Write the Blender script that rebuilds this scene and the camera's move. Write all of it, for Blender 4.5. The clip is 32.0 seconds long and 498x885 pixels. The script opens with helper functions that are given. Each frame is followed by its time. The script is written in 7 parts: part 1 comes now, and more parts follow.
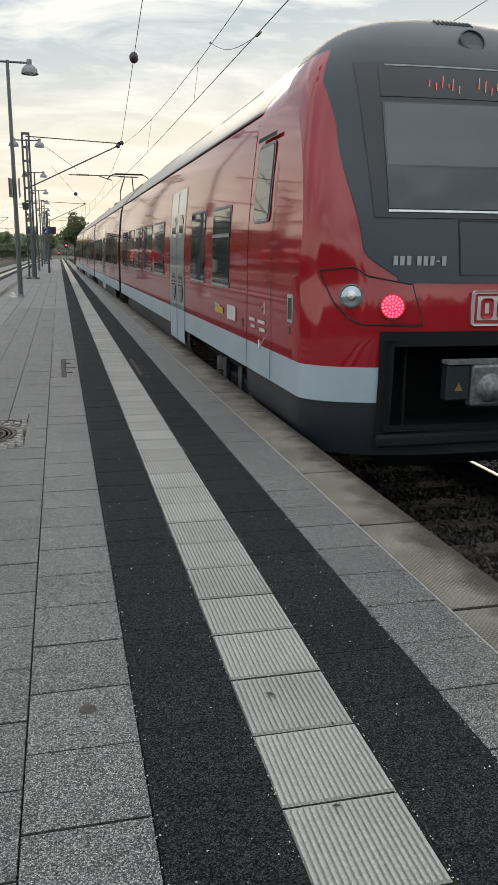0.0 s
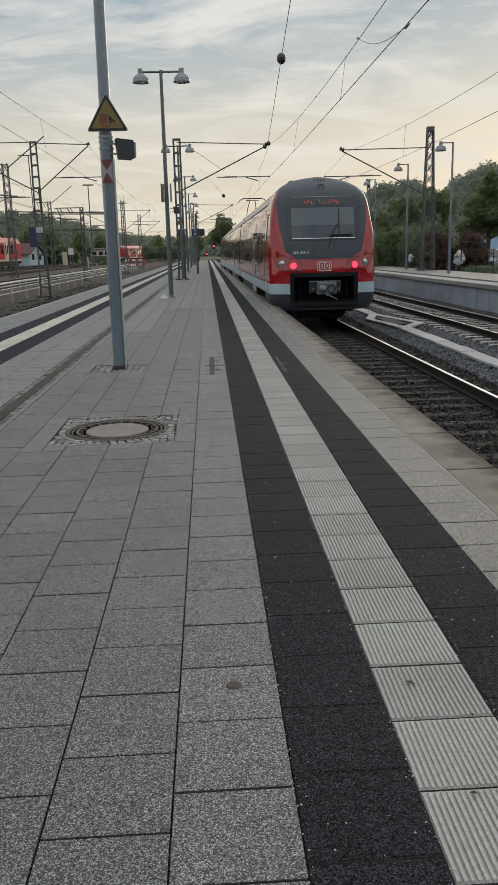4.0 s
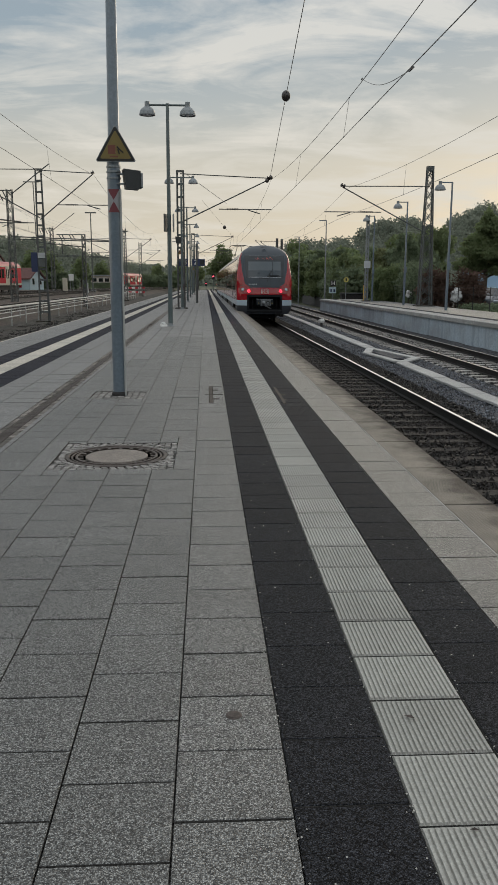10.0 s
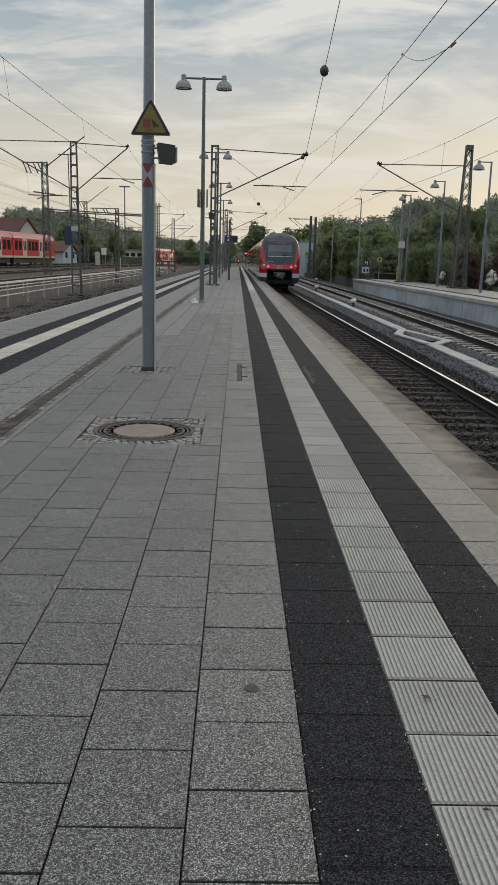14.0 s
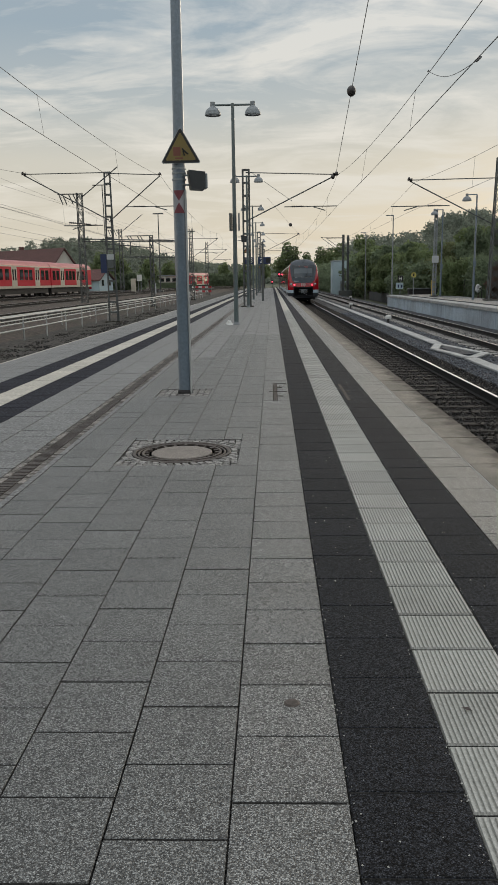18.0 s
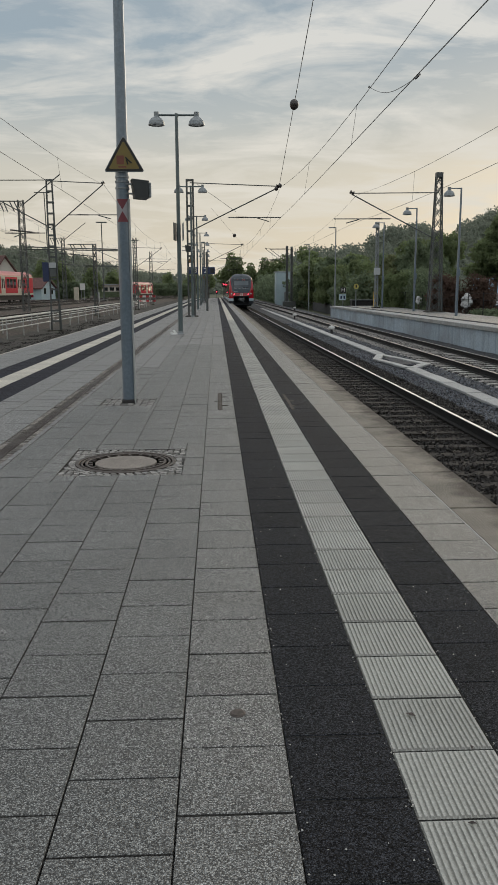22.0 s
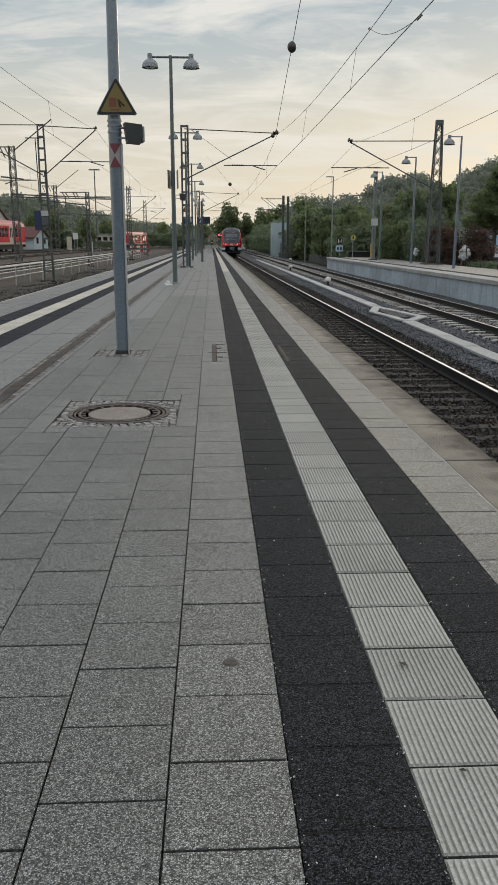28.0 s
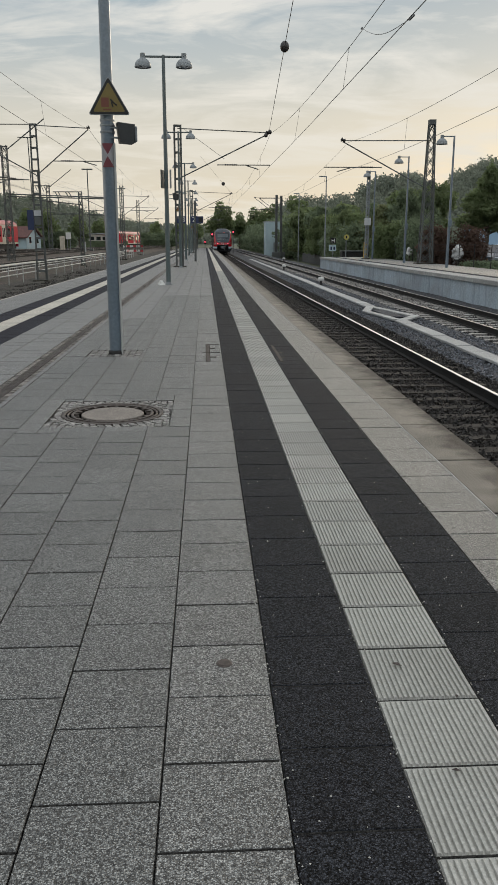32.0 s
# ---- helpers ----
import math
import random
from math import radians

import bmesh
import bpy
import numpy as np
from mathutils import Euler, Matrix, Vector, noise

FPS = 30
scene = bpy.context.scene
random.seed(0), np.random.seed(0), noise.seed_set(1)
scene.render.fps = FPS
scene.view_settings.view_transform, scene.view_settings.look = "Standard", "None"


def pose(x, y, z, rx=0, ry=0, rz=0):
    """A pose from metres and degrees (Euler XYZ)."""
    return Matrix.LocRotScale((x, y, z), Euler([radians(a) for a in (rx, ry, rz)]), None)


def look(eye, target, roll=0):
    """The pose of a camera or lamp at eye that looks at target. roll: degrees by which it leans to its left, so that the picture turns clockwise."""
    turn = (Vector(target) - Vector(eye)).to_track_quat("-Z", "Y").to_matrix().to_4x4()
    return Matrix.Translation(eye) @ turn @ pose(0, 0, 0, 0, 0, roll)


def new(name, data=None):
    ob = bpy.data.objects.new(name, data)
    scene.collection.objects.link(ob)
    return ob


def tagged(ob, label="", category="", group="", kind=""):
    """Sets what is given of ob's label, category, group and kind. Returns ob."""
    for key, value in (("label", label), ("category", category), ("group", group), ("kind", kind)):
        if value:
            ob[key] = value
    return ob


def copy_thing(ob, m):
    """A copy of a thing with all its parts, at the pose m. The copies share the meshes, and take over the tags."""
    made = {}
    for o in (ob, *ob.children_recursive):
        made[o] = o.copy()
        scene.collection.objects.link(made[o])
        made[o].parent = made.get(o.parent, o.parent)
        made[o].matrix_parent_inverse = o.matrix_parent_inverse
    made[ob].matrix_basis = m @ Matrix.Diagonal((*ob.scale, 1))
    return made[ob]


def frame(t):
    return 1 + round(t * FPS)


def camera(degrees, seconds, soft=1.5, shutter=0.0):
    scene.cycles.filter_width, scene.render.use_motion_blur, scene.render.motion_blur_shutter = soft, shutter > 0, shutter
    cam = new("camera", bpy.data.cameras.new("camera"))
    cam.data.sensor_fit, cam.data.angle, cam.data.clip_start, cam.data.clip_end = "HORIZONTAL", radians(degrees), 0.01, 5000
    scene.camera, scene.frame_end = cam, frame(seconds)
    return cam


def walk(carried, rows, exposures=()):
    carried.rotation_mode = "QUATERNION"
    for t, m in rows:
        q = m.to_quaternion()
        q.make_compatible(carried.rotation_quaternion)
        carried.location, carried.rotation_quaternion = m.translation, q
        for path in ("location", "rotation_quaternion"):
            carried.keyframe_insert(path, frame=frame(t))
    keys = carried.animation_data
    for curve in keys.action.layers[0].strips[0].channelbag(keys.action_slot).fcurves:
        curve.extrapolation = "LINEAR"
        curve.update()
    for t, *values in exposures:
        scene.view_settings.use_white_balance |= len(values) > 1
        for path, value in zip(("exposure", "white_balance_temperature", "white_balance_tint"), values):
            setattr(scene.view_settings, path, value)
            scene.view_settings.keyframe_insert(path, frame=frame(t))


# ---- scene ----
# ---- camera ----
cam = camera(34.90, 32.0)
PATH = [
    (0, (-0.181, 0.221, 1.496), (0.711, 4.009, 0.568), 0.45),
    (0.5, (-0.164, 0.186, 1.511), (0.710, 3.983, 0.607), 0.36),
    (1, (-0.170, 0.133, 1.513), (0.501, 3.974, 0.618), -0.35),
    (1.5, (-0.201, 0.116, 1.513), (0.192, 3.990, 0.600), -1.01),
    (2, (-0.225, 0.097, 1.511), (-0.029, 3.995, 0.636), -1.30),
    (2.5, (-0.210, 0.093, 1.510), (-0.050, 3.996, 0.650), -1.09),
    (3, (-0.204, 0.097, 1.507), (-0.030, 3.991, 0.606), -0.93),
    (3.5, (-0.200, 0.108, 1.506), (-0.018, 3.995, 0.579), -1.16),
    (5.5, (-0.196, 0.113, 1.501), (-0.054, 3.992, 0.537), -2.17),
    (6, (-0.194, 0.107, 1.504), (-0.062, 3.979, 0.509), -2.09),
    (6.5, (-0.203, 0.098, 1.509), (-0.025, 3.971, 0.524), -1.47),
    (7, (-0.202, 0.113, 1.501), (0.037, 3.979, 0.505), -0.93),
    (7.5, (-0.202, 0.129, 1.487), (0.255, 3.995, 0.568), 0.32),
    (8, (-0.227, 0.096, 1.485), (0.240, 3.981, 0.656), 1.31),
    (8.5, (-0.228, 0.085, 1.493), (0.166, 3.972, 0.637), 1.37),
    (9, (-0.232, 0.082, 1.496), (0.110, 3.971, 0.627), 1.16),
    (9.5, (-0.236, 0.092, 1.501), (0.034, 3.990, 0.645), 0.81),
    (10, (-0.247, 0.085, 1.512), (-0.034, 4.001, 0.723), 0.25),
    (10.5, (-0.250, 0.088, 1.508), (-0.128, 4.010, 0.729), -0.68),
    (11, (-0.249, 0.089, 1.509), (-0.151, 4.014, 0.746), -0.92),
    (11.5, (-0.245, 0.078, 1.511), (-0.085, 4.007, 0.777), -0.35),
    (12, (-0.238, 0.086, 1.506), (-0.066, 4.004, 0.718), 0.65),
    (12.5, (-0.243, 0.082, 1.503), (-0.086, 3.993, 0.678), 1.36),
    (13, (-0.247, 0.075, 1.503), (-0.144, 3.974, 0.618), 1.44),
    (13.5, (-0.239, 0.072, 1.504), (-0.159, 3.971, 0.612), 1.47),
    (14, (-0.239, 0.070, 1.510), (-0.164, 3.968, 0.613), 1.47),
    (14.5, (-0.234, 0.076, 1.507), (-0.171, 3.966, 0.577), 1.13),
    (16.5, (-0.240, 0.052, 1.501), (-0.167, 3.933, 0.533), 1.11),
    (17, (-0.229, 0.026, 1.514), (-0.256, 3.919, 0.594), 0.00),
    (17.5, (-0.220, 0.026, 1.508), (-0.326, 3.921, 0.604), -0.62),
    (18, (-0.216, 0.016, 1.512), (-0.339, 3.934, 0.714), -0.85),
    (18.5, (-0.220, 0.012, 1.513), (-0.331, 3.945, 0.798), -0.64),
    (19, (-0.230, 0.013, 1.514), (-0.366, 3.934, 0.733), -0.66),
    (19.5, (-0.230, 0.023, 1.505), (-0.301, 3.933, 0.661), -0.63),
    (20, (-0.223, 0.031, 1.508), (-0.133, 3.955, 0.737), -0.17),
    (20.5, (-0.218, 0.032, 1.508), (-0.059, 3.955, 0.748), 0.03),
    (21, (-0.218, 0.032, 1.510), (-0.091, 3.948, 0.707), -0.10),
    (21.5, (-0.216, 0.038, 1.502), (-0.065, 3.958, 0.722), -0.19),
    (22, (-0.215, 0.021, 1.508), (-0.060, 3.946, 0.756), -0.29),
    (22.5, (-0.213, 0.017, 1.504), (-0.058, 3.944, 0.760), -0.15),
    (23, (-0.212, 0.004, 1.514), (-0.072, 3.930, 0.761), -0.08),
    (23.5, (-0.204, 0.018, 1.507), (-0.147, 3.943, 0.735), 0.03),
    (24, (-0.223, 0.029, 1.500), (-0.125, 3.950, 0.714), 0.76),
    (24.5, (-0.223, 0.023, 1.501), (-0.028, 3.936, 0.695), 1.00),
    (25, (-0.210, 0.049, 1.488), (0.049, 3.947, 0.632), 1.17),
    (25.5, (-0.219, 0.058, 1.489), (0.000, 3.947, 0.578), 1.22),
    (27.5, (-0.211, 0.059, 1.491), (-0.041, 3.930, 0.498), 0.14),
    (28, (-0.211, 0.064, 1.485), (-0.032, 3.938, 0.502), 0.08),
    (28.5, (-0.206, 0.062, 1.490), (-0.010, 3.934, 0.507), -0.06),
    (29, (-0.201, 0.069, 1.488), (0.020, 3.932, 0.474), -0.22),
    (29.5, (-0.196, 0.083, 1.486), (0.046, 3.932, 0.426), -0.26),
    (30, (-0.197, 0.080, 1.486), (0.039, 3.933, 0.440), -0.10),
    (30.5, (-0.203, 0.077, 1.486), (0.010, 3.937, 0.458), 0.05),
    (31, (-0.200, 0.073, 1.488), (-0.006, 3.932, 0.453), -0.16),
    (31.5, (-0.198, 0.074, 1.485), (0.015, 3.937, 0.472), -0.08),
    (32, (-0.208, 0.065, 1.490), (0.002, 3.936, 0.505), 0.05),
]
EXPOSURES = [(0, .64), (1, .40), (2, .22), (3, .22), (6, .26), (7.5, .20), (8.5, .10), (10, .08), (11.5, .06), (13, .13), (14.5, .18), (17, .20), (18, .16), (19, .10), (20, .12), (22, .10), (25, .12), (28, .28), (32, .25)]
walk(cam, [(t, look(eye, target, roll)) for t, eye, target, roll in PATH], EXPOSURES)

# ---- world and light ----
SUN_EL, SUN_ROT = 9.0, 26.0
world = bpy.data.worlds.new("evening_sky")
scene.world = world
world.use_nodes = True


def sky_nodes():
    nt = world.node_tree
    n, l = nt.nodes, nt.links
    n.clear()
    out = n.new("ShaderNodeOutputWorld")
    bg = n.new("ShaderNodeBackground")
    bg.inputs["Strength"].default_value = 1.0
    l.new(bg.outputs[0], out.inputs[0])
    tc = n.new("ShaderNodeTexCoord")
    sep = n.new("ShaderNodeSeparateXYZ")
    l.new(tc.outputs["Generated"], sep.inputs[0])
    # clear sky behind the clouds
    sky = n.new("ShaderNodeTexSky")
    sky.sky_type, sky.sun_disc = "NISHITA", False
    sky.sun_elevation, sky.sun_rotation = radians(SUN_EL), radians(SUN_ROT)
    dim = n.new("ShaderNodeMix"); dim.data_type = "RGBA"; dim.blend_type = "MULTIPLY"
    dim.inputs["Factor"].default_value = 1.0
    l.new(sky.outputs[0], dim.inputs["A"]); dim.inputs["B"].default_value = (0.05, 0.05, 0.05, 1)
    ramp = n.new("ShaderNodeValToRGB")
    el = ramp.color_ramp.elements
    el[0].position, el[0].color = 0.0, (0.64, 0.58, 0.46, 1)
    el[1].position, el[1].color = 1.0, (0.90, 0.94, 0.98, 1)
    for pos, col in ((0.06, (0.73, 0.67, 0.555, 1)), (0.14, (0.69, 0.66, 0.575, 1)), (0.20, (0.52, 0.56, 0.56, 1)), (0.28, (0.37, 0.455, 0.52, 1)), (0.40, (0.40, 0.46, 0.51, 1)), (0.60, (0.66, 0.71, 0.76, 1))):
        e = el.new(pos); e.color = col
    l.new(sep.outputs["Z"], ramp.inputs[0])
    base = n.new("ShaderNodeMix"); base.data_type = "RGBA"; base.inputs["Factor"].default_value = 0.12
    l.new(ramp.outputs[0], base.inputs["A"]); l.new(dim.outputs["Result"], base.inputs["B"])
    # cloud sheets, drawn out sideways
    div = n.new("ShaderNodeVectorMath"); div.operation = "DIVIDE"
    zz = n.new("ShaderNodeMath"); zz.operation = "ADD"; zz.inputs[1].default_value = 0.16
    l.new(sep.outputs["Z"], zz.inputs[0])
    comb = n.new("ShaderNodeCombineXYZ")
    for k in range(3):
        l.new(zz.outputs[0], comb.inputs[k])
    l.new(tc.outputs["Generated"], div.inputs[0]); l.new(comb.outputs[0], div.inputs[1])
    mp = n.new("ShaderNodeMapping")
    mp.inputs["Scale"].default_value = (1.0, 1.75, 0.0)
    mp.inputs["Rotation"].default_value = (0, 0, radians(-14))
    mp.inputs["Location"].default_value = (3.4, 1.7, 0)
    l.new(div.outputs[0], mp.inputs["Vector"])
    big = n.new("ShaderNodeTexNoise")
    big.inputs["Scale"].default_value, big.inputs["Detail"].default_value, big.inputs["Roughness"].default_value = 1.25, 7, 0.58
    big.inputs["Distortion"].default_value = 0.9
    l.new(mp.outputs[0], big.inputs["Vector"])
    cr = n.new("ShaderNodeValToRGB")
    cr.color_ramp.elements[0].position, cr.color_ramp.elements[0].color = 0.455, (0, 0, 0, 1)
    cr.color_ramp.elements[1].position, cr.color_ramp.elements[1].color = 0.63, (1, 1, 1, 1)
    fine = n.new("ShaderNodeTexNoise")
    fine.inputs["Scale"].default_value, fine.inputs["Detail"].default_value, fine.inputs["Roughness"].default_value = 4.5, 8, 0.62
    fine.inputs["Distortion"].default_value = 1.6
    l.new(mp.outputs[0], fine.inputs["Vector"])
    both = n.new("ShaderNodeMath"); both.operation = "MULTIPLY_ADD"; both.inputs[1].default_value = 0.15
    less = n.new("ShaderNodeMath"); less.operation = "SUBTRACT"; less.inputs[1].default_value = 0.07
    l.new(big.outputs["Fac"], less.inputs[0])
    l.new(fine.outputs["Fac"], both.inputs[0]); l.new(less.outputs[0], both.inputs[2])
    l.new(both.outputs[0], cr.inputs[0])
    cl = n.new("ShaderNodeValToRGB")
    c = cl.color_ramp.elements
    c[0].position, c[0].color = 0.0, (0.78, 0.72, 0.60, 1)
    c[1].position, c[1].color = 0.5, (0.74, 0.76, 0.76, 1)
    e = c.new(0.2); e.color = (0.79, 0.765, 0.70, 1)
    # overhead, above the view, raised to lighten the paving
    e = c.new(0.9); e.color = (1.02, 1.02, 1.0, 1)
    l.new(sep.outputs["Z"], cl.inputs[0])
    fin = n.new("ShaderNodeMix"); fin.data_type = "RGBA"
    sc = n.new("ShaderNodeMath"); sc.operation = "MULTIPLY"; sc.inputs[1].default_value = 0.88
    l.new(cr.outputs[0], sc.inputs[0]); l.new(sc.outputs[0], fin.inputs["Factor"])
    l.new(base.outputs["Result"], fin.inputs["A"]); l.new(cl.outputs[0], fin.inputs["B"])
    # sky behind the camera, out of view, is raised to brighten what faces it
    side = n.new("ShaderNodeMapRange")
    side.inputs["From Min"].default_value, side.inputs["From Max"].default_value = -0.9, 0.9
    side.inputs["To Min"].default_value, side.inputs["To Max"].default_value = 1.22, 0.88
    l.new(sep.outputs["Y"], side.inputs["Value"])
    dusk = n.new("ShaderNodeVectorMath"); dusk.operation = "SCALE"
    l.new(fin.outputs["Result"], dusk.inputs[0]); l.new(side.outputs[0], dusk.inputs["Scale"])
    l.new(dusk.outputs[0], bg.inputs["Color"])


sky_nodes()
sun = new("sun", bpy.data.lights.new("sun", "SUN"))
sun.data.energy, sun.data.angle, sun.data.color = 0.9, radians(40), (1.0, 0.84, 0.62)
# low sun ahead and to the right of the line, veiled by cloud
sun.matrix_world = look((math.sin(radians(SUN_ROT)) * 60, math.cos(radians(SUN_ROT)) * 60, 60 * math.tan(radians(SUN_EL))), (0, 0, 0))


# ---- materials ----
def mat(name, color, rough=0.6, metal=0.0, vary=0.15, grain=0.0, grain_size=60.0, stain=0.0, stain_size=1.2, bump=0.0,
        bump_size=40.0, tint=None, emit=0.0, island=False, coat=0.0, spec=0.5, object_space=False, coat_rough=0.12, speck=0.0, speck_size=95.0, coat_ior=1.5, streak=0.0):
    """A surface with grain, stains, a little change from piece to piece, and fine relief."""
    m = bpy.data.materials.new(name)
    m.use_nodes = True
    nt = m.node_tree
    n, l = nt.nodes, nt.links
    p = n["Principled BSDF"]
    p.inputs["Roughness"].default_value, p.inputs["Metallic"].default_value = rough, metal
    p.inputs["Coat Weight"].default_value = coat
    p.inputs["Coat Roughness"].default_value = coat_rough
    p.inputs["Coat IOR"].default_value = coat_ior
    p.inputs["Specular IOR Level"].default_value = spec
    tc = n.new("ShaderNodeTexCoord")
    geo = n.new("ShaderNodeNewGeometry")
    src = tc.outputs["Object"] if object_space else geo.outputs["Position"]
    last = n.new("ShaderNodeRGB")
    last.outputs[0].default_value = (*color, 1)
    last = last.outputs[0]

    def mix(kind, fac, a, b):
        x = n.new("ShaderNodeMix"); x.data_type = "RGBA"; x.blend_type = kind
        if isinstance(fac, float):
            x.inputs["Factor"].default_value = fac
        else:
            l.new(fac, x.inputs["Factor"])
        l.new(a, x.inputs["A"])
        if isinstance(b, tuple):
            x.inputs["B"].default_value = b
        else:
            l.new(b, x.inputs["B"])
        return x.outputs["Result"]

    def noise_fac(size, detail, lo, hi, rough_=0.6):
        t = n.new("ShaderNodeTexNoise")
        t.inputs["Scale"].default_value, t.inputs["Detail"].default_value, t.inputs["Roughness"].default_value = size, detail, rough_
        l.new(src, t.inputs["Vector"])
        r = n.new("ShaderNodeMapRange")
        r.inputs["From Min"].default_value, r.inputs["From Max"].default_value = lo, hi
        l.new(t.outputs["Fac"], r.inputs["Value"])
        return r.outputs[0]

    if grain:
        g = noise_fac(grain_size, 3, 0.40, 0.62, 0.7)
        hi = tuple(min(1, c * (1 + grain) + 0.02 * grain) for c in color)
        lo = tuple(c * max(0, 1 - grain) for c in color)
        a = n.new("ShaderNodeRGB"); a.outputs[0].default_value = (*lo, 1)
        last = mix("MIX", g, a.outputs[0], (*hi, 1))
    if speck:
        vo = n.new("ShaderNodeTexVoronoi")
        vo.inputs["Scale"].default_value = speck_size
        l.new(src, vo.inputs["Vector"])
        sp = n.new("ShaderNodeSeparateColor")
        l.new(vo.outputs["Color"], sp.inputs[0])
        k = n.new("ShaderNodeMapRange")
        k.inputs["From Min"].default_value, k.inputs["From Max"].default_value = 0.1, 0.9
        k.inputs["To Min"].default_value, k.inputs["To Max"].default_value = 1 - speck, 1 + speck
        l.new(sp.outputs[0], k.inputs["Value"])
        hs = n.new("ShaderNodeHueSaturation")
        l.new(k.outputs[0], hs.inputs["Value"]); l.new(last, hs.inputs["Color"])
        last = hs.outputs[0]
    if stain:
        s = noise_fac(stain_size, 4, 0.42, 0.72)
        t = tint or tuple(c * 0.55 for c in color)
        ms = n.new("ShaderNodeMath"); ms.operation = "MULTIPLY"; ms.inputs[1].default_value = stain
        l.new(s, ms.inputs[0])
        last = mix("MIX", ms.outputs[0], last, (*t, 1))
    if streak:
        # dark runs of dirty water down an upright face
        mp = n.new("ShaderNodeMapping")
        mp.inputs["Scale"].default_value = (1.6, 1.6, 0.12)
        l.new(src, mp.inputs["Vector"])
        t = n.new("ShaderNodeTexNoise")
        t.inputs["Scale"].default_value, t.inputs["Detail"].default_value, t.inputs["Roughness"].default_value = 2.2, 5, 0.7
        l.new(mp.outputs[0], t.inputs["Vector"])
        r = n.new("ShaderNodeMapRange")
        r.inputs["From Min"].default_value, r.inputs["From Max"].default_value = 0.50, 0.72
        r.inputs["To Max"].default_value = streak
        l.new(t.outputs["Fac"], r.inputs["Value"])
        last = mix("MIX", r.outputs[0], last, tuple(c * 0.35 for c in color) + (1,))
    if vary:
        oi = n.new("ShaderNodeObjectInfo")
        r = n.new("ShaderNodeMapRange")
        r.inputs["To Min"].default_value, r.inputs["To Max"].default_value = 1 - vary, 1 + vary
        l.new(geo.outputs["Random Per Island"] if island else oi.outputs["Random"], r.inputs["Value"])
        h = n.new("ShaderNodeHueSaturation")
        l.new(r.outputs[0], h.inputs["Value"]); l.new(last, h.inputs["Color"])
        last = h.outputs[0]
    l.new(last, p.inputs["Base Color"])
    if bump:
        t = n.new("ShaderNodeTexNoise")
        t.inputs["Scale"].default_value, t.inputs["Detail"].default_value = bump_size, 3
        l.new(src, t.inputs["Vector"])
        b = n.new("ShaderNodeBump")
        b.inputs["Strength"].default_value, b.inputs["Distance"].default_value = bump, 0.01
        l.new(t.outputs["Fac"], b.inputs["Height"]); l.new(b.outputs[0], p.inputs["Normal"])
    if emit:
        p.inputs["Emission Color"].default_value = (*color, 1)
        p.inputs["Emission Strength"].default_value = emit
    return m


def leaf_mat(name, color):
    """Thin leaves that let some light through."""
    m = mat(name, color, 0.85, vary=0.09, island=True, grain=0.22, grain_size=0.5, spec=0.05)
    n, l = m.node_tree.nodes, m.node_tree.links
    p = n["Principled BSDF"]
    tr = n.new("ShaderNodeBsdfTranslucent")
    l.new(p.inputs["Base Color"].links[0].from_socket, tr.inputs["Color"])
    mx = n.new("ShaderNodeMixShader")
    mx.inputs[0].default_value = 0.6
    l.new(p.outputs[0], mx.inputs[1]); l.new(tr.outputs[0], mx.inputs[2])
    l.new(mx.outputs[0], n["Material Output"].inputs["Surface"])
    return m


def pebble_mat(name, color, size=150.0, contrast=1.0, rough=0.55, spec=0.5, vary=0.07, stain=0.3):
    """Exposed-aggregate concrete: pale and dark stones close together in a dark matrix."""
    m = mat(name, color, rough, vary=vary, stain=stain, stain_size=0.9, spec=spec)
    n, l = m.node_tree.nodes, m.node_tree.links
    p = n["Principled BSDF"]
    last = p.inputs["Base Color"].links[0].from_socket
    geo = n.new("ShaderNodeNewGeometry")
    heights = []
    for k, (sz, lo, hi, w) in enumerate(((size, .26, 2.45, contrast), (size * .33, .95, 1.06, contrast))):
        vo = n.new("ShaderNodeTexVoronoi")
        vo.inputs["Scale"].default_value = sz
        l.new(geo.outputs["Position"], vo.inputs["Vector"])
        sp = n.new("ShaderNodeSeparateColor")
        l.new(vo.outputs["Color"], sp.inputs[0])
        pw = n.new("ShaderNodeMath"); pw.operation = "POWER"; pw.inputs[1].default_value = 1.5
        l.new(sp.outputs[0], pw.inputs[0])
        a = n.new("ShaderNodeMapRange")
        a.inputs["To Min"].default_value, a.inputs["To Max"].default_value = 1 - (1 - lo) * w, 1 + (hi - 1) * w
        l.new(pw.outputs[0], a.inputs["Value"])
        # the stone stands out of the matrix
        d = n.new("ShaderNodeMapRange")
        d.inputs["From Min"].default_value, d.inputs["From Max"].default_value = .32, .68
        d.inputs["To Min"].default_value, d.inputs["To Max"].default_value = 1.06, .34 if k == 0 else .92
        l.new(vo.outputs["Distance"], d.inputs["Value"])
        q = n.new("ShaderNodeMath"); q.operation = "MULTIPLY"
        l.new(a.outputs[0], q.inputs[0]); l.new(d.outputs[0], q.inputs[1])
        h = n.new("ShaderNodeHueSaturation")
        l.new(q.outputs[0], h.inputs["Value"]); l.new(last, h.inputs["Color"])
        last = h.outputs[0]
        heights.append(d.outputs[0])
    l.new(last, p.inputs["Base Color"])
    b = n.new("ShaderNodeBump")
    b.inputs["Strength"].default_value, b.inputs["Distance"].default_value = 0.5, 0.003
    l.new(heights[0], b.inputs["Height"]); l.new(b.outputs[0], p.inputs["Normal"])
    return m


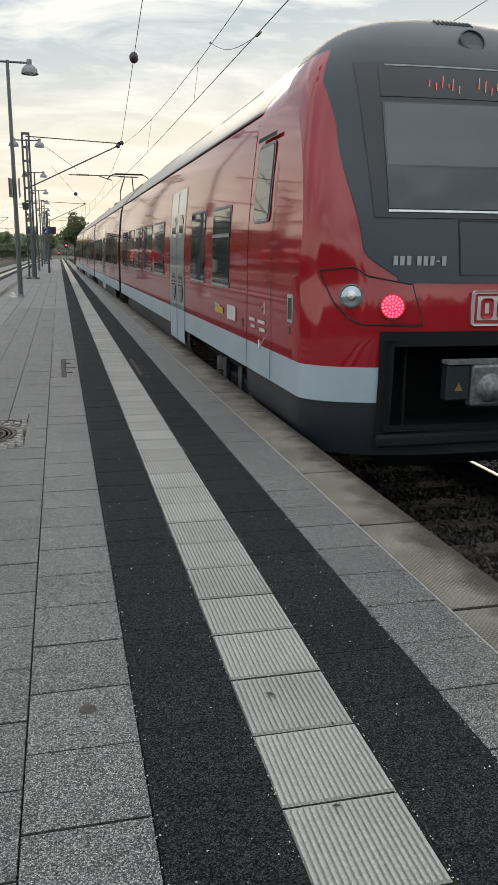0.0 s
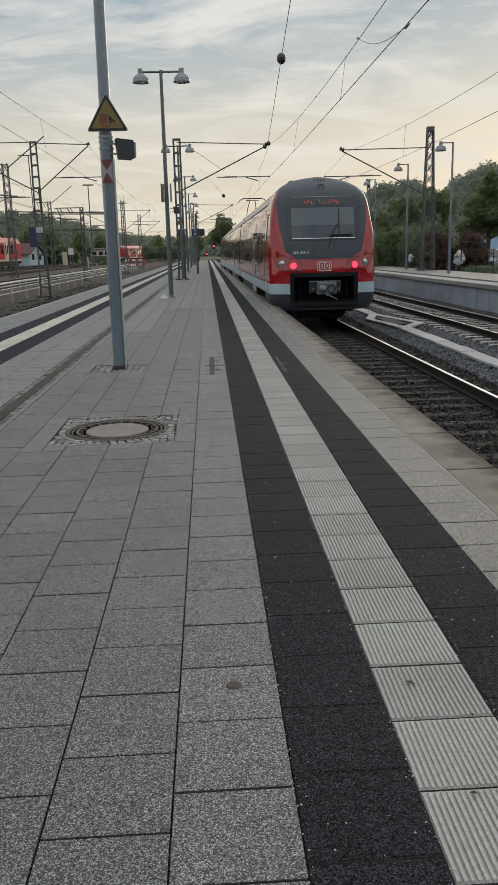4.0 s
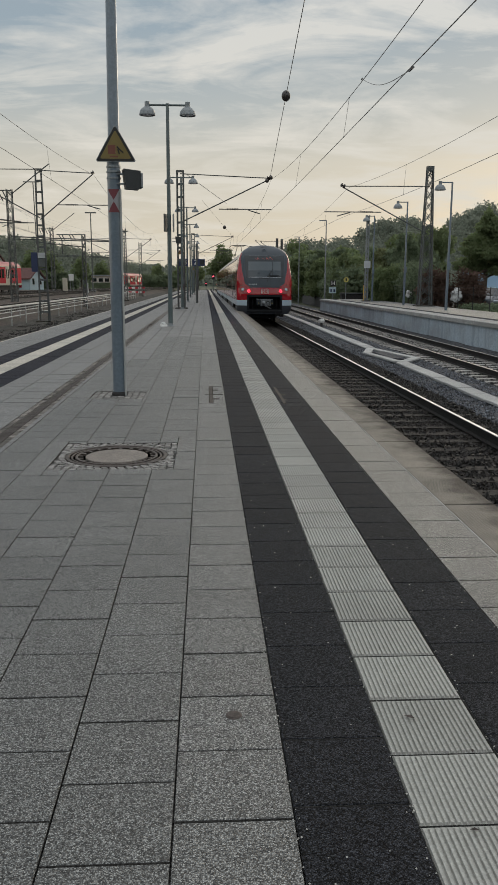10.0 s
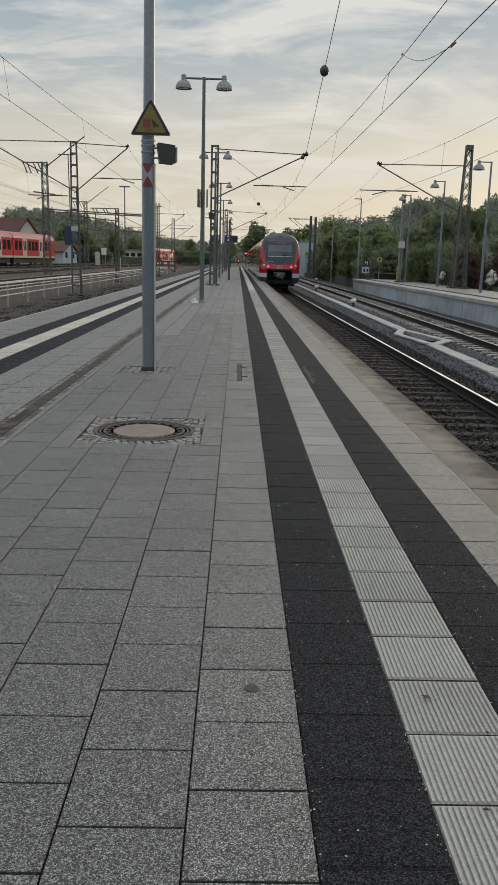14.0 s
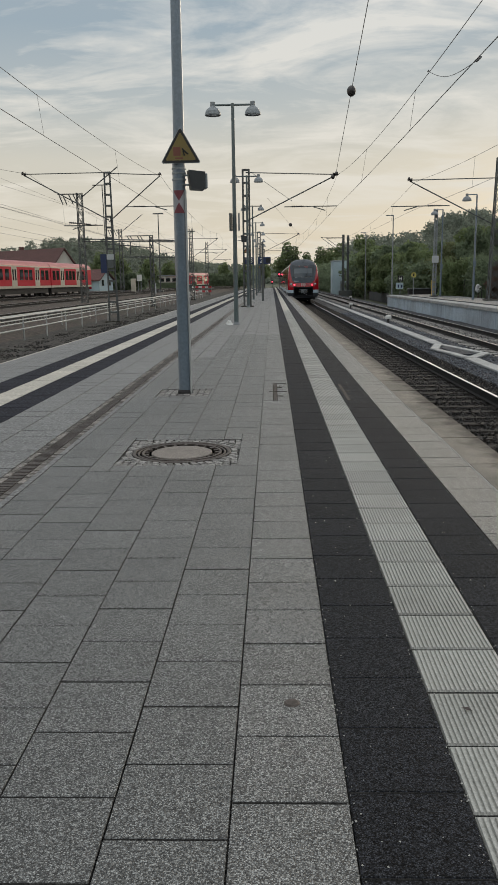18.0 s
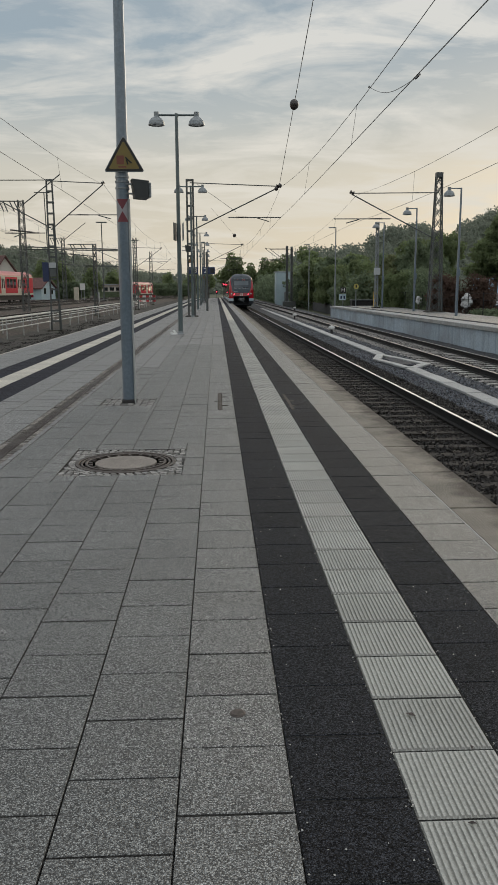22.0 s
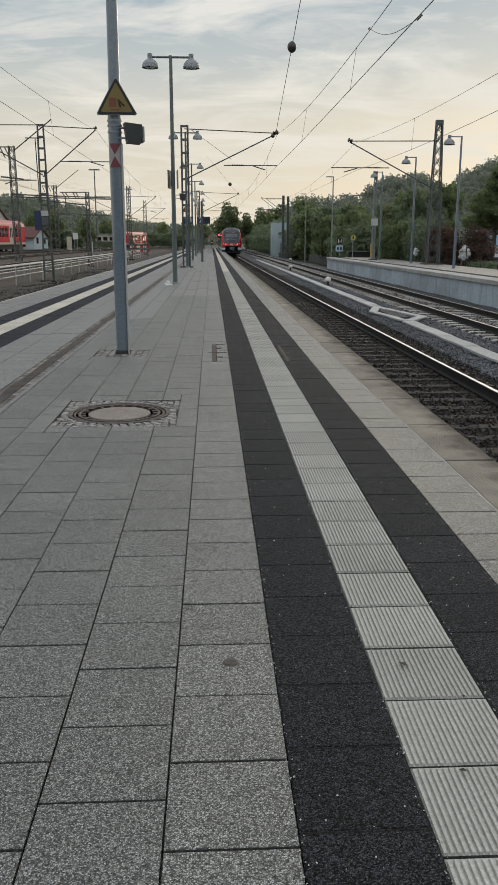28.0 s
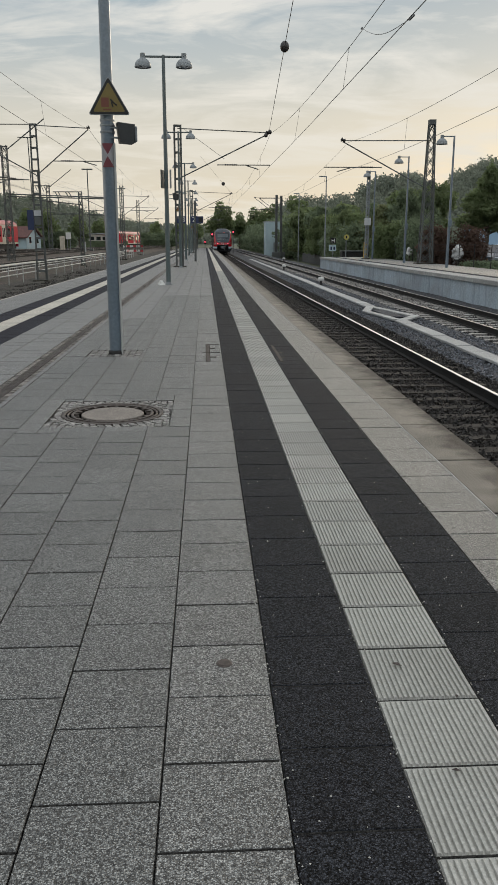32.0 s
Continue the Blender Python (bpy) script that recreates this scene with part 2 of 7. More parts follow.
def studded_mat(name, color):
    """Worn concrete edge stone with a fine cast grid of studs, dirty towards the track."""
    m = mat(name, color, 0.75, vary=0.08, grain=0.22, grain_size=80, stain=0.75, stain_size=1.7, tint=tuple(c * .55 for c in color), spec=0.4)
    n, l = m.node_tree.nodes, m.node_tree.links
    p = n["Principled BSDF"]
    last = p.inputs["Base Color"].links[0].from_socket
    geo = n.new("ShaderNodeNewGeometry")
    mp = n.new("ShaderNodeMapping")
    mp.inputs["Rotation"].default_value = (0, 0, radians(45)); mp.inputs["Scale"].default_value = (62, 62, 0)
    l.new(geo.outputs["Position"], mp.inputs["Vector"])
    vo = n.new("ShaderNodeTexVoronoi")
    vo.inputs["Scale"].default_value, vo.inputs["Randomness"].default_value = 1.0, 0.08
    l.new(mp.outputs[0], vo.inputs["Vector"])
    d = n.new("ShaderNodeMapRange")
    d.inputs["From Min"].default_value, d.inputs["From Max"].default_value = .26, .50
    d.inputs["To Min"].default_value, d.inputs["To Max"].default_value = 1.0, 0.0
    l.new(vo.outputs["Distance"], d.inputs["Value"])
    # darker between the studs, by an amount that drifts along the stone
    gap_tone = n.new("ShaderNodeTexNoise")
    gap_tone.inputs["Scale"].default_value, gap_tone.inputs["Detail"].default_value = 2.2, 5
    l.new(geo.outputs["Position"], gap_tone.inputs["Vector"])
    k = n.new("ShaderNodeMapRange")
    k.inputs["From Min"].default_value, k.inputs["From Max"].default_value = .38, .66
    k.inputs["To Min"].default_value, k.inputs["To Max"].default_value = .92, .38
    l.new(gap_tone.outputs["Fac"], k.inputs["Value"])
    mx = n.new("ShaderNodeMix"); mx.data_type = "FLOAT"
    l.new(d.outputs[0], mx.inputs["Factor"]); l.new(k.outputs[0], mx.inputs["A"]); mx.inputs["B"].default_value = 1.06
    h = n.new("ShaderNodeHueSaturation")
    l.new(mx.outputs[0], h.inputs["Value"]); l.new(last, h.inputs["Color"])
    # rust and oil thrown up from the track, in ragged patches along the outer edge
    xyz = n.new("ShaderNodeSeparateXYZ")
    l.new(geo.outputs["Position"], xyz.inputs[0])
    rag = n.new("ShaderNodeTexNoise")
    rag.inputs["Scale"].default_value, rag.inputs["Detail"].default_value, rag.inputs["Roughness"].default_value = 3.2, 6, .65
    l.new(geo.outputs["Position"], rag.inputs["Vector"])
    reach = n.new("ShaderNodeMath"); reach.operation = "MULTIPLY_ADD"; reach.inputs[1].default_value = .62
    l.new(rag.outputs["Fac"], reach.inputs[0]); l.new(xyz.outputs["X"], reach.inputs[2])
    oil = n.new("ShaderNodeMapRange")
    oil.inputs["From Min"].default_value, oil.inputs["From Max"].default_value = 1.86, 2.03
    oil.inputs["To Min"].default_value, oil.inputs["To Max"].default_value = 0.0, .88
    l.new(reach.outputs[0], oil.inputs["Value"])
    rust = n.new("ShaderNodeMix"); rust.data_type = "RGBA"
    l.new(oil.outputs[0], rust.inputs["Factor"]); l.new(h.outputs[0], rust.inputs["A"])
    rust.inputs["B"].default_value = (0.030, 0.022, 0.016, 1)
    l.new(rust.outputs["Result"], p.inputs["Base Color"])
    b = n.new("ShaderNodeBump")
    b.inputs["Strength"].default_value, b.inputs["Distance"].default_value = 0.5, 0.003
    l.new(d.outputs[0], b.inputs["Height"]); l.new(b.outputs[0], p.inputs["Normal"])
    return m


def glass_mat(name, rough=0.03):
    return mat(name, (0.02, 0.025, 0.028), rough, vary=0.0, spec=0.9)


M = dict(
    slab=pebble_mat("grey_granite_slab", (0.171, 0.173, 0.167), 225, 1.15),
    # darker tone for the slab columns left of the first
    slab_darker=pebble_mat("darker_granite_slab", (0.149, 0.152, 0.147), 225, 1.15),
    slab_far=mat("grey_granite_paving", (0.142, 0.141, 0.137), 0.55, vary=0.06, speck=0.35, speck_size=50, grain=0.5, grain_size=40, stain=0.35, stain_size=0.5, island=True, spec=0.6),
    dark=pebble_mat("anthracite_slab", (0.0242, 0.0258, 0.0302), 215, 1.25, 0.8, 0.12, 0.10, 0.2),
    dark_far=mat("anthracite_paving", (0.0210, 0.0222, 0.0300), 0.85, vary=0.10, speck=0.5, speck_size=50, grain=0.4, grain_size=30, island=True, spec=0.08),
    white=mat("pale_ribbed_concrete", (0.375, 0.372, 0.345), 0.8, vary=0.10, speck=0.08, speck_size=120, grain=0.12, grain_size=110, stain=0.5, stain_size=1.6, tint=(0.27, 0.26, 0.235)),
    white_far=mat("pale_ribbed_paving", (0.45, 0.42, 0.365), 0.8, vary=0.10, grain=0.2, grain_size=20, stain=0.4, stain_size=0.8, tint=(0.30, 0.29, 0.26), island=True),
    kerb=studded_mat("worn_brown_concrete_edge", (0.212, 0.190, 0.158)),
    coping=mat("pale_concrete_coping", (0.30, 0.305, 0.30), 0.8, vary=0.10, grain=0.3, grain_size=40, stain=0.6, stain_size=1.3, tint=(0.17, 0.16, 0.145)),
    mark=mat("dark_rusty_mark", (0.030, 0.024, 0.020), 0.95, vary=0.1, grain=0.5, grain_size=60, spec=0.1),
    rustmark=mat("brown_rusty_mark", (0.075, 0.066, 0.058), 0.9, vary=0.15, grain=0.6, grain_size=50, spec=0.15),
    lamppost=mat("dark_grey_green_post", (0.085, 0.112, 0.115), 0.35, vary=0.06, stain=0.4, stain_size=1.6, grain=0.1, grain_size=25, coat=0.3),
    joint=mat("dark_joint_sand", (0.055, 0.052, 0.048), 0.95, vary=0.0, grain=0.5, grain_size=120),
    concrete=mat("weathered_concrete", (0.34, 0.405, 0.46), 0.85, vary=0.12, grain=0.2, grain_size=25, stain=0.55, stain_size=0.7, tint=(0.17, 0.16, 0.155), bump=0.2, bump_size=20, streak=0.6),
    duct=mat("pale_concrete_lid", (0.37, 0.37, 0.36), 0.85, vary=0.12, grain=0.25, grain_size=30, stain=0.4, stain_size=1.1),
    ballast=mat("dark_track_ballast", (0.0145, 0.0115, 0.0095), 0.6, vary=0.95, grain=0.5, grain_size=25, island=True, spec=0.3),
    ballast_bed=mat("dark_ballast_bed", (0.0085, 0.0070, 0.0060), 0.95, vary=0.0, grain=0.85, grain_size=16, stain=0.5, stain_size=0.4, bump=1.0, bump_size=14, spec=0.08),
    ballast_brown=mat("brown_grey_ballast", (0.040, 0.037, 0.035), 0.75, vary=0.85, grain=0.4, grain_size=25, island=True, spec=0.3),
    ballast_grey=mat("grey_ballast", (0.088, 0.094, 0.108), 0.7, vary=0.85, grain=0.4, grain_size=25, island=True),
    ballast_grey_bed=mat("grey_ballast_bed", (0.040, 0.042, 0.048), 0.95, vary=0.0, grain=0.85, grain_size=14, stain=0.4, stain_size=0.5, bump=1.0, bump_size=14),
    earth=mat("brown_earth", (0.056, 0.038, 0.029), 0.95, vary=0.0, grain=0.6, grain_size=6, stain=0.6, stain_size=0.35, tint=(0.038, 0.042, 0.024), bump=0.8, bump_size=8),
    dark_earth=mat("dark_weedy_earth", (0.030, 0.024, 0.019), 0.95, vary=0.0, grain=0.8, grain_size=7, stain=0.7, stain_size=0.5, tint=(0.024, 0.028, 0.016), bump=1.0, bump_size=9),
    rail_side=mat("rusty_rail_steel", (0.014, 0.012, 0.011), 0.85, vary=0.1, grain=0.3, grain_size=30, stain=0.4, stain_size=3, metal=0.3),
    rail_top=mat("polished_rail_head", (0.45, 0.46, 0.48), 0.40, metal=1.0, vary=0.0, stain=0.25, stain_size=2.0),
    rail_dull=mat("dull_rail_head", (0.36, 0.34, 0.32), 0.5, metal=1.0, vary=0.0, stain=0.4, stain_size=2.0, tint=(0.2, 0.15, 0.12)),
    sleeper_dirty=mat("oily_dark_sleeper", (0.027, 0.0225, 0.0185), 0.85, vary=0.25, grain=0.4, grain_size=25, stain=0.5, stain_size=3, tint=(0.013, 0.011, 0.009), spec=0.3),
    sleeper_pale=mat("pale_concrete_sleeper", (0.32, 0.305, 0.285), 0.85, vary=0.15, grain=0.3, grain_size=25, stain=0.4, stain_size=3),
    sleeper=mat("concrete_sleeper", (0.13, 0.12, 0.105), 0.9, vary=0.25, grain=0.3, grain_size=25, stain=0.5, stain_size=3),
    galv=mat("galvanised_grey_steel", (0.24, 0.26, 0.27), 0.5, metal=0.35, vary=0.08, grain=0.12, grain_size=30, stain=0.3, stain_size=2.5),
    pole=mat("blue_grey_painted_pole", (0.135, 0.175, 0.215), 0.3, coat=0.8, coat_rough=0.10, vary=0.06, stain=0.4, stain_size=1.4, grain=0.1, grain_size=25),
    mast=mat("dark_lattice_steel", (0.085, 0.095, 0.095), 0.6, metal=0.2, vary=0.1, stain=0.4, stain_size=2.0, tint=(0.09, 0.07, 0.05)),
    lampmetal=mat("grey_lamp_housing", (0.22, 0.24, 0.25), 0.4, metal=0.2, vary=0.05, stain=0.2, stain_size=8),
    wire=mat("weathered_copper_wire", (0.18, 0.18, 0.18), 0.6, vary=0.0),
    blind=mat("pale_grey_sun_blind", (0.062, 0.082, 0.096), 0.30, vary=0.0, stain=0.25, stain_size=2.0, coat=0.6, coat_rough=0.03),
    # duller red and white than the other sign films
    dull_red=mat("dull_red_film", (0.155, 0.032, 0.042), 0.5, vary=0.0, stain=0.3, stain_size=12),
    dull_white=mat("dull_white_film", (0.30, 0.30, 0.31), 0.5, vary=0.0, stain=0.3, stain_size=12),
    sett_pale=mat("dusty_small_sett", (0.17, 0.155, 0.14), 0.85, vary=0.5, grain=0.5, grain_size=60, island=True),
    black=mat("black_rubber", (0.012, 0.012, 0.013), 0.7, vary=0.1, grain=0.3, grain_size=40),
    under=mat("dirty_dark_metal", (0.020, 0.019, 0.019), 0.75, vary=0.2, grain=0.4, grain_size=15, stain=0.4, stain_size=3, metal=0.2),
    red=mat("traffic_red_paint", (0.30, 0.006, 0.014), 0.35, vary=0.0, stain=0.35, stain_size=1.2, tint=(0.24, 0.006, 0.012), coat=1.0, spec=0.0, coat_rough=0.055, coat_ior=1.65, bump=0.025, bump_size=1.8),
    redpanel=mat("red_lamp_panel", (0.30, 0.010, 0.018), 0.32, vary=0.0, stain=0.2, stain_size=3, coat=0.3),
    white_paint=mat("pale_grey_stripe_paint", (0.38, 0.47, 0.53), 0.35, vary=0.0, stain=0.3, stain_size=1.6, coat=0.2),
    mask=mat("slate_grey_paint", (0.027, 0.039, 0.052), 0.45, vary=0.0, stain=0.3, stain_size=1.5, coat=0.12),
    skirt=mat("dark_blue_grey_skirt", (0.015, 0.020, 0.028), 0.5, vary=0.0, stain=0.5, stain_size=1.8, tint=(0.05, 0.045, 0.04)),
    roof=mat("dusty_roof_grey", (0.115, 0.098, 0.090), 0.45, coat=0.6, coat_rough=0.2, vary=0.05, stain=0.5, stain_size=1.2, grain=0.1, grain_size=10),
    doorpaint=mat("glossy_pale_grey_door_paint", (0.25, 0.275, 0.30), 0.35, vary=0.0, stain=0.2, stain_size=2, coat=1.0, coat_rough=0.03, coat_ior=1.65),
    doorgrey=mat("pale_grey_door_paint", (0.40, 0.42, 0.43), 0.35, vary=0.05, stain=0.2, stain_size=2),
    glass=glass_mat("tinted_window_glass"),
    screen=mat("windscreen_glass", (0.030, 0.042, 0.052), 0.05, vary=0.0, spec=0.5, coat=0.4, coat_rough=0.02),
    surround=mat("dark_windscreen_enamel", (0.022, 0.028, 0.034), 0.25, vary=0.0, spec=0.5),
    # near-black for the coupler bay, underbody, desk edge and lid gaps
    recess=mat("near_black_plastic", (0.012, 0.013, 0.015), 0.85, spec=0.2, vary=0.05, stain=0.3, stain_size=3, tint=(0.009, 0.009, 0.009)),
    chrome=mat("bright_metal", (0.6, 0.62, 0.63), 0.25, metal=1.0, vary=0.0, stain=0.3, stain_size=8),
    coupler=mat("grey_cast_coupler", (0.15, 0.165, 0.175), 0.55, metal=0.4, vary=0.1, grain=0.3, grain_size=25, stain=0.5, stain_size=8, tint=(0.08, 0.075, 0.07)),
    taillight=mat("red_tail_light", (1.0, 0.07, 0.12), 0.3, vary=0.0, emit=2.2),
    headlens=mat("clear_headlamp_lens", (0.42, 0.46, 0.50), 0.06, vary=0.0, metal=0.7),
    led=mat("red_display_led", (1.0, 0.16, 0.12), 0.4, vary=0.0, emit=0.25),
    yellow=mat("yellow_sign_enamel", (0.185, 0.135, 0.035), 0.4, vary=0.0, stain=0.35, stain_size=7, tint=(0.12, 0.085, 0.03)),
    signyellow=mat("pale_yellow_disc", (0.42, 0.37, 0.10), 0.5, vary=0.0, stain=0.3, stain_size=5),
    signbrown=mat("faded_red_brown_print", (0.17, 0.055, 0.035), 0.5, vary=0.0, stain=0.3, stain_size=9),
    signred=mat("red_sign_film", (0.42, 0.03, 0.04), 0.45, vary=0.0, stain=0.2, stain_size=6),
    signwhite=mat("white_sign_film", (0.60, 0.60, 0.58), 0.45, vary=0.0, stain=0.2, stain_size=6),
    signblue=mat("dark_blue_sign", (0.020, 0.032, 0.085), 0.4, vary=0.0, stain=0.2, stain_size=4),
    speaker=mat("dark_grey_speaker_plastic", (0.030, 0.033, 0.034), 0.5, vary=0.0, stain=0.4, stain_size=9, grain=0.2, grain_size=90),
    signblack=mat("black_sign_film", (0.012, 0.012, 0.012), 0.5, vary=0.0),
    iron=mat("cast_iron", (0.070, 0.056, 0.049), 0.55, metal=0.4, vary=0.1, grain=0.4, grain_size=40, stain=0.5, stain_size=5),
    cobble=mat("granite_sett", (0.22, 0.212, 0.20), 0.85, vary=0.35, grain=0.5, grain_size=90),
    grit=mat("pale_stone_grit", (0.42, 0.41, 0.38), 0.8, vary=0.4, island=True),
    lidconc=mat("manhole_concrete_fill", (0.205, 0.180, 0.158), 0.8, vary=0.0, grain=0.35, grain_size=90, stain=0.5, stain_size=4),
    leaf=leaf_mat("green_foliage", (0.200, 0.246, 0.126)),
    leaf_dark=leaf_mat("dark_green_foliage", (0.174, 0.216, 0.136)),
    leaf_autumn=leaf_mat("reddish_hedge_foliage", (0.140, 0.095, 0.076)),
    leaf_olive=leaf_mat("olive_foliage", (0.200, 0.218, 0.118)),
    # paler and greyer than the near leaves: evening haze put into the colour
    leaf_hazy=leaf_mat("haze_toned_hill_foliage", (0.215, 0.242, 0.196)),
    bark=mat("grey_brown_bark", (0.075, 0.06, 0.045), 0.9, vary=0.2, grain=0.4, grain_size=8, bump=0.5, bump_size=12),
    plaster=mat("off_white_plaster", (0.55, 0.52, 0.46), 0.85, vary=0.1, stain=0.3, stain_size=0.5),
    tile_roof=mat("red_brown_roof_tile", (0.10, 0.042, 0.036), 0.8, vary=0.1, grain=0.3, grain_size=4, stain=0.4, stain_size=0.6),
    hut=mat("pale_blue_grey_cladding", (0.36, 0.46, 0.50), 0.6, vary=0.05, stain=0.35, stain_size=0.8),
    srail=mat("weathered_fence_tube", (0.42, 0.43, 0.42), 0.55, metal=0.3, vary=0.08, stain=0.3, stain_size=2),
    s_red=mat("bright_red_carriage_paint", (0.47, 0.012, 0.030), 0.5, vary=0.0, stain=0.15, stain_size=1.0, spec=0.12),
    s_white=mat("cream_carriage_paint", (0.46, 0.42, 0.34), 0.45, vary=0.0, stain=0.3, stain_size=1.0),
    s_roof=mat("dusty_red_carriage_roof", (0.44, 0.12, 0.115), 0.42, vary=0.0, stain=0.3, stain_size=1.0),
    car_silver=mat("silver_car_paint", (0.20, 0.21, 0.22), 0.22, metal=0.5, vary=0.0, coat=0.6),
    car_dark=mat("dark_blue_car_paint", (0.02, 0.025, 0.035), 0.2, vary=0.0, coat=1.0),
    car_white=mat("white_car_paint", (0.68, 0.70, 0.71), 0.25, vary=0.0, coat=0.6),
    # dark blotches in the film's colour stand in for its shaded folds
    tarp=mat("crumpled_white_film", (0.62, 0.63, 0.63), 0.4, vary=0.1, bump=1.0, bump_size=9, stain=0.8, stain_size=5, tint=(0.10, 0.10, 0.09)),
    asphalt=mat("grey_asphalt", (0.055, 0.055, 0.056), 0.9, vary=0.0, grain=0.4, grain_size=40, stain=0.4, stain_size=0.5),
    meadow=mat("rough_grass", (0.050, 0.060, 0.028), 0.9, vary=0.0, grain=0.6, grain_size=3, stain=0.6, stain_size=0.12, tint=(0.07, 0.06, 0.035), bump=0.6, bump_size=5),
    orange=mat("ochre_yellow_paint", (0.50, 0.33, 0.05), 0.5, vary=0.0, stain=0.2, stain_size=3),
    blue=mat("pale_blue_panel", (0.34, 0.52, 0.70), 0.5, vary=0.0, stain=0.2, stain_size=0.7),
    insul=mat("brown_porcelain", (0.035, 0.03, 0.028), 0.35, vary=0.1),
)


# ---- building helpers ----
def part(name, bm, material, parent=None, label="", kind="", smooth=False):
    me = bpy.data.meshes.new(name)
    bm.to_mesh(me)
    bm.free()
    me.materials.append(M[material] if isinstance(material, str) else material)
    if smooth:
        for p in me.polygons:
            p.use_smooth = True
    ob = new(name, me)
    ob.parent = parent
    if label or kind:
        tagged(ob, label, kind=kind)
    return ob


def thing(name, at, label, category, group="", kind="", rz=0.0):
    ob = new(name)
    ob.empty_display_size = 0.2
    ob.matrix_basis = pose(*at, 0, 0, rz)
    return tagged(ob, label, category, group, kind)


def box(bm, x0, x1, y0, y1, z0, z1, bevel=0.0):
    made = bmesh.ops.create_cube(bm, size=1.0, matrix=Matrix.Translation(((x0 + x1) / 2, (y0 + y1) / 2, (z0 + z1) / 2)) @ Matrix.Diagonal((x1 - x0, y1 - y0, z1 - z0, 1)))
    if bevel:
        vs = set(made["verts"])
        es = [e for e in bm.edges if e.verts[0] in vs and e.verts[1] in vs]
        bmesh.ops.bevel(bm, geom=es, offset=bevel, segments=1, affect="EDGES")
    return made


def boxed(*a, bevel=0.0):
    bm = bmesh.new()
    box(bm, *a, bevel=bevel)
    return bm


def rod(bm, a, b, r0, r1=None, seg=8, caps=True):
    a, b = Vector(a), Vector(b)
    d = b - a
    m = Matrix.Translation((a + b) / 2) @ d.to_track_quat("Z", "Y").to_matrix().to_4x4()
    return bmesh.ops.create_cone(bm, cap_ends=caps, segments=seg, radius1=r0, radius2=r0 if r1 is None else r1, depth=d.length, matrix=m)


def rods(pairs, r, seg=6):
    bm = bmesh.new()
    for a, b in pairs:
        rod(bm, a, b, r, seg=seg)
    return bm


def lathe(bm, prof, seg=20, m=Matrix()):
    """Turns a profile of (r, z) about z."""
    rings = []
    for r, z in prof:
        rings.append([bm.verts.new(m @ Vector((r * math.cos(2 * math.pi * k / seg), r * math.sin(2 * math.pi * k / seg), z))) for k in range(seg)])
    for a, b in zip(rings, rings[1:]):
        for k in range(seg):
            bm.faces.new((a[k], a[(k + 1) % seg], b[(k + 1) % seg], b[k]))
    return bm


def grid_patch(bm, fn, nu, nv):
    """A sheet of nu by nv faces through fn(u, v), both 0 to 1."""
    vs = [[bm.verts.new(fn(i / nu, j / nv)) for i in range(nu + 1)] for j in range(nv + 1)]
    for j in range(nv):
        for i in range(nu):
            bm.faces.new((vs[j][i], vs[j][i + 1], vs[j + 1][i + 1], vs[j + 1][i]))
    return bm


def prism(bm, pts, y0, y1, axis="y"):
    """An outline of (x, z) drawn out along y (or of (x, y) along z)."""
    f = (lambda p, t: (p[0], t, p[1])) if axis == "y" else ((lambda p, t: (p[0], p[1], t)) if axis == "z" else (lambda p, t: (t, p[0], p[1])))
    a = [bm.verts.new(f(p, y0)) for p in pts]
    b = [bm.verts.new(f(p, y1)) for p in pts]
    n = len(pts)
    bm.faces.new(a); bm.faces.new(b[::-1])
    for k in range(n):
        bm.faces.new((a[k], b[k], b[(k + 1) % n], a[(k + 1) % n]))
    bmesh.ops.recalc_face_normals(bm, faces=bm.faces)
    return bm


def text_part(name, body, size, m, material, parent, align="CENTER"):
    cu = bpy.data.curves.new(name, "FONT")
    cu.body, cu.size, cu.align_x, cu.align_y = body, size, align, "CENTER"
    cu.extrude = 0.002
    tmp = bpy.data.objects.new(name + "_curve", cu)
    me = bpy.data.meshes.new_from_object(tmp)
    bpy.data.objects.remove(tmp)
    me.materials.clear()
    me.materials.append(M[material])
    ob = new(name, me)
    ob.parent = parent
    ob.matrix_basis = m
    return ob


# ---- ground ----
RAIL_Z = -0.70            # top of the rails below the platform
EDGE_R, EDGE_L = 1.77, -5.56   # the two edges of the island platform
Y0, Y1 = -6.0, 190.0      # its ends
T1, T2 = 3.372, 8.05       # track centres beside it


def ground_sheet():
    bm = bmesh.new()
    xs = [-900, -400, -150, -60, -20, 20, 60, 150, 400, 900]
    ys = [-200, -50, 0, 50, 100, 200, 400, 900, 2500]
    vs = [[bm.verts.new((x, y, -1.35)) for x in xs] for y in ys]
    for j in range(len(ys) - 1):
        for i in range(len(xs) - 1):
            bm.faces.new((vs[j][i], vs[j][i + 1], vs[j + 1][i + 1], vs[j + 1][i]))
    ob = part("ground", bm, "meadow")
    return tagged(ob, "rough grass and earth that reaches the horizon", "ground", kind="structure")


ground_sheet()


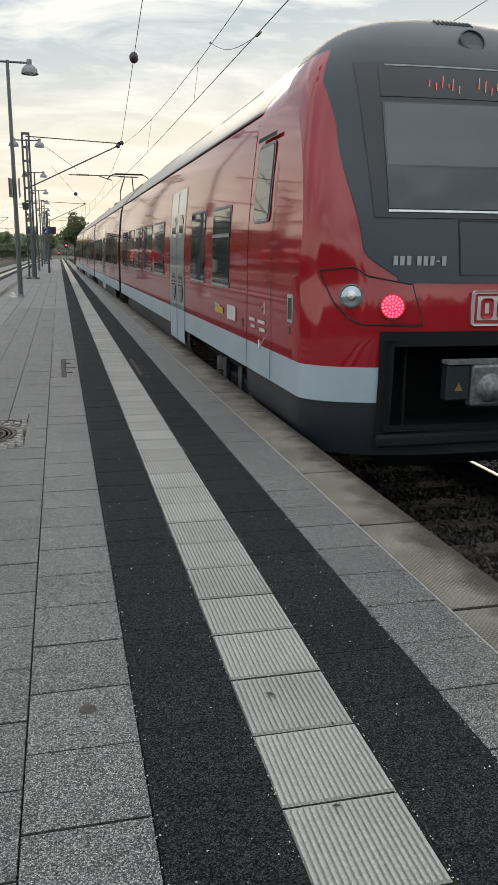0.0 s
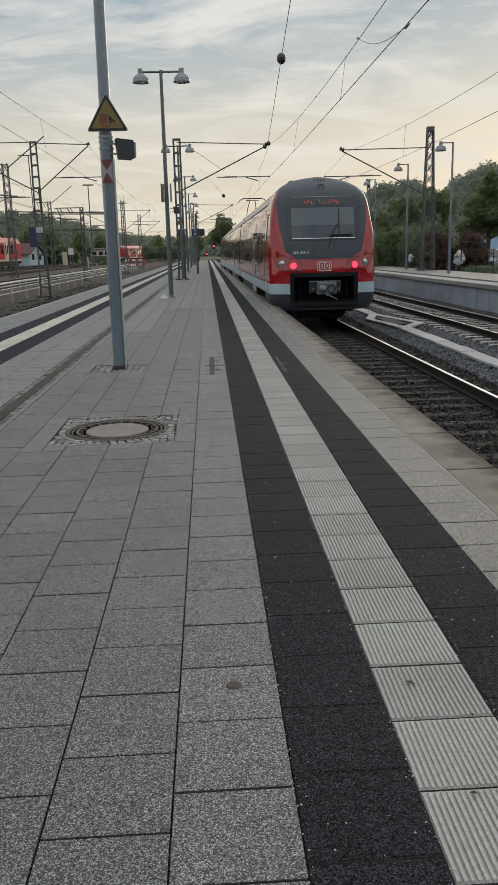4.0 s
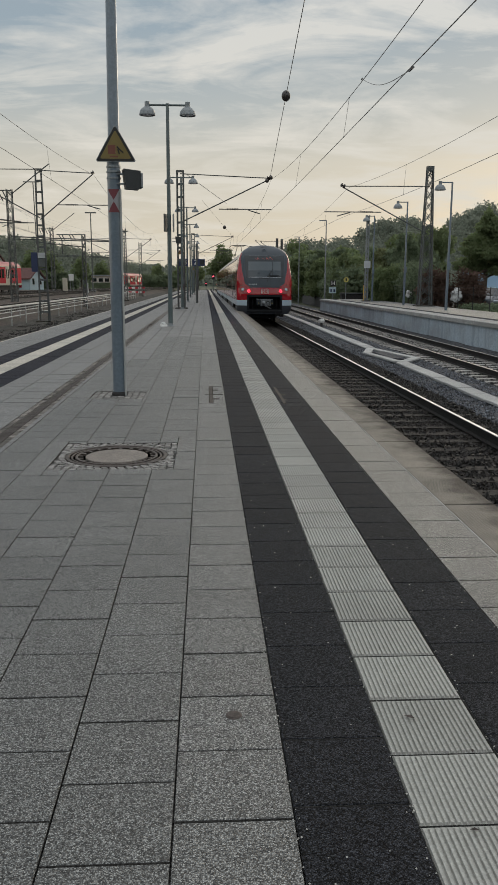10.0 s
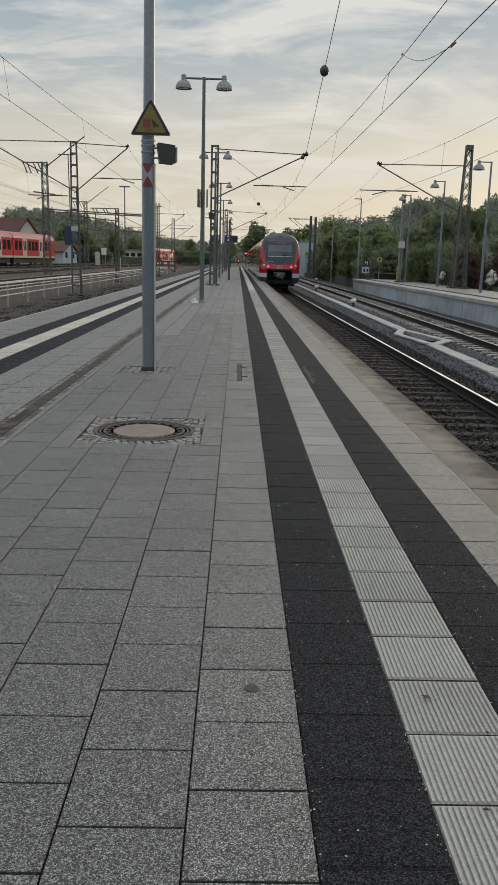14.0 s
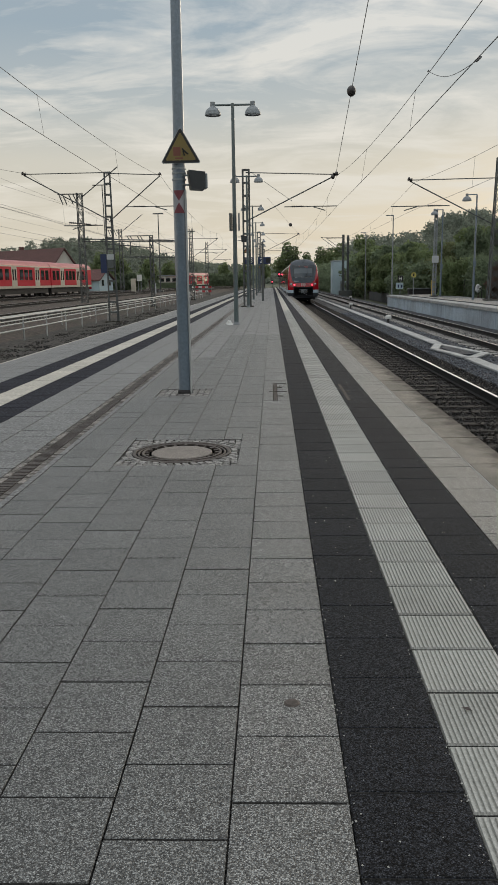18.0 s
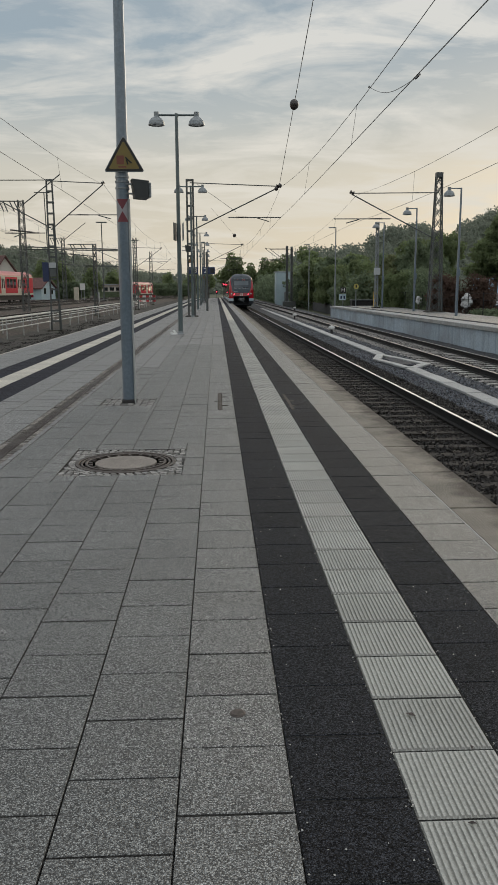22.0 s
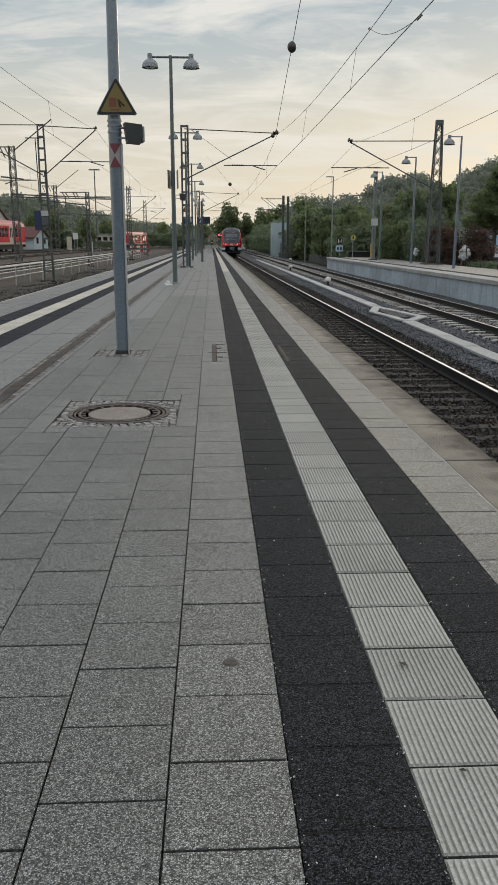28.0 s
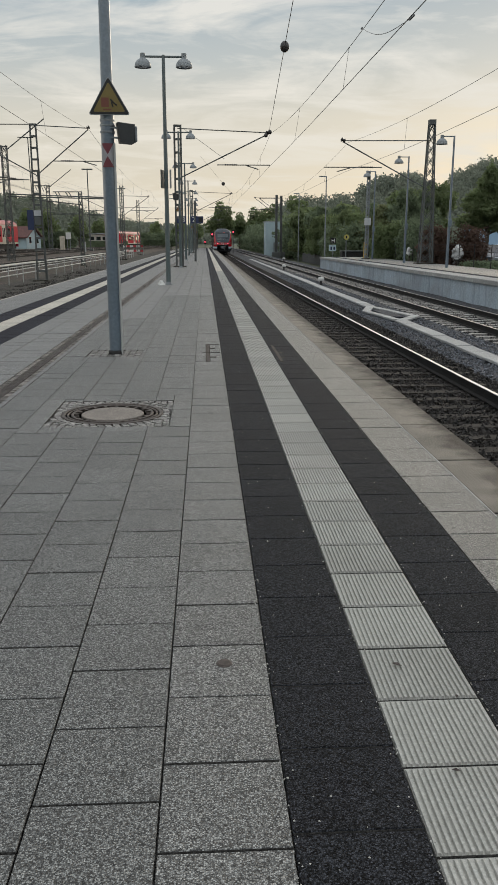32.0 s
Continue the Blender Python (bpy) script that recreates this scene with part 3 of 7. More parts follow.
def bed(name, pts, y0, y1, material, label, step=1.0, rough=0.035):
    """A bed of stones with an uneven top, as an outline of (x, z) drawn along the line."""
    bm = bmesh.new()
    dense = []
    for (xa, za), (xb, zb) in zip(pts, pts[1:]):
        k = max(1, int(abs(xb - xa) / 0.3))
        dense += [(xa + (xb - xa) * i / k, za + (zb - za) * i / k) for i in range(k)]
    dense.append(pts[-1])
    ny = int((y1 - y0) / step)
    rows = []
    for j in range(ny + 1):
        y = y0 + (y1 - y0) * j / ny
        rows.append([bm.verts.new((x, y, z + rough * noise.noise((x * 2.1, y * 1.7, 0.3)) * (0 if i in (0, len(dense) - 1) else 1))) for i, (x, z) in enumerate(dense)])
    for a, b in zip(rows, rows[1:]):
        for i in range(len(dense) - 1):
            bm.faces.new((a[i], a[i + 1], b[i + 1], b[i]))
    ob = part(name, bm, material)
    return tagged(ob, label, "ballast", kind="structure")


bed("ballast_bed", [(1.2, -1.3), (1.3, -0.93), (2.0, -0.925), (4.6, -0.925), (4.9, -0.95)], -8, 320, "ballast_bed", "dark brown track ballast under the near track")
bed("grey_ballast_bed", [(4.9, -0.95), (5.2, -0.93), (6.2, -0.925), (9.2, -0.92), (9.4, -0.82), (9.7, -0.70), (10.0, -1.3)], -8, 320, "ballast_grey_bed", "grey crushed-stone ballast between and under the tracks")


def stones(name, x0, x1, y0, y1, z, count, size, material, label):
    """Loose stones of four to six corners, one joined sheet of them."""
    rnd = random.Random(name)
    vs, fs = [], []
    for _ in range(count):
        x, y = rnd.uniform(x0, x1), y0 + (y1 - y0) * rnd.random() ** 1.6
        s = size * rnd.uniform(0.6, 1.35)
        b = len(vs)
        c = Vector((x, y, z + rnd.uniform(-0.01, 0.025)))
        q = Euler((rnd.uniform(0, 6), rnd.uniform(0, 6), rnd.uniform(0, 6))).to_matrix()
        for p in ((1, 0, 0), (-1, 0, 0), (0, .8, 0), (0, -.8, 0), (0, 0, .7), (0, 0, -.7)):
            v = Vector(p) * s * rnd.uniform(0.75, 1.2)
            vs.append(c + q @ v)
        for f in ((0, 2, 4), (2, 1, 4), (1, 3, 4), (3, 0, 4), (2, 0, 5), (1, 2, 5), (3, 1, 5), (0, 3, 5)):
            fs.append([b + k for k in f])
    me = bpy.data.meshes.new(name)
    me.from_pydata([tuple(v) for v in vs], [], fs)
    me.materials.append(M[material])
    return tagged(new(name, me), label, "ballast", kind="stuff")


stones("ballast_stones", 1.8, 4.9, 3, 45, -0.927, 34000, 0.040, "ballast", "dark brown loose ballast stones between the rails")
stones("grey_ballast_stones", 4.9, 6.75, 10, 60, -0.93, 15000, 0.032, "ballast_grey", "grey loose ballast stones beside the track")
stones("brown_ballast_stones", 6.75, 9.3, 12, 70, -0.918, 17000, 0.034, "ballast_brown", "brown-grey loose ballast stones under the second track")


def drift(y):
    """How far the near track has drawn in to the left at y."""
    return .55 * (1 - math.exp(-max(0.0, y) / 35))


def sweep(bm, prof, ys, off):
    """An outline of (x, z) drawn along y through many sections, shifted by off(y)."""
    rings = [[bm.verts.new((x - off(y), y, z)) for x, z in prof] for y in ys]
    n = len(prof)
    for a, b in zip(rings, rings[1:]):
        for k in range(n):
            bm.faces.new((a[k], b[k], b[(k + 1) % n], a[(k + 1) % n]))
    bmesh.ops.recalc_face_normals(bm, faces=bm.faces)


def track(name, xc, y0, y1, z=RAIL_Z, sleepers=(0, 0), label="", gauge=1.505, rz=0.0, wood="sleeper", off=None, head="rail_dull"):
    shift = off or (lambda y: 0.0)
    ys = [y0, y1] if off is None else [y0] + [8 + 6 * k for k in range(40)] + [y1]
    ob = thing(name, (xc, 0, z), label, "railway track", "railway tracks", "structure", rz)
    for s in (-1, 1):
        bm = bmesh.new()
        x = s * gauge / 2
        prof = [(-.075, -.172), (.075, -.172), (.075, -.160), (.012, -.145), (.010, -.045), (.036, -.035), (.036, -.006), (-.036, -.006), (-.036, -.035), (-.010, -.045), (-.012, -.145), (-.075, -.160)]
        sweep(bm, [(x + a, b) for a, b in prof], ys, shift)
        r = part("rail", bm, "rail_side", ob)
        bm = bmesh.new()
        sweep(bm, [(x - .033, -.0055), (x + .033, -.0055), (x + .022, 0), (x - .022, 0)], ys, shift)
        part("rail_head", bm, head, r, "worn shiny rail head")
    a, b = sleepers
    n = int((b - a) / 0.62)
    me = None
    for k in range(min(n, 130)):
        if me is None:
            bm = bmesh.new()
            if wood == "sleeper_dirty":
                # squared timber, sunk in the ballast
                prism(bm, [(-1.3, -.40), (1.3, -.40), (1.3, -.21), (1.29, -.200), (-1.29, -.200), (-1.3, -.21)], -.11, .11)
            else:
                prism(bm, [(-1.3, -.40), (1.3, -.40), (1.3, -.20), (1.24, -.175), (.45, -.175), (.35, -.190), (-.35, -.190), (-.45, -.175), (-1.24, -.175), (-1.3, -.20)], -.10, .10)
            o = part("sleeper", bm, wood, ob)
            me = o.data
        else:
            o = new("sleeper", me)
            o.parent = ob
        o.matrix_basis = pose(-shift(a + .62 * k), a + 0.62 * k, 0)
    rest = n - 130
    if rest > 0:
        bm = bmesh.new()
        for k in range(130, n):
            y = a + 0.62 * k
            box(bm, -1.3, 1.3, y - .10, y + .10, -.40, -.178)
        part("far_sleepers", bm, wood, ob, kind="stuff")
    return ob


track("track_1", T1, -10, 330, sleepers=(-9, 150), label="rails on dark sleepers beside the island platform", wood="sleeper_dirty", head="rail_top", off=lambda y: max(0.0, drift(y) - .11))
track("track_2", T2, -10, 330, sleepers=(-9, 150), label="rails on pale concrete sleepers before the far platform", wood="sleeper_pale")
# ---- island platform ----
platform = thing("platform", (0, 0, 0), "island platform of grey slabs with dark and pale tactile strips", "platform", kind="structure")
part("platform_body", boxed(EDGE_L + .03, EDGE_R - .03, Y0, Y1, -1.1, -0.034), "concrete", platform, "concrete platform core and side walls")
part("joint_bed", boxed(EDGE_L + .06, EDGE_R - .06, Y0, Y1, -0.0335, -0.022), "joint", platform, "dark sand joints")

S = 0.35


def slab_mesh(name, w, d, material, gap=0.0028, bev=0.002, across=0.0042):
    bm = bmesh.new()
    x, y = w / 2 - gap, d / 2 - max(gap, across)
    top = [bm.verts.new((a * (x - bev), b * (y - bev), 0)) for a, b in ((-1, -1), (1, -1), (1, 1), (-1, 1))]
    mid = [bm.verts.new((a * x, b * y, -bev)) for a, b in ((-1, -1), (1, -1), (1, 1), (-1, 1))]
    low = [bm.verts.new((a * x, b * y, -.03)) for a, b in ((-1, -1), (1, -1), (1, 1), (-1, 1))]
    bm.faces.new(top)
    for k in range(4):
        j = (k + 1) % 4
        bm.faces.new((mid[k], mid[j], top[j], top[k]))
        # soiled flanks in the joints
        bm.faces.new((low[k], low[j], mid[j], mid[k])).material_index = 1
    me = bpy.data.meshes.new(name)
    bm.to_mesh(me); bm.free()
    me.materials.append(M[material])
    me.materials.append(M["joint"])
    return me


def ribbed_mesh(name, ribs=19):
    """A pale guiding slab with ribs along the line, their ends sloped down to the joint."""
    bm = bmesh.new()
    w, low = S / 2 - .004, -.009
    pitch = 2 * w / ribs
    prof = [(-w, -.03), (-w, low)]
    for k in range(ribs):
        a = -w + k * pitch
        prof += [(a + pitch * .05, low), (a + pitch * .16, 0), (a + pitch * .62, 0), (a + pitch * .72, low)]
    prof += [(w, low), (w, -.03)]
    rows = [[bm.verts.new((x, y, min(z, top))) for x, z in prof] for y, top in
            ((-S / 2 + .0045, low), (-S / 2 + .0065, 0), (S / 2 - .022, 0), (S / 2 - .0045, low))]
    for a, b in zip(rows, rows[1:]):
        for k in range(len(prof) - 1):
            bm.faces.new((a[k], a[k + 1], b[k + 1], b[k]))
    for row in (rows[0], rows[-1]):
        y = row[0].co.y
        ends = [bm.verts.new((x, y, z)) for x, z in ((-w, -.03), (w, -.03), (w, low), (-w, low))]
        bm.faces.new(ends if y < 0 else ends[::-1]).material_index = 1
    me = bpy.data.meshes.new(name)
    bm.to_mesh(me); bm.free()
    me.materials.append(M["white"])
    me.materials.append(M["joint"])
    return me


slab_me = slab_mesh("paving_slab", S, S, "slab")
darker_me = slab_mesh("paving_slab", S, S, "slab_darker")
dark_me = slab_mesh("dark_slab", S, S, "dark", gap=.002, bev=.003, across=.0035)
rib_me = ribbed_mesh("ribbed_slab")
EDGE_LEN = 1.12
edge_me = slab_mesh("edge_stone", EDGE_R - 1.4, EDGE_LEN, "kerb", gap=.008, bev=.005, across=.014)
rnd = random.Random(4)


def lay(name, me, x, y, rot=0):
    o = new(name, me)
    o.parent = platform
    o.matrix_basis = pose(x, y, rnd.uniform(-.0012, .0012), rnd.uniform(-.12, .12), rnd.uniform(-.12, .12), rot)
    return o


HOLES = [(-1.575, -.525, 6.51, 7.61), (-1.81, -1.09, 10.6, 11.32)]


def cut_round(x, y):
    """Where a square of setts is let in, lay only what is left of the slab."""
    x0, x1, y0, y1 = x - S / 2, x + S / 2, y - S / 2, y + S / 2
    for a, b, c, d in HOLES:
        if x1 <= a + .005 or x0 >= b - .005 or y1 <= c + .005 or y0 >= d - .005:
            continue
        rest = [(x0, min(a, x1), y0, y1), (max(b, x0), x1, y0, y1), (max(a, x0), min(b, x1), y0, min(c, y1)), (max(a, x0), min(b, x1), max(d, y0), y1)]
        for p, q, r_, s in rest:
            if q - p > .03 and s - r_ > .03:
                lay("cut_slab", slab_mesh("cut_slab", q - p, s - r_, "slab"), (p + q) / 2, (r_ + s) / 2)
        return True
    return False


# offset of each column's joints along the line, as laid
COLS = [(-S * (k + .5), o) for k, o in enumerate((0.0, .19, .02, .18, 0.0, .19))]
far_slab, far_dark, far_white = [], [], []
for x, off in COLS:
    for k in range(-18, 545):
        y = S * k + S / 2 + off - S
        if cut_round(x, y):
            continue
        if 1.4 < y < (23 if x > -1.5 else 16) :
            lay("paving_slab", slab_me if x > -S else darker_me, x, y)
        elif -5.9 < y < 180:
            far_slab.append((x, y, S, S))
for k in range(-18, 545):
    y = S * k + S / 2
    for x, off in ((S / 2, .05), (S * 2.5, .05)):
        yy = y + off
        if 1.2 < yy < 30:
            lay("dark_slab", dark_me, x, yy)
        elif -5.9 < yy < 186:
            far_dark.append((x, yy, S, S))
    yy = y - .044
    if 1.2 < yy < 42:
        lay("ribbed_slab", rib_me, S * 1.5, yy)
    elif -5.9 < yy < 186:
        far_white.append((S * 1.5, yy, S, S))
    yy = y + .07
    if 1.0 < yy < 30:
        lay("paving_slab", slab_me, S * 3.5, yy)
    elif -5.9 < yy < 186:
        far_slab.append((S * 3.5, yy, S, S))
for k in range(-8, 163):
    y = 3.11 + EDGE_LEN * (k + .5)
    o = lay("edge_stone", edge_me, (1.4 + EDGE_R) / 2, y)
part("edge_line", boxed(1.396, 1.405, -5.9, 185, -.02, .0022), "coping", platform, "thin pale mortar line along the edge stones")
# the other half, beyond the drain
for k in range(523):
    y = -5.8 + S * k
    far_dark += [(-3.475, y, .43, S), (-4.30, y, .44, S)]
    far_white.append((-3.885, y, .39, S))
    far_slab += [(-2.132, y, .062, S), (-2.64, y + .16, .48, S), (-3.07, y, .38, S), (-4.695, y + .1, .35, S), (-5.045, y + .1, .35, S)]


def joined(name, cells, material):
    vs, fs = [], []
    for x, y, w, d in cells:
        z = rnd.uniform(-.0015, .0015)
        a, b, c = w / 2 - .004, d / 2 - .005, .002
        i = len(vs)
        vs += [(x - a + c, y - b + c, z), (x + a - c, y - b + c, z), (x + a - c, y + b - c, z), (x - a + c, y + b - c, z),
               (x - a, y - b, -.02), (x + a, y - b, -.02), (x + a, y + b, -.02), (x - a, y + b, -.02)]
        fs.append((i, i + 1, i + 2, i + 3))
        for k in range(4):
            j = (k + 1) % 4
            fs.append((i + 4 + k, i + 4 + j, i + j, i + k))
    me = bpy.data.meshes.new(name)
    me.from_pydata(vs, [], fs)
    me.materials.append(M[material])
    o = new(name, me)
    o.parent = platform
    o["kind"] = "stuff"


joined("far_slabs", far_slab, "slab_far")
joined("far_dark_slabs", far_dark, "dark_far")
joined("far_pale_slabs", far_white, "white_far")
far_edge = [(-5.385, -5.4 + 1.0 * k, .33, 1.0) for k in range(187)]
joined("far_edge_stones", far_edge, "slab_far")
part("edge_lip", boxed(EDGE_L + .005, EDGE_L + .05, -5.9, 185, -.03, .003), "white_far", platform, "pale worn platform lip")


def drain():
    """A slotted channel between two strips of setts."""
    ch = new("drain_channel"); ch.parent = platform
    part("channel", boxed(-2.395, -2.165, -5.9, 150, -.03, -.010), "iron", ch)
    bm = bmesh.new()
    for k in range(800):
        y = -5.5 + .05 * k
        box(bm, -2.335, -2.225, y, y + .03, -.010, -.002)
    part("grating", bm, "iron", ch, kind="stuff")
    bm = bmesh.new()
    r = random.Random(8)
    for k in range(420):
        y = -5.5 + .105 * k + r.uniform(-.01, .01)
        for x in (-2.37, -2.19):
            if r.random() < .92:
                box(bm, x - .026, x + .026, y, y + r.uniform(.06, .095), -.03, r.uniform(-.006, 0))
    part("setts", bm, "sett_pale", ch, kind="stuff")


drain()


def manhole():
    ob = thing("manhole_cover", (-1.05, 7.06, 0), "round manhole cover with concrete centre in a square of setts", "manhole")
    bm = bmesh.new()
    lathe(bm, [(0, -.004), (.268, -.004), (.276, -.008), (.276, -.03)], 40)
    part("cover_plate", bm, "lidconc", ob, "pale concrete filling")
    bm = bmesh.new()
    lathe(bm, [(.270, -.022), (.45, -.022)], 48)
    part("ring_gap", bm, "recess", ob, "black gaps between the rings")
    for r0, r1, z in ((.342, .364, -.001), (.385, .402, -.003), (.416, .448, -.001)):
        bm = bmesh.new()
        lathe(bm, [(r0, -.03), (r0, z - .003), (r0 + .003, z), (r1 - .003, z), (r1, z - .003), (r1, -.03)], 48)
        part("iron_ring", bm, "iron", ob)
    bm = bmesh.new()
    for k in range(20):
        a = 2 * math.pi * k / 20
        m = Matrix.Rotation(a, 4, "Z")
        for v in box(bm, .300, .348, -.013, .013, -.03, -.005)["verts"]:
            v.co = m @ v.co
    part("vent_ribs", bm, "iron", ob, kind="stuff")
    part("bedding", boxed(-.52, .52, -.55, .55, -.033, -.026), "joint", ob)
    r = random.Random(2)
    for s in (.482, .535):
        m = int(2 * math.pi * s / .066)
        for k in range(m):
            a = 2 * math.pi * k / m
            if abs(s * math.cos(a)) < .51 and abs(s * math.sin(a)) < .54:
                sett(ob, s * math.cos(a), s * math.sin(a), a, .055, .056)
    for i in range(17):
        for j in range(17):
            x, y = -.495 + i * .99 / 16, -.52 + j * 1.04 / 16
            if math.hypot(x, y) > .565:
                sett(ob, x, y, r.uniform(-.15, .15), .055, .056)


sett_mes = []
for k in range(4):
    bm = bmesh.new()
    r = random.Random(k)
    box(bm, -.5, .5, -.5, .5, -1, 0)
    for v in bm.verts:
        v.co += Vector((r.uniform(-.09, .09), r.uniform(-.09, .09), 0)) + (Vector((-v.co.x * .22, -v.co.y * .22, r.uniform(-.05, .05))) if v.co.z > -.5 else Vector())
    me = bpy.data.meshes.new("sett")
    bm.to_mesh(me); bm.free()
    me.materials.append(M["cobble"])
    sett_mes.append(me)


def sett(parent, x, y, a, w, d=.075):
    o = new("sett", rnd.choice(sett_mes))
    o.parent = parent
    o.matrix_basis = pose(x, y, rnd.uniform(-.006, .001), 0, 0, math.degrees(a)) @ Matrix.Diagonal((w, d, .028, 1))


manhole()


def pole_setts(x, y):
    ob = thing("sett_square", (x, y, 0), "small square of granite setts round a pole foot", "paving", kind="structure")
    part("bedding", boxed(-.36, .36, -.36, .36, -.033, -.012), "joint", ob)
    for i in range(8):
        for j in range(8):
            sx, sy = -.315 + .09 * i, -.315 + .09 * j
            if math.hypot(sx, sy) > .12:
                sett(ob, sx, sy, rnd.uniform(-.2, .2), .082)


pole_setts(-1.45, 10.96)


def measuring_knob():
    ob = thing("survey_knob", (-.157, 2.665, 0), "small flat metal survey bolt set in a slab", "marker")
    bm = bmesh.new()
    lathe(bm, [(.0, .006), (.022, .005), (.03, 0), (.03, -.01)], 18)
    part("bolt_head", bm, "iron", ob)


measuring_knob()


def stop_marks():
    """Rusty stop marks let into the paving beside the guiding strip: a bar with short ticks."""
    ob = thing("paving_mark", (-.185, 10.99, 0), "dark rusty stop mark with ticks let into the paving", "marking", "stop marks")
    part("bar", boxed(-.024, .024, -.84, .84, -.002, .003), "rustmark", ob)
    for x in (-.030, .022):
        part("bar_edge", boxed(x, x + .008, -.85, .85, -.002, .0045), "mark", ob)
    for y, x0, x1, h in ((.85, -.02, .16, .022), (.42, .03, .10, .06), (-.02, -.085, .165, .022), (-.46, .03, .11, .06)):
        part("tick", boxed(x0, x1, y - h / 2, y + h / 2, -.002, .0040), "mark", ob)
    ob = thing("paving_mark", (.76, 10.89, 0), "pale rusty stop mark in the dark strip", "marking", "stop marks")
    part("bar", boxed(-.020, .020, -.80, .80, -.002, .0035), "rustmark", ob)
    for y, x0, x1 in ((.30, -.07, -.02), (.05, .02, .085), (-.42, .02, .06)):
        part("tick", boxed(x0, x1, y - .035, y + .035, -.002, .003), "rustmark", ob)


stop_marks()


def grit():
    """Pale crumbs of stone caught along the joints of the dark strips."""
    r = random.Random(12)
    vs, fs = [], []
    for _ in range(1250):
        if r.random() < .75:
            x = r.choice((0, S, 2 * S, 3 * S)) + r.gauss(0, .008)
            y = 1.6 + 12 * r.random() ** 1.5
        else:
            x, y = r.uniform(-1.2, 1.7), 1.6 + 12 * r.random() ** 1.5
            if r.random() < .5:
                x = r.choice((r.uniform(0, S), r.uniform(2 * S, 3 * S)))
        s = r.uniform(.0016, .0042)
        i = len(vs)
        a = r.uniform(0, 6.3)
        for k in range(4):
            vs.append((x + s * math.cos(a + k * 1.57) * r.uniform(.7, 1.2), y + s * math.sin(a + k * 1.57) * r.uniform(.7, 1.2), .0005))
        vs.append((x, y, .001 + s * .9))
        fs += [(i, i + 1, i + 4), (i + 1, i + 2, i + 4), (i + 2, i + 3, i + 4), (i + 3, i, i + 4)]
    me = bpy.data.meshes.new("grit")
    me.from_pydata(vs, [], fs)
    me.materials.append(M["grit"])
    tagged(new("grit", me), "pale grit scattered along the paving joints", "grit", kind="stuff")


grit()


def leaf_litter():
    """A dead leaf and a few dark spots on the pale strip."""
    for x, y, s in ((.466, 2.615, .022), (.62, 2.40, .012), (.50, 2.02, .014)):
        ob = thing("dead_leaf", (x, y, .003), "small curled dead leaf on the pale strip", "leaf", "dead leaves", rz=x * 700)
        bm = bmesh.new()
        v = [bm.verts.new(p) for p in ((-s, 0, .002), (0, -s * .5, .006), (s, 0, .002), (0, s * .5, .006), (0, 0, .0))]
        for k in range(4):
            bm.faces.new((v[k], v[(k + 1) % 4], v[4]))
        part("blade", bm, "iron", ob)


leaf_litter()
# ---- the regional train ----
# its own space: x across, y along with the tail at 0 and the rest ahead, z from the rail heads
HW = 1.51


def smooth01(a, b, v):
    t = min(1.0, max(0.0, (v - a) / (b - a)))
    return t * t * (3 - 2 * t)


def side_w(z):
    """Half width of the body at a height: upright sides, drawn in to the roof."""
    if z < 1.0:
        return HW - .10 * (1.0 - z) ** 2 - .12 * smooth01(.76, .60, z)
    if z < 2.1:
        return HW
    lean = HW - .07 * ((z - 2.1) / 1.0) ** 1.6
    t = min(1.0, max(0.0, z - 3.0) / 1.26)
    return lean * max(0.0, 1 - t ** 4.4) ** .46


def roof_w(z):
    """Half width of the carriages, drawn in at a slant above the gutter."""
    if z < 3.0:
        return side_w(z)
    t = min(1.0, max(0.0, z - 3.5) / .755)
    return (HW - .07 * ((z - 2.1) / 1.0) ** 1.6) * (1 - .46 * t ** 1.25)


def face_y(z):
    """How far the middle of the tail face stands back at a height."""
    if z < 1.55:
        return 0.06 * (1.55 - z) ** 2
    if z < 3.1:
        return 0.16 * (z - 1.55) ** 1.45
    return 0.16 * 1.55 ** 1.45 + (z - 3.1) * .24 + .75 * ((z - 3.1) / 1.155) ** 4


def nose_y(x, z):
    """The tail's surface."""
    w = max(0.05, side_w(z) - .004)
    r = min(1.0, abs(x) / w)
    depth = .90
    e = 4.2 + 2.0 * smooth01(1.9, 2.7, z)
    # a crease parts the shoulder from the side; it rises backwards from the lamps
    r *= 1 - .030 * (1 - smooth01(2.25, 3.40, z)) ** .8
    return face_y(z) + .10 * r * r + depth * (1 - (1 - r ** e) ** (1 / e))


TOP = 4.255
regional_train = thing("regional_train", (T1, 20, RAIL_Z), "red regional train with grey cab mask and pale stripe, leaving", "train")


def nose_patch(name, z0, z1, half, material, parent, off=0.006, nx=24, nz=18, label="", smooth=True):
    """A panel on the tail between two heights; half(z) or (lo(z), hi(z)) gives its edges."""
    bm = bmesh.new()

    def at(u, v):
        z = z0 + (z1 - z0) * v if not callable(z0) else None
        lo, hi = half(z) if isinstance(half(z), tuple) else (-half(z), half(z))
        x = lo + (hi - lo) * u
        return (x, nose_y(x, z) - off, z)
    grid_patch(bm, at, nx, nz)
    return part(name, bm, material, parent, label, smooth=smooth)


NOSE_LEN = 2.35


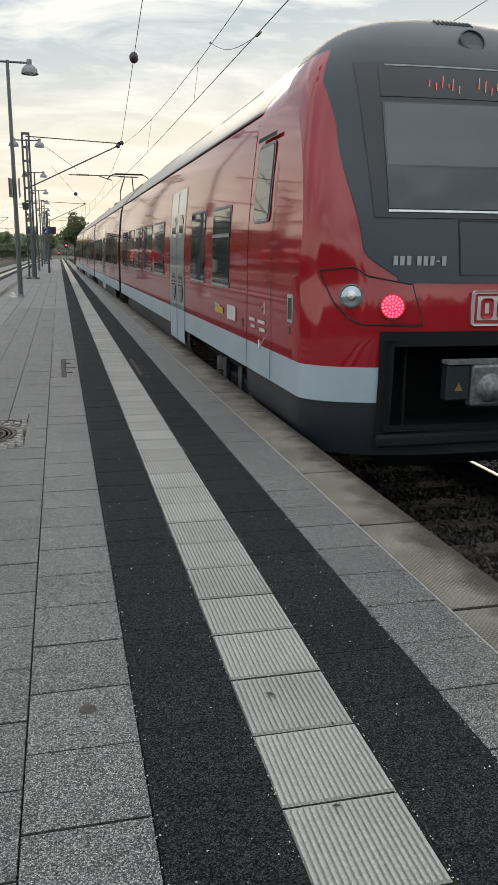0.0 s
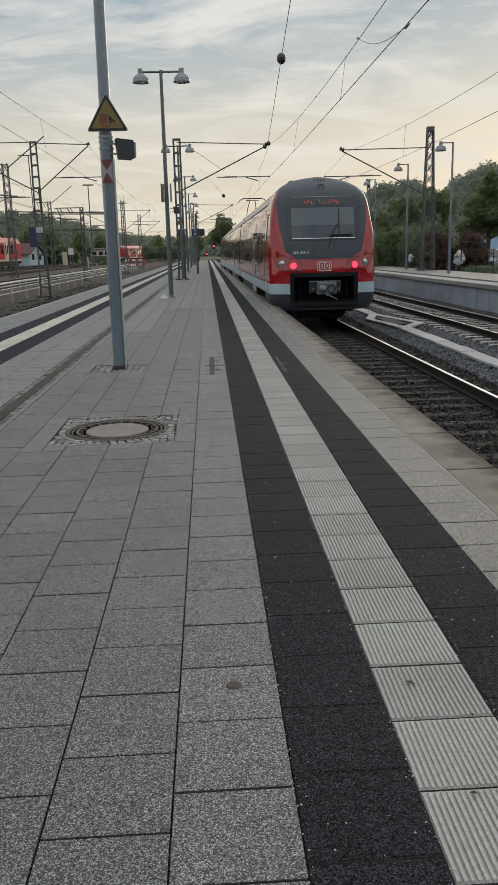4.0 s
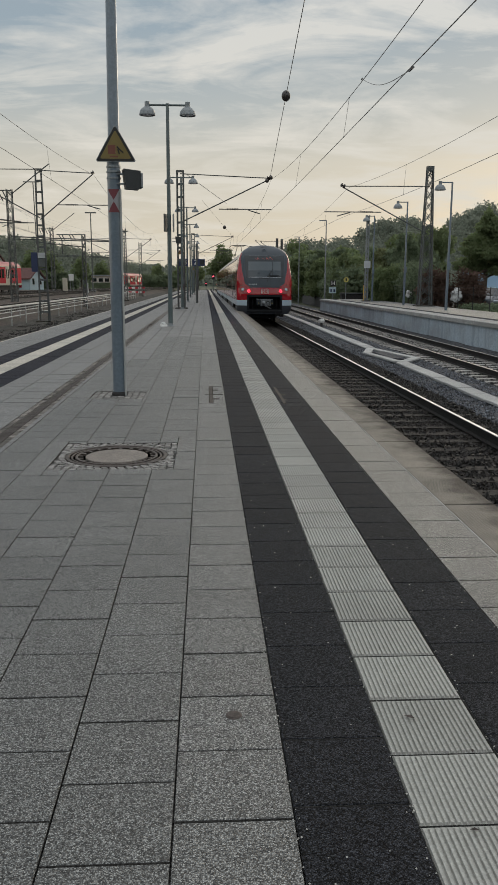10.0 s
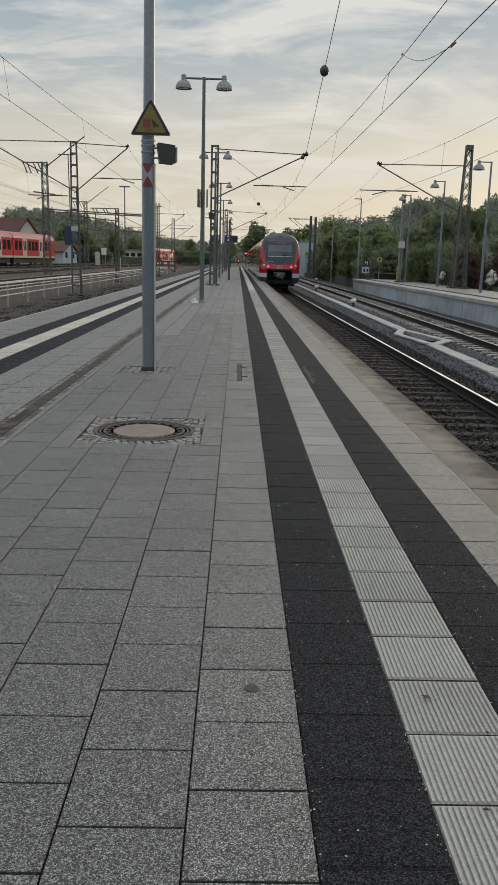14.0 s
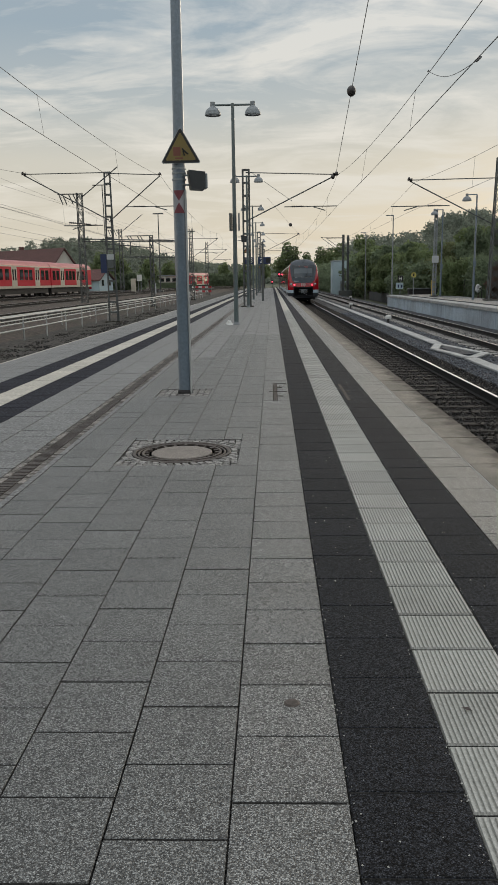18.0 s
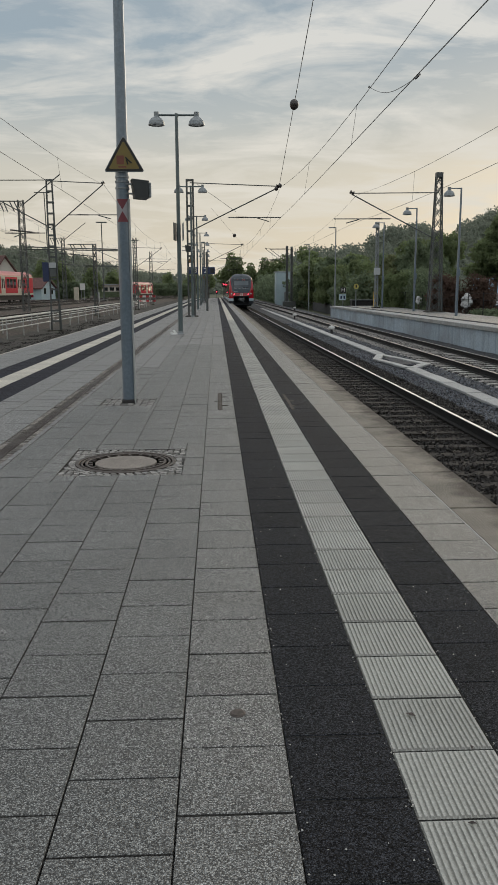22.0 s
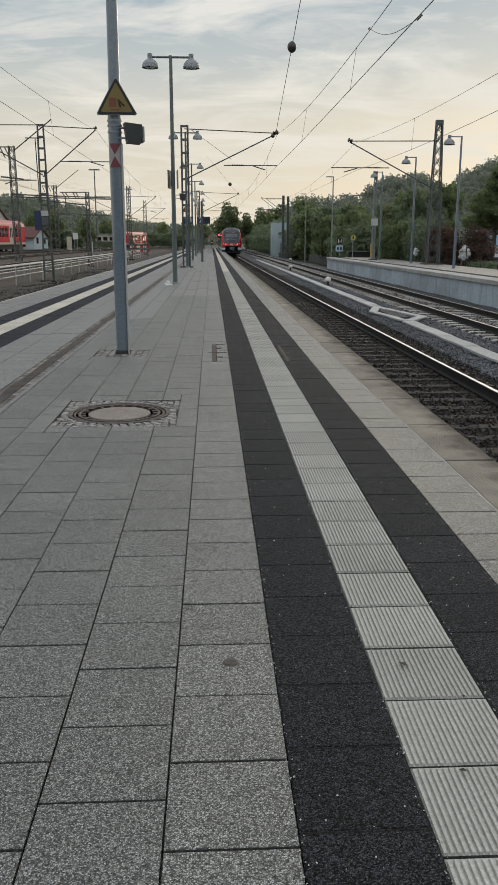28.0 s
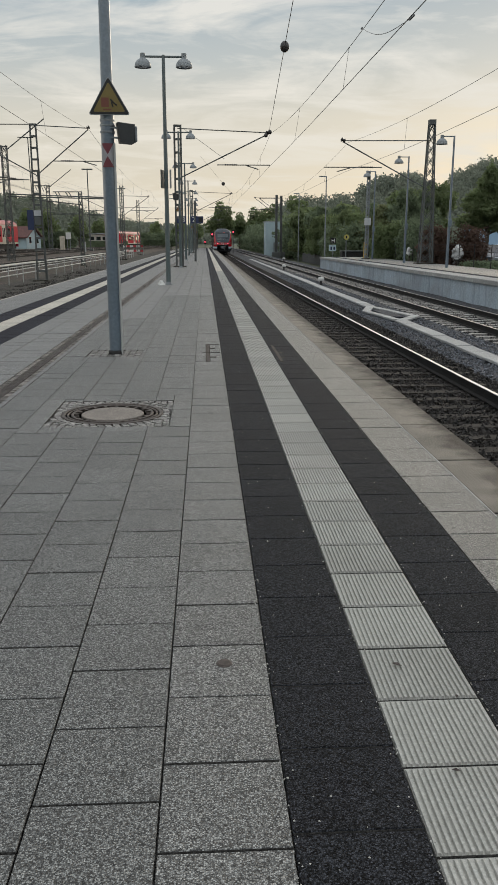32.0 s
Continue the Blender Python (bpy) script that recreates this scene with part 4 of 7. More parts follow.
def nose_shell(name, z0, z1, material, nz, off=0.0, label=""):
    """The tail's shell: sides and face in one sheet, round the front."""
    bm = bmesh.new()
    n = 80

    def at(u, v):
        z = z0 + (z1 - z0) * v
        w = max(.05, side_w(z) - .004)
        # sides, then the face by angle
        a = u * 2 - 1
        s = 1 if a > 0 else -1
        a = abs(a)
        if a > .80:
            k = (a - .80) / .20
            y1 = nose_y(w, z)
            end = max(NOSE_LEN + .01, y1 + .02)
            return (s * (w + off + (max(.05, roof_w(z) - .004) - w) * k ** .7), y1 + (end - y1) * k, z)
        r = math.sin(a / .80 * math.pi / 2) ** .55 if a else 0.0
        x = w * r
        return (s * x * (1 + off / w), nose_y(x, z) - off, z)
    grid_patch(bm, at, n, nz)
    bm.verts.ensure_lookup_table()
    for j in range(nz):
        z = (bm.verts[j * (n + 1)].co.z + bm.verts[(j + 1) * (n + 1)].co.z) / 2
        if 2.02 < z < 3.3:
            for i in (n // 10, n - n // 10):
                q = bm.edges.get((bm.verts[j * (n + 1) + i], bm.verts[(j + 1) * (n + 1) + i]))
                q.smooth = False
    # the coupler bay is open
    hole = [q for q in bm.faces if all(abs(v.co.x) < .93 and .76 < v.co.z < 1.57 and v.co.y < 1.0 for v in q.verts)]
    bmesh.ops.delete(bm, geom=hole, context="FACES")
    if name == "tail_stripe":
        for s in (-1, 1):
            half = bm.copy()
            bmesh.ops.delete(half, geom=[v for v in half.verts if v.co.x * s < 0], context="VERTS")
            part(name, half, material, regional_train, label, smooth=True)
        bm.free()
        return None
    return part(name, bm, material, regional_train, label, smooth=True)


# band by band up the tail
nose_shell("tail_shell", 1.31, 3.82, "red", 44, label="glossy traffic red tail shell")
nose_shell("tail_dome", 3.82, TOP, "mask", 12, label="slate grey roof dome over the cab")
nose_shell("tail_stripe", 1.02, 1.31, "white_paint", 3, label="pale grey stripe at the foot of the tail")
nose_shell("tail_skirt", .56, 1.02, "skirt", 4, off=-.01, label="dark blue-grey skirt")


def mask_half(z):
    """Half width of the grey cab mask."""
    w = side_w(z)
    if z < 2.25:
        return .80 + .29 * smooth01(2.0, 2.25, z) ** .7
    return min(w * .945, 1.09 + .15 * smooth01(2.2, 3.1, z) + .16 * max(0, z - 3.2))


nose_patch("cab_mask", 1.98, 3.84, mask_half, "mask", regional_train, .012, nx=48, nz=40, label="slate grey cab mask")
scr = nose_patch("windscreen_surround", 2.48, 3.68, lambda z: 1.0 + .07 * (z - 2.48), "surround", regional_train, .020, nx=40, nz=24, label="dark windscreen surround")
glass = nose_patch("windscreen", 2.55, 3.37, lambda z: .885 + .01 * (z - 2.6), "screen", regional_train, .028, nx=40, label="dark tinted windscreen")
nose_patch("sun_blind", 2.885, 3.36, lambda z: .875, "blind", glass, .0295, nx=40, nz=8, label="pale sun blind drawn half way down")
nose_patch("blind_edge", 2.876, 2.888, lambda z: .875, "screen", glass, .0305, nx=40, nz=1)
nose_patch("console", 2.555, 2.63, lambda z: (.08 + (z - 2.555) * 2.2, .84 - (z - 2.555) * 1.0), "recess", glass, .0300, nx=24, nz=4, label="dark desk edge behind the windscreen")
nose_patch("destination_glass", 3.41, 3.63, lambda z: .90, "surround", regional_train, .026, nx=40, label="dark glass over the destination display")
nose_patch("sill_trim", 2.525, 2.542, lambda z: .89, "chrome", regional_train, .031, nx=40, nz=1, label="thin bright sill strip")
nose_patch("head_trim", 3.655, 3.668, lambda z: .84, "galv", regional_train, .024, nx=40, nz=1)
nose_patch("hatch", 2.04, 2.46, lambda z: (-.30, .30), "mask", regional_train, .017, label="slate grey coupling hatch")
for x in (-.30, .30):
    nose_patch("hatch_joint", 2.04, 2.46, lambda z: (x - .006, x + .006), "black", regional_train, .0185, nx=1)
nose_patch("hatch_joint", 2.455, 2.467, lambda z: .306, "black", regional_train, .0185, nz=1)


def led_display():
    """Unreadable amber strokes of the destination display."""
    r = random.Random(3)
    bm = bmesh.new()
    x = -.50
    while x < .46:
        if -.22 < x < -.08:
            x += .04; continue
        h = r.choice((.04, .07, .08, .11))
        z = 3.45 + r.choice((0, .02, .04))
        y = nose_y(x, z) - .029
        box(bm, x, x + .007, y - .002, y, z, z + h * .8)
        x += r.choice((.03, .042, .055))
    part("display_strokes", bm, "led", regional_train, "lit amber display strokes", kind="stuff")


led_display()


def tail_lights():
    for s in (-1, 1):
        def panel(z, s=s):
            inner = .62 + .25 * (z - 1.65)
            outer = 1.13 + .24 * smooth01(1.62, 2.1, z)
            return tuple(sorted((s * inner, s * outer)))
        nose_patch("lamp_panel", 1.66, 1.965, panel, "red", regional_train, .010, nx=14, nz=8, label="red lamp panel")
        # dark line round the panel
        bm = bmesh.new()
        loop = [(.616, 1.644), (1.10, 1.655), (1.20, 1.70), (1.31, 1.83), (1.40, 2.07), (1.157, 2.10), (1.05, 2.03), (.70, 1.967)]
        for (xa, za), (xb, zb) in zip(loop, loop[1:] + loop[:1]):
            k = 5
            for i in range(k):
                pa = (xa + (xb - xa) * i / k, za + (zb - za) * i / k)
                pb = (xa + (xb - xa) * (i + 1) / k, za + (zb - za) * (i + 1) / k)
                rod(bm, (s * pa[0], nose_y(pa[0], pa[1]) - .008, pa[1]), (s * pb[0], nose_y(pb[0], pb[1]) - .008, pb[1]), .0055, seg=5)
        part("panel_joint", bm, "black", regional_train)
        for x, z, rad, lit in ((.862, 1.795, .095, True), (1.175, 1.875, .084, False)):
            y = nose_y(x, z)
            nrm = Vector((s * (nose_y(x + .02, z) - nose_y(x - .02, z)) / .04, -1, (nose_y(x, z + .02) - nose_y(x, z - .02)) / .04)).normalized()
            m = Matrix.Translation((s * x, y, z)) @ nrm.to_track_quat("Z", "Y").to_matrix().to_4x4()
            bm = bmesh.new()
            lathe(bm, [(rad * 1.12, 0), (rad * 1.12, .020), (rad, .022), (rad * .96, .012)], 28, m)
            ring = part("lamp_ring", bm, "coupler" if not lit else "redpanel", regional_train)
            bm = bmesh.new()
            lathe(bm, [(0, .020), (rad * .5, .018), (rad * .96, .010)], 24, m)
            part("lamp_glass", bm, mat_tail if lit else "headlens", ring, "lit red tail light" if lit else "clear unlit headlamp", smooth=True)
            bm = bmesh.new()
            if lit:
                for ri, cnt in ((0, 1), (.30, 6), (.58, 12), (.84, 18)):
                    for k in range(cnt):
                        a = 2 * math.pi * k / cnt + ri
                        lathe(bm, [(0, .030), (.0085, .026), (.0105, .018)], 6, m @ Matrix.Translation((ri * rad * math.cos(a), ri * rad * math.sin(a), 0)))
                part("led_dots", bm, "taillight", ring, "lit red light points", kind="stuff")
            else:
                lathe(bm, [(0, .030), (.03, .028), (.04, .020)], 12, m)
                part("lamp_reflector", bm, "chrome", ring)


mat_tail = mat("red_lamp_glass", (0.85, 0.03, 0.08), 0.3, vary=0.0, emit=.35)
tail_lights()


def badge_and_number():
    """A white-framed red badge, and the unit's number as plain pale bars."""
    z = 1.78
    y = nose_y(0, z) - .008
    b = part("badge", boxed(-.20, .20, y - .008, y, 1.64, 1.92, bevel=.02), "signwhite", regional_train, "white-framed red operator badge")
    part("badge_field", boxed(-.175, .175, y - .011, y - .006, 1.665, 1.895, bevel=.012), "signred", b)
    part("badge_panel", boxed(-.155, .155, y - .014, y - .009, 1.685, 1.875), "signwhite", b)
    for x0, x1 in ((-.125, -.02), (.02, .125)):
        part("badge_mark", boxed(x0, x1, y - .0165, y - .012, 1.70, 1.86, bevel=.02), "signred", b)
        part("badge_counter", boxed(x0 + .035, x1 - .035, y - .0185, y - .015, 1.74, 1.82), "signwhite", b)
    bm = bmesh.new()
    x = -.86
    for w in (.036, .036, .036, 0, .036, .036, .036, .028, .036):
        if w:
            y = nose_y(x + w / 2, 2.155) - .022
            box(bm, x, x + w, y - .003, y, 2.115 + (.028 if w == .028 else 0), 2.188 - (.034 if w == .028 else 0))
        x += (w or .012) + .018
    part("unit_number", bm, "doorgrey", regional_train, "pale bars of the unit number", kind="stuff")


badge_and_number()


def coupler_bay():
    bm = bmesh.new()
    # dark recess in the lower tail
    x0 = .96
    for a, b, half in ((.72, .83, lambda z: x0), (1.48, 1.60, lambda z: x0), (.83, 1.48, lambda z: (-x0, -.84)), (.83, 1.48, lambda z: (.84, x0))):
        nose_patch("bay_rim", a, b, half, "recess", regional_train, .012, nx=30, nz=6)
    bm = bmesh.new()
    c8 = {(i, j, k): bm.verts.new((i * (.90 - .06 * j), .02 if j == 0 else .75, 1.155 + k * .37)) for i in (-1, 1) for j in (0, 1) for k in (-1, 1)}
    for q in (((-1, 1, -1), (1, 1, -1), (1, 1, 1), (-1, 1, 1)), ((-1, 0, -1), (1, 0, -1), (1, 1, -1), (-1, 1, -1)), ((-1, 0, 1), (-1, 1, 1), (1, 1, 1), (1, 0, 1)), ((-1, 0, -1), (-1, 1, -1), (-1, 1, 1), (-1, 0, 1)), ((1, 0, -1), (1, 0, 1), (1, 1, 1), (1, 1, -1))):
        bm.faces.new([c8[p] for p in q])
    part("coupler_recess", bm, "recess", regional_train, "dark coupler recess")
    part("coupler_shaft", boxed(-.10, .20, .0, .72, 1.06, 1.26, bevel=.02), "under", regional_train)
    y = nose_y(0, 1.0)
    part("recess_lip", boxed(-.97, .97, y - .035, y + .05, .66, .76, bevel=.02), "recess", regional_train)
    cp = part("coupler_plate", boxed(-.23, .32, y - .16, y - .03, 1.00, 1.34, bevel=.02), "coupler", regional_train, "grey cast automatic coupler head")
    bm = bmesh.new()
    m = Matrix.Translation((-.07, y - .16, 1.15)) @ Matrix.Rotation(radians(90), 4, "X")
    lathe(bm, [(.0, .10), (.06, .09), (.10, .03), (.12, 0)], 22, m)
    part("coupler_cone", bm, "coupler", cp, smooth=True)
    bm = bmesh.new()
    m = Matrix.Translation((.17, y - .16, 1.15)) @ Matrix.Rotation(radians(90), 4, "X")
    lathe(bm, [(.12, 0), (.12, .03), (.09, .03), (.085, -.02), (0, -.03)], 22, m)
    part("coupler_cup", bm, "under", cp)
    part("coupler_top", boxed(-.44, .44, y - .14, y - .02, 1.345, 1.375), "coupler", cp)
    part("hook", boxed(.02, .09, y - .20, y - .15, .96, 1.10, bevel=.01), "coupler", cp)
    bm = bmesh.new()
    rod(bm, (.06, y - .18, 1.0), (.33, y - .24, .86), .018)
    part("lever", bm, "coupler", cp)
    for s in (-1, 1):
        bx = part("contact_box", boxed(-.44 if s < 0 else .325, -.235 if s < 0 else .45, y - .13, y - .02, 1.05, 1.335, bevel=.012), "surround", cp, "dark grey contact box")
        bm = bmesh.new()
        cx = -.335 if s < 0 else .388
        prism(bm, [(cx - .035, 1.13), (cx + .035, 1.13), (cx, 1.195)], y - .135, y - .128)
        part("warning_sign", bm, "yellow", bx, "small yellow warning triangle")
    for x in (-.66, .66):
        bm = bmesh.new()
        rod(bm, (x, y + .20, .80), (x, y + .20, 1.48), .018)
        part("hose", bm, "recess", cp)


coupler_bay()
# plain dark block that fills the underside of the tail
part("rail_guard", boxed(-.72, .72, .60, .85, .30, .60, bevel=.10), "recess", regional_train, "dark underbody below the tail")


def wiper():
    bm = bmesh.new()
    pts = [(.12, 2.24), (.25, 2.66), (.45, 2.98)]
    P = [(x, nose_y(x, z) - .05, z) for x, z in pts]
    for a, b in zip(P, P[1:]):
        rod(bm, a, b, .011)
    part("wiper_arm", bm, "black", regional_train, "black wiper arm")
    bm = bmesh.new()
    rod(bm, (.44, nose_y(.44, 2.58) - .045, 2.58), (.44, nose_y(.44, 3.34) - .045, 3.34), .010)
    rod(bm, (.16, nose_y(.16, 2.64) - .04, 2.64), (.47, nose_y(.47, 2.97) - .045, 2.97), .008)
    part("wiper_blade", bm, "black", regional_train)


wiper()


def dome_details():
    bm = bmesh.new()
    z = 3.92
    y = nose_y(0, z)
    m = Matrix.Translation((0, y - .012, z)) @ Matrix.Rotation(radians(60), 4, "X")
    lathe(bm, [(.11, -.03), (.115, .014), (.10, .02), (.095, .004), (0, .006)], 26, m)
    part("top_lamp", bm, "mask", regional_train, "unlit round top lamp")
    bm = bmesh.new()
    for k in range(9):
        x = -.16 + .04 * k
        za, zb = 4.12, 4.18
        rod(bm, (x, nose_y(x, za) - .004, za), (x + .02, nose_y(x, zb) - .004, zb), .010, seg=5)
    part("roof_slots", bm, "black", regional_train, "dark air slots", kind="stuff")


dome_details()

# the cars behind the tail


def car_shell(name, y0, y1, z0, z1, material, parent, off=0.0, nz=8):
    for s in (-1, 1):
        bm = bmesh.new()
        grid_patch(bm, lambda u, v: (s * (roof_w(z0 + (z1 - z0) * v) + off), y0 + (y1 - y0) * u, z0 + (z1 - z0) * v), 1, nz)
        part(name, bm, material, parent, smooth=True)


def side_plate(bm, s, y0, y1, z0, z1, off, n=6):
    grid_patch(bm, lambda u, v: (s * (roof_w(z0 + (z1 - z0) * v) + off), y0 + (y1 - y0) * u, z0 + (z1 - z0) * v), 1, n)


def round_plate(bm, s, y0, y1, z0, z1, off, r=.06):
    """A flush plate with rounded corners on the side wall."""
    pts = []
    for cy, cz, a0 in ((y1 - r, z1 - r, 0), (y0 + r, z1 - r, 90), (y0 + r, z0 + r, 180), (y1 - r, z0 + r, 270)):
        for d in (0, 30, 60, 90):
            pts.append((cy + r * math.cos(radians(a0 + d)), cz + r * math.sin(radians(a0 + d))))
    wa, wb = roof_w(z0), roof_w(z1)
    bm.faces.new([bm.verts.new((s * (wa + (wb - wa) * (z - z0) / (z1 - z0) + off + .004), y, z)) for y, z in pts])


def window(s, y0, y1, z0, z1, parent, split=0.0, frame="galv"):
    bm = bmesh.new()
    round_plate(bm, s, y0 - .045, y1 + .045, z0 - .035, z1 + .035, .004, .08)
    w = part("window", bm, frame, parent)
    bm = bmesh.new()
    round_plate(bm, s, y0 - .015, y1 + .015, z0 - .008, z1 + .008, .007, .06)
    part("seal", bm, "black", w)
    bm = bmesh.new()
    round_plate(bm, s, y0, y1, z0, z1, .010, .05)
    part("pane", bm, "glass", w)
    if split:
        bm = bmesh.new()
        side_plate(bm, s, y0, y1, split - .02, split + .02, .014, n=1)
        part("window_bar", bm, "galv", w)
    bm = bmesh.new()
    side_plate(bm, s, y0 + .02, y1 - .02, z0 - .018, z0 - .004, .014, n=1)
    part("window_sill", bm, "doorgrey", w)
    return w


def car(y0, y1, first=False):
    c = new("carriage"); c.parent = regional_train
    a = y0 + (0 if first else .35)
    b = y1 - .35
    if first:
        a = NOSE_LEN
    for ya, yb in ((a, a + .05), (a + 3.9, b - 2.3)) if first else ((a + 2.0, b - 2.0),):
        car_shell("side_skirt", ya, yb, .56, 1.02, "skirt", c, nz=2, off=-.03)
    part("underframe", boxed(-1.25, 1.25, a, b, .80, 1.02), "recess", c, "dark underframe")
    for (z0, z1, m_, nz, nm) in ((1.02, 1.31, "white_paint", 2, "side_stripe"), (1.31, 3.56, "red", 12, "side_wall")):
        car_shell(nm, a, b, z0, z1, m_, c, nz=nz)
    bm = bmesh.new()
    zs = [3.56 + (TOP - 3.56) * k / 10 for k in range(11)]
    prof = [(-roof_w(z), z) for z in zs] + [(roof_w(z), z) for z in zs[::-1]]
    for k in range(len(prof) - 1):
        (xa, za), (xb, zb) = prof[k], prof[k + 1]
        v = [bm.verts.new(p) for p in ((xa, a, za), (xb, a, zb), (xb, b, zb), (xa, b, za))]
        bm.faces.new(v)
    part("roof", bm, "roof", c, smooth=True)
    # gutter line
    for s in (-1, 1):
        bm = bmesh.new()
        side_plate(bm, s, a, b, 3.55, 3.585, .012, n=1)
        part("gutter", bm, "black", c)
    for yy in ((b,) if first else (a, b)):
        bm = bmesh.new()
        zz = [.56 + (TOP - .02 - .56) * k / 16 for k in range(17)]
        bm.faces.new([bm.verts.new((-roof_w(z) + .01, yy, z)) for z in zz] + [bm.verts.new((roof_w(z) - .01, yy, z)) for z in zz[::-1]])
        part("end_wall", bm, "under", c)
    part("gangway", boxed(-1.15, 1.15, b, b + .72, .6, 3.6, bevel=.05), "black", c)
    # bogies
    for yb in ((a + 1.6) if first else a + .2, b - .2):
        bg = part("bogie_frame", boxed(-1.15, 1.15, yb - 1.3, yb + 1.3, .35, .62, bevel=.04), "under", c)
        for dy in (-1.0, 1.0):
            for s in (-1, 1):
                bm = bmesh.new()
                m = Matrix.Translation((s * .76, yb + dy, .42)) @ Matrix.Rotation(radians(90), 4, "Y")
                lathe(bm, [(0, -.06), (.40, -.06), (.42, 0), (.42, .06), (.05, .07)], 24, m)
                part("wheel", bm, "under", bg)
                part("axle_box", boxed(s * 1.2 - .12, s * 1.2 + .12, yb + dy - .16, yb + dy + .16, .30, .62, bevel=.03), "under", bg)
                bm = bmesh.new()
                lathe(bm, [(.07, .62), (.11, .63), (.11, .80), (.07, .82)], 12, Matrix.Translation((s * 1.2, yb + dy, 0)))
                part("spring", bm, "coupler", bg)
                part("damper", rods([((s * 1.3, yb + dy * .45, .45), (s * 1.3, yb + dy * .45, .86))], .035), "coupler", bg)
    return c


def double_door(c, y, s):
    bm = bmesh.new()
    side_plate(bm, s, y - .78, y + .78, 1.31, 3.16, .003)
    d = part("door", bm, "doorpaint", c, "pale grey double sliding door")
    bm = bmesh.new()
    side_plate(bm, s, y - .78, y + .78, .80, 1.31, .003)
    part("door_foot", bm, "white_paint", d, "pale grey foot of the door")
    for k in (-1, 1):
        bm = bmesh.new()
        y0, y1 = sorted((y + k * .16, y + k * .60))
        round_plate(bm, s, y0 - .03, y1 + .03, 1.42, 2.78, .006, .16)
        round_plate(bm, s, y0, y1, 1.46, 2.74, .010, .14)
        part("door_pane", bm, "glass", d)
    bm = bmesh.new()
    side_plate(bm, s, y - .015, y + .015, .80, 3.16, .010)
    side_plate(bm, s, y - .80, y - .775, .80, 3.18, .010)
    side_plate(bm, s, y + .775, y + .80, .80, 3.18, .010)
    part("door_seal", bm, "black", d)


c1 = car(0, 19.2, first=True)
c2 = car(19.2, 35.2)
c3 = car(35.2, 51.2)
c4 = car(51.2, 68.4)
for s in (-1, 1):
    # cab side window, then saloon windows and doors, car by car
    window(s, 1.56, 2.10, 2.52, 3.18, c1, frame="galv")
    window(s, 3.23, 4.23, 1.84, 2.70, c1, split=2.40)
    window(s, 4.80, 5.88, 1.84, 2.72, c1)
    double_door(c1, 7.3, s)
    for k in range(5):
        window(s, 8.9 + 1.9 * k, 10.3 + 1.9 * k, 1.84, 2.72, c1)
    for c, base in ((c2, 19.2), (c3, 35.2), (c4, 51.2)):
        double_door(c, base + 8.0, s)
        for k in range(4):
            window(s, base + 1.0 + 1.5 * k, base + 2.2 + 1.5 * k, 1.84, 2.72, c)
        for k in range(4):
            window(s, base + 9.4 + 1.5 * k, base + 10.6 + 1.5 * k, 1.84, 2.72, c)


def side_marks():
    """Recessed panel, stickers, lettering bars and two white angles on the tail's side."""
    for s in (-1, 1):
        bm = bmesh.new(); side_plate(bm, s, 1.45, 2.12, 3.24, 3.28, .03, n=1)
        part("rain_strip", bm, "black", c1)
        bm = bmesh.new(); side_plate(bm, s, .67, .84, 1.62, 1.86, -.002, n=1)
        r = part("grab_recess", bm, "doorgrey", c1, "small pale framed grab recess")
        bm = bmesh.new(); side_plate(bm, s, .70, .81, 1.65, 1.83, .001, n=1)
        part("recess_plate", bm, "iron", r)
        bm = bmesh.new(); side_plate(bm, s, .73, .78, 1.52, 1.58, -.002, n=1)
        part("key_plate", bm, "iron", c1)
        bm = bmesh.new(); round_plate(bm, s, 2.86, 3.32, 1.46, 1.62, .004, .03)
        st = part("sticker", bm, "signwhite", c1, "white sticker with slanting blue bars")
        bm = bmesh.new()
        for k in range(3):
            y = 2.92 + .13 * k
            bm.faces.new([bm.verts.new((s * (HW + .007), y + dy, z)) for dy, z in ((.04, 1.48), (.09, 1.48), (.06, 1.60), (.01, 1.60))])
        part("sticker_bar", bm, "signblue", st, kind="stuff")
        bm = bmesh.new(); round_plate(bm, s, 3.55, 4.05, 1.49, 1.57, .004, .03)
        st = part("sticker", bm, "orange", c1, "worn yellow and blue lettering sticker")
        bm = bmesh.new(); side_plate(bm, s, 3.75, 4.05, 1.53, 1.60, .007, n=1)
        part("sticker_bar", bm, "hut", st)
        for y0, y1, z in ((1.58, 1.86, 1.545), (1.58, 1.80, 1.47), (1.98, 2.22, 1.545), (1.98, 2.14, 1.48)):
            bm = bmesh.new(); side_plate(bm, s, y0, y1, z - .016, z + .016, .004, n=1)
            part("lettering_bar", bm, "signwhite", c1)
        for path in (((1.60, 1.63), (1.60, 1.73), (1.74, 1.66)), ((1.60, 1.40), (1.78, 1.28), (1.82, 1.36))):
            bm = bmesh.new()
            for (ya, za), (yb, zb) in zip(path, path[1:]):
                rod(bm, (s * (HW + .002), ya, za), (s * (HW + .002), yb, zb), .008, seg=4)
            part("angle_mark", bm, "signwhite", c1)
        bm = bmesh.new(); side_plate(bm, s, 1.37, 1.382, .62, 3.0, .004)
        part("panel_joint", bm, "black", c1)
        bm = bmesh.new(); side_plate(bm, s, 2.50, 2.56, 1.42, 1.52, .004, n=1)
        part("lock", bm, "iron", c1)


side_marks()


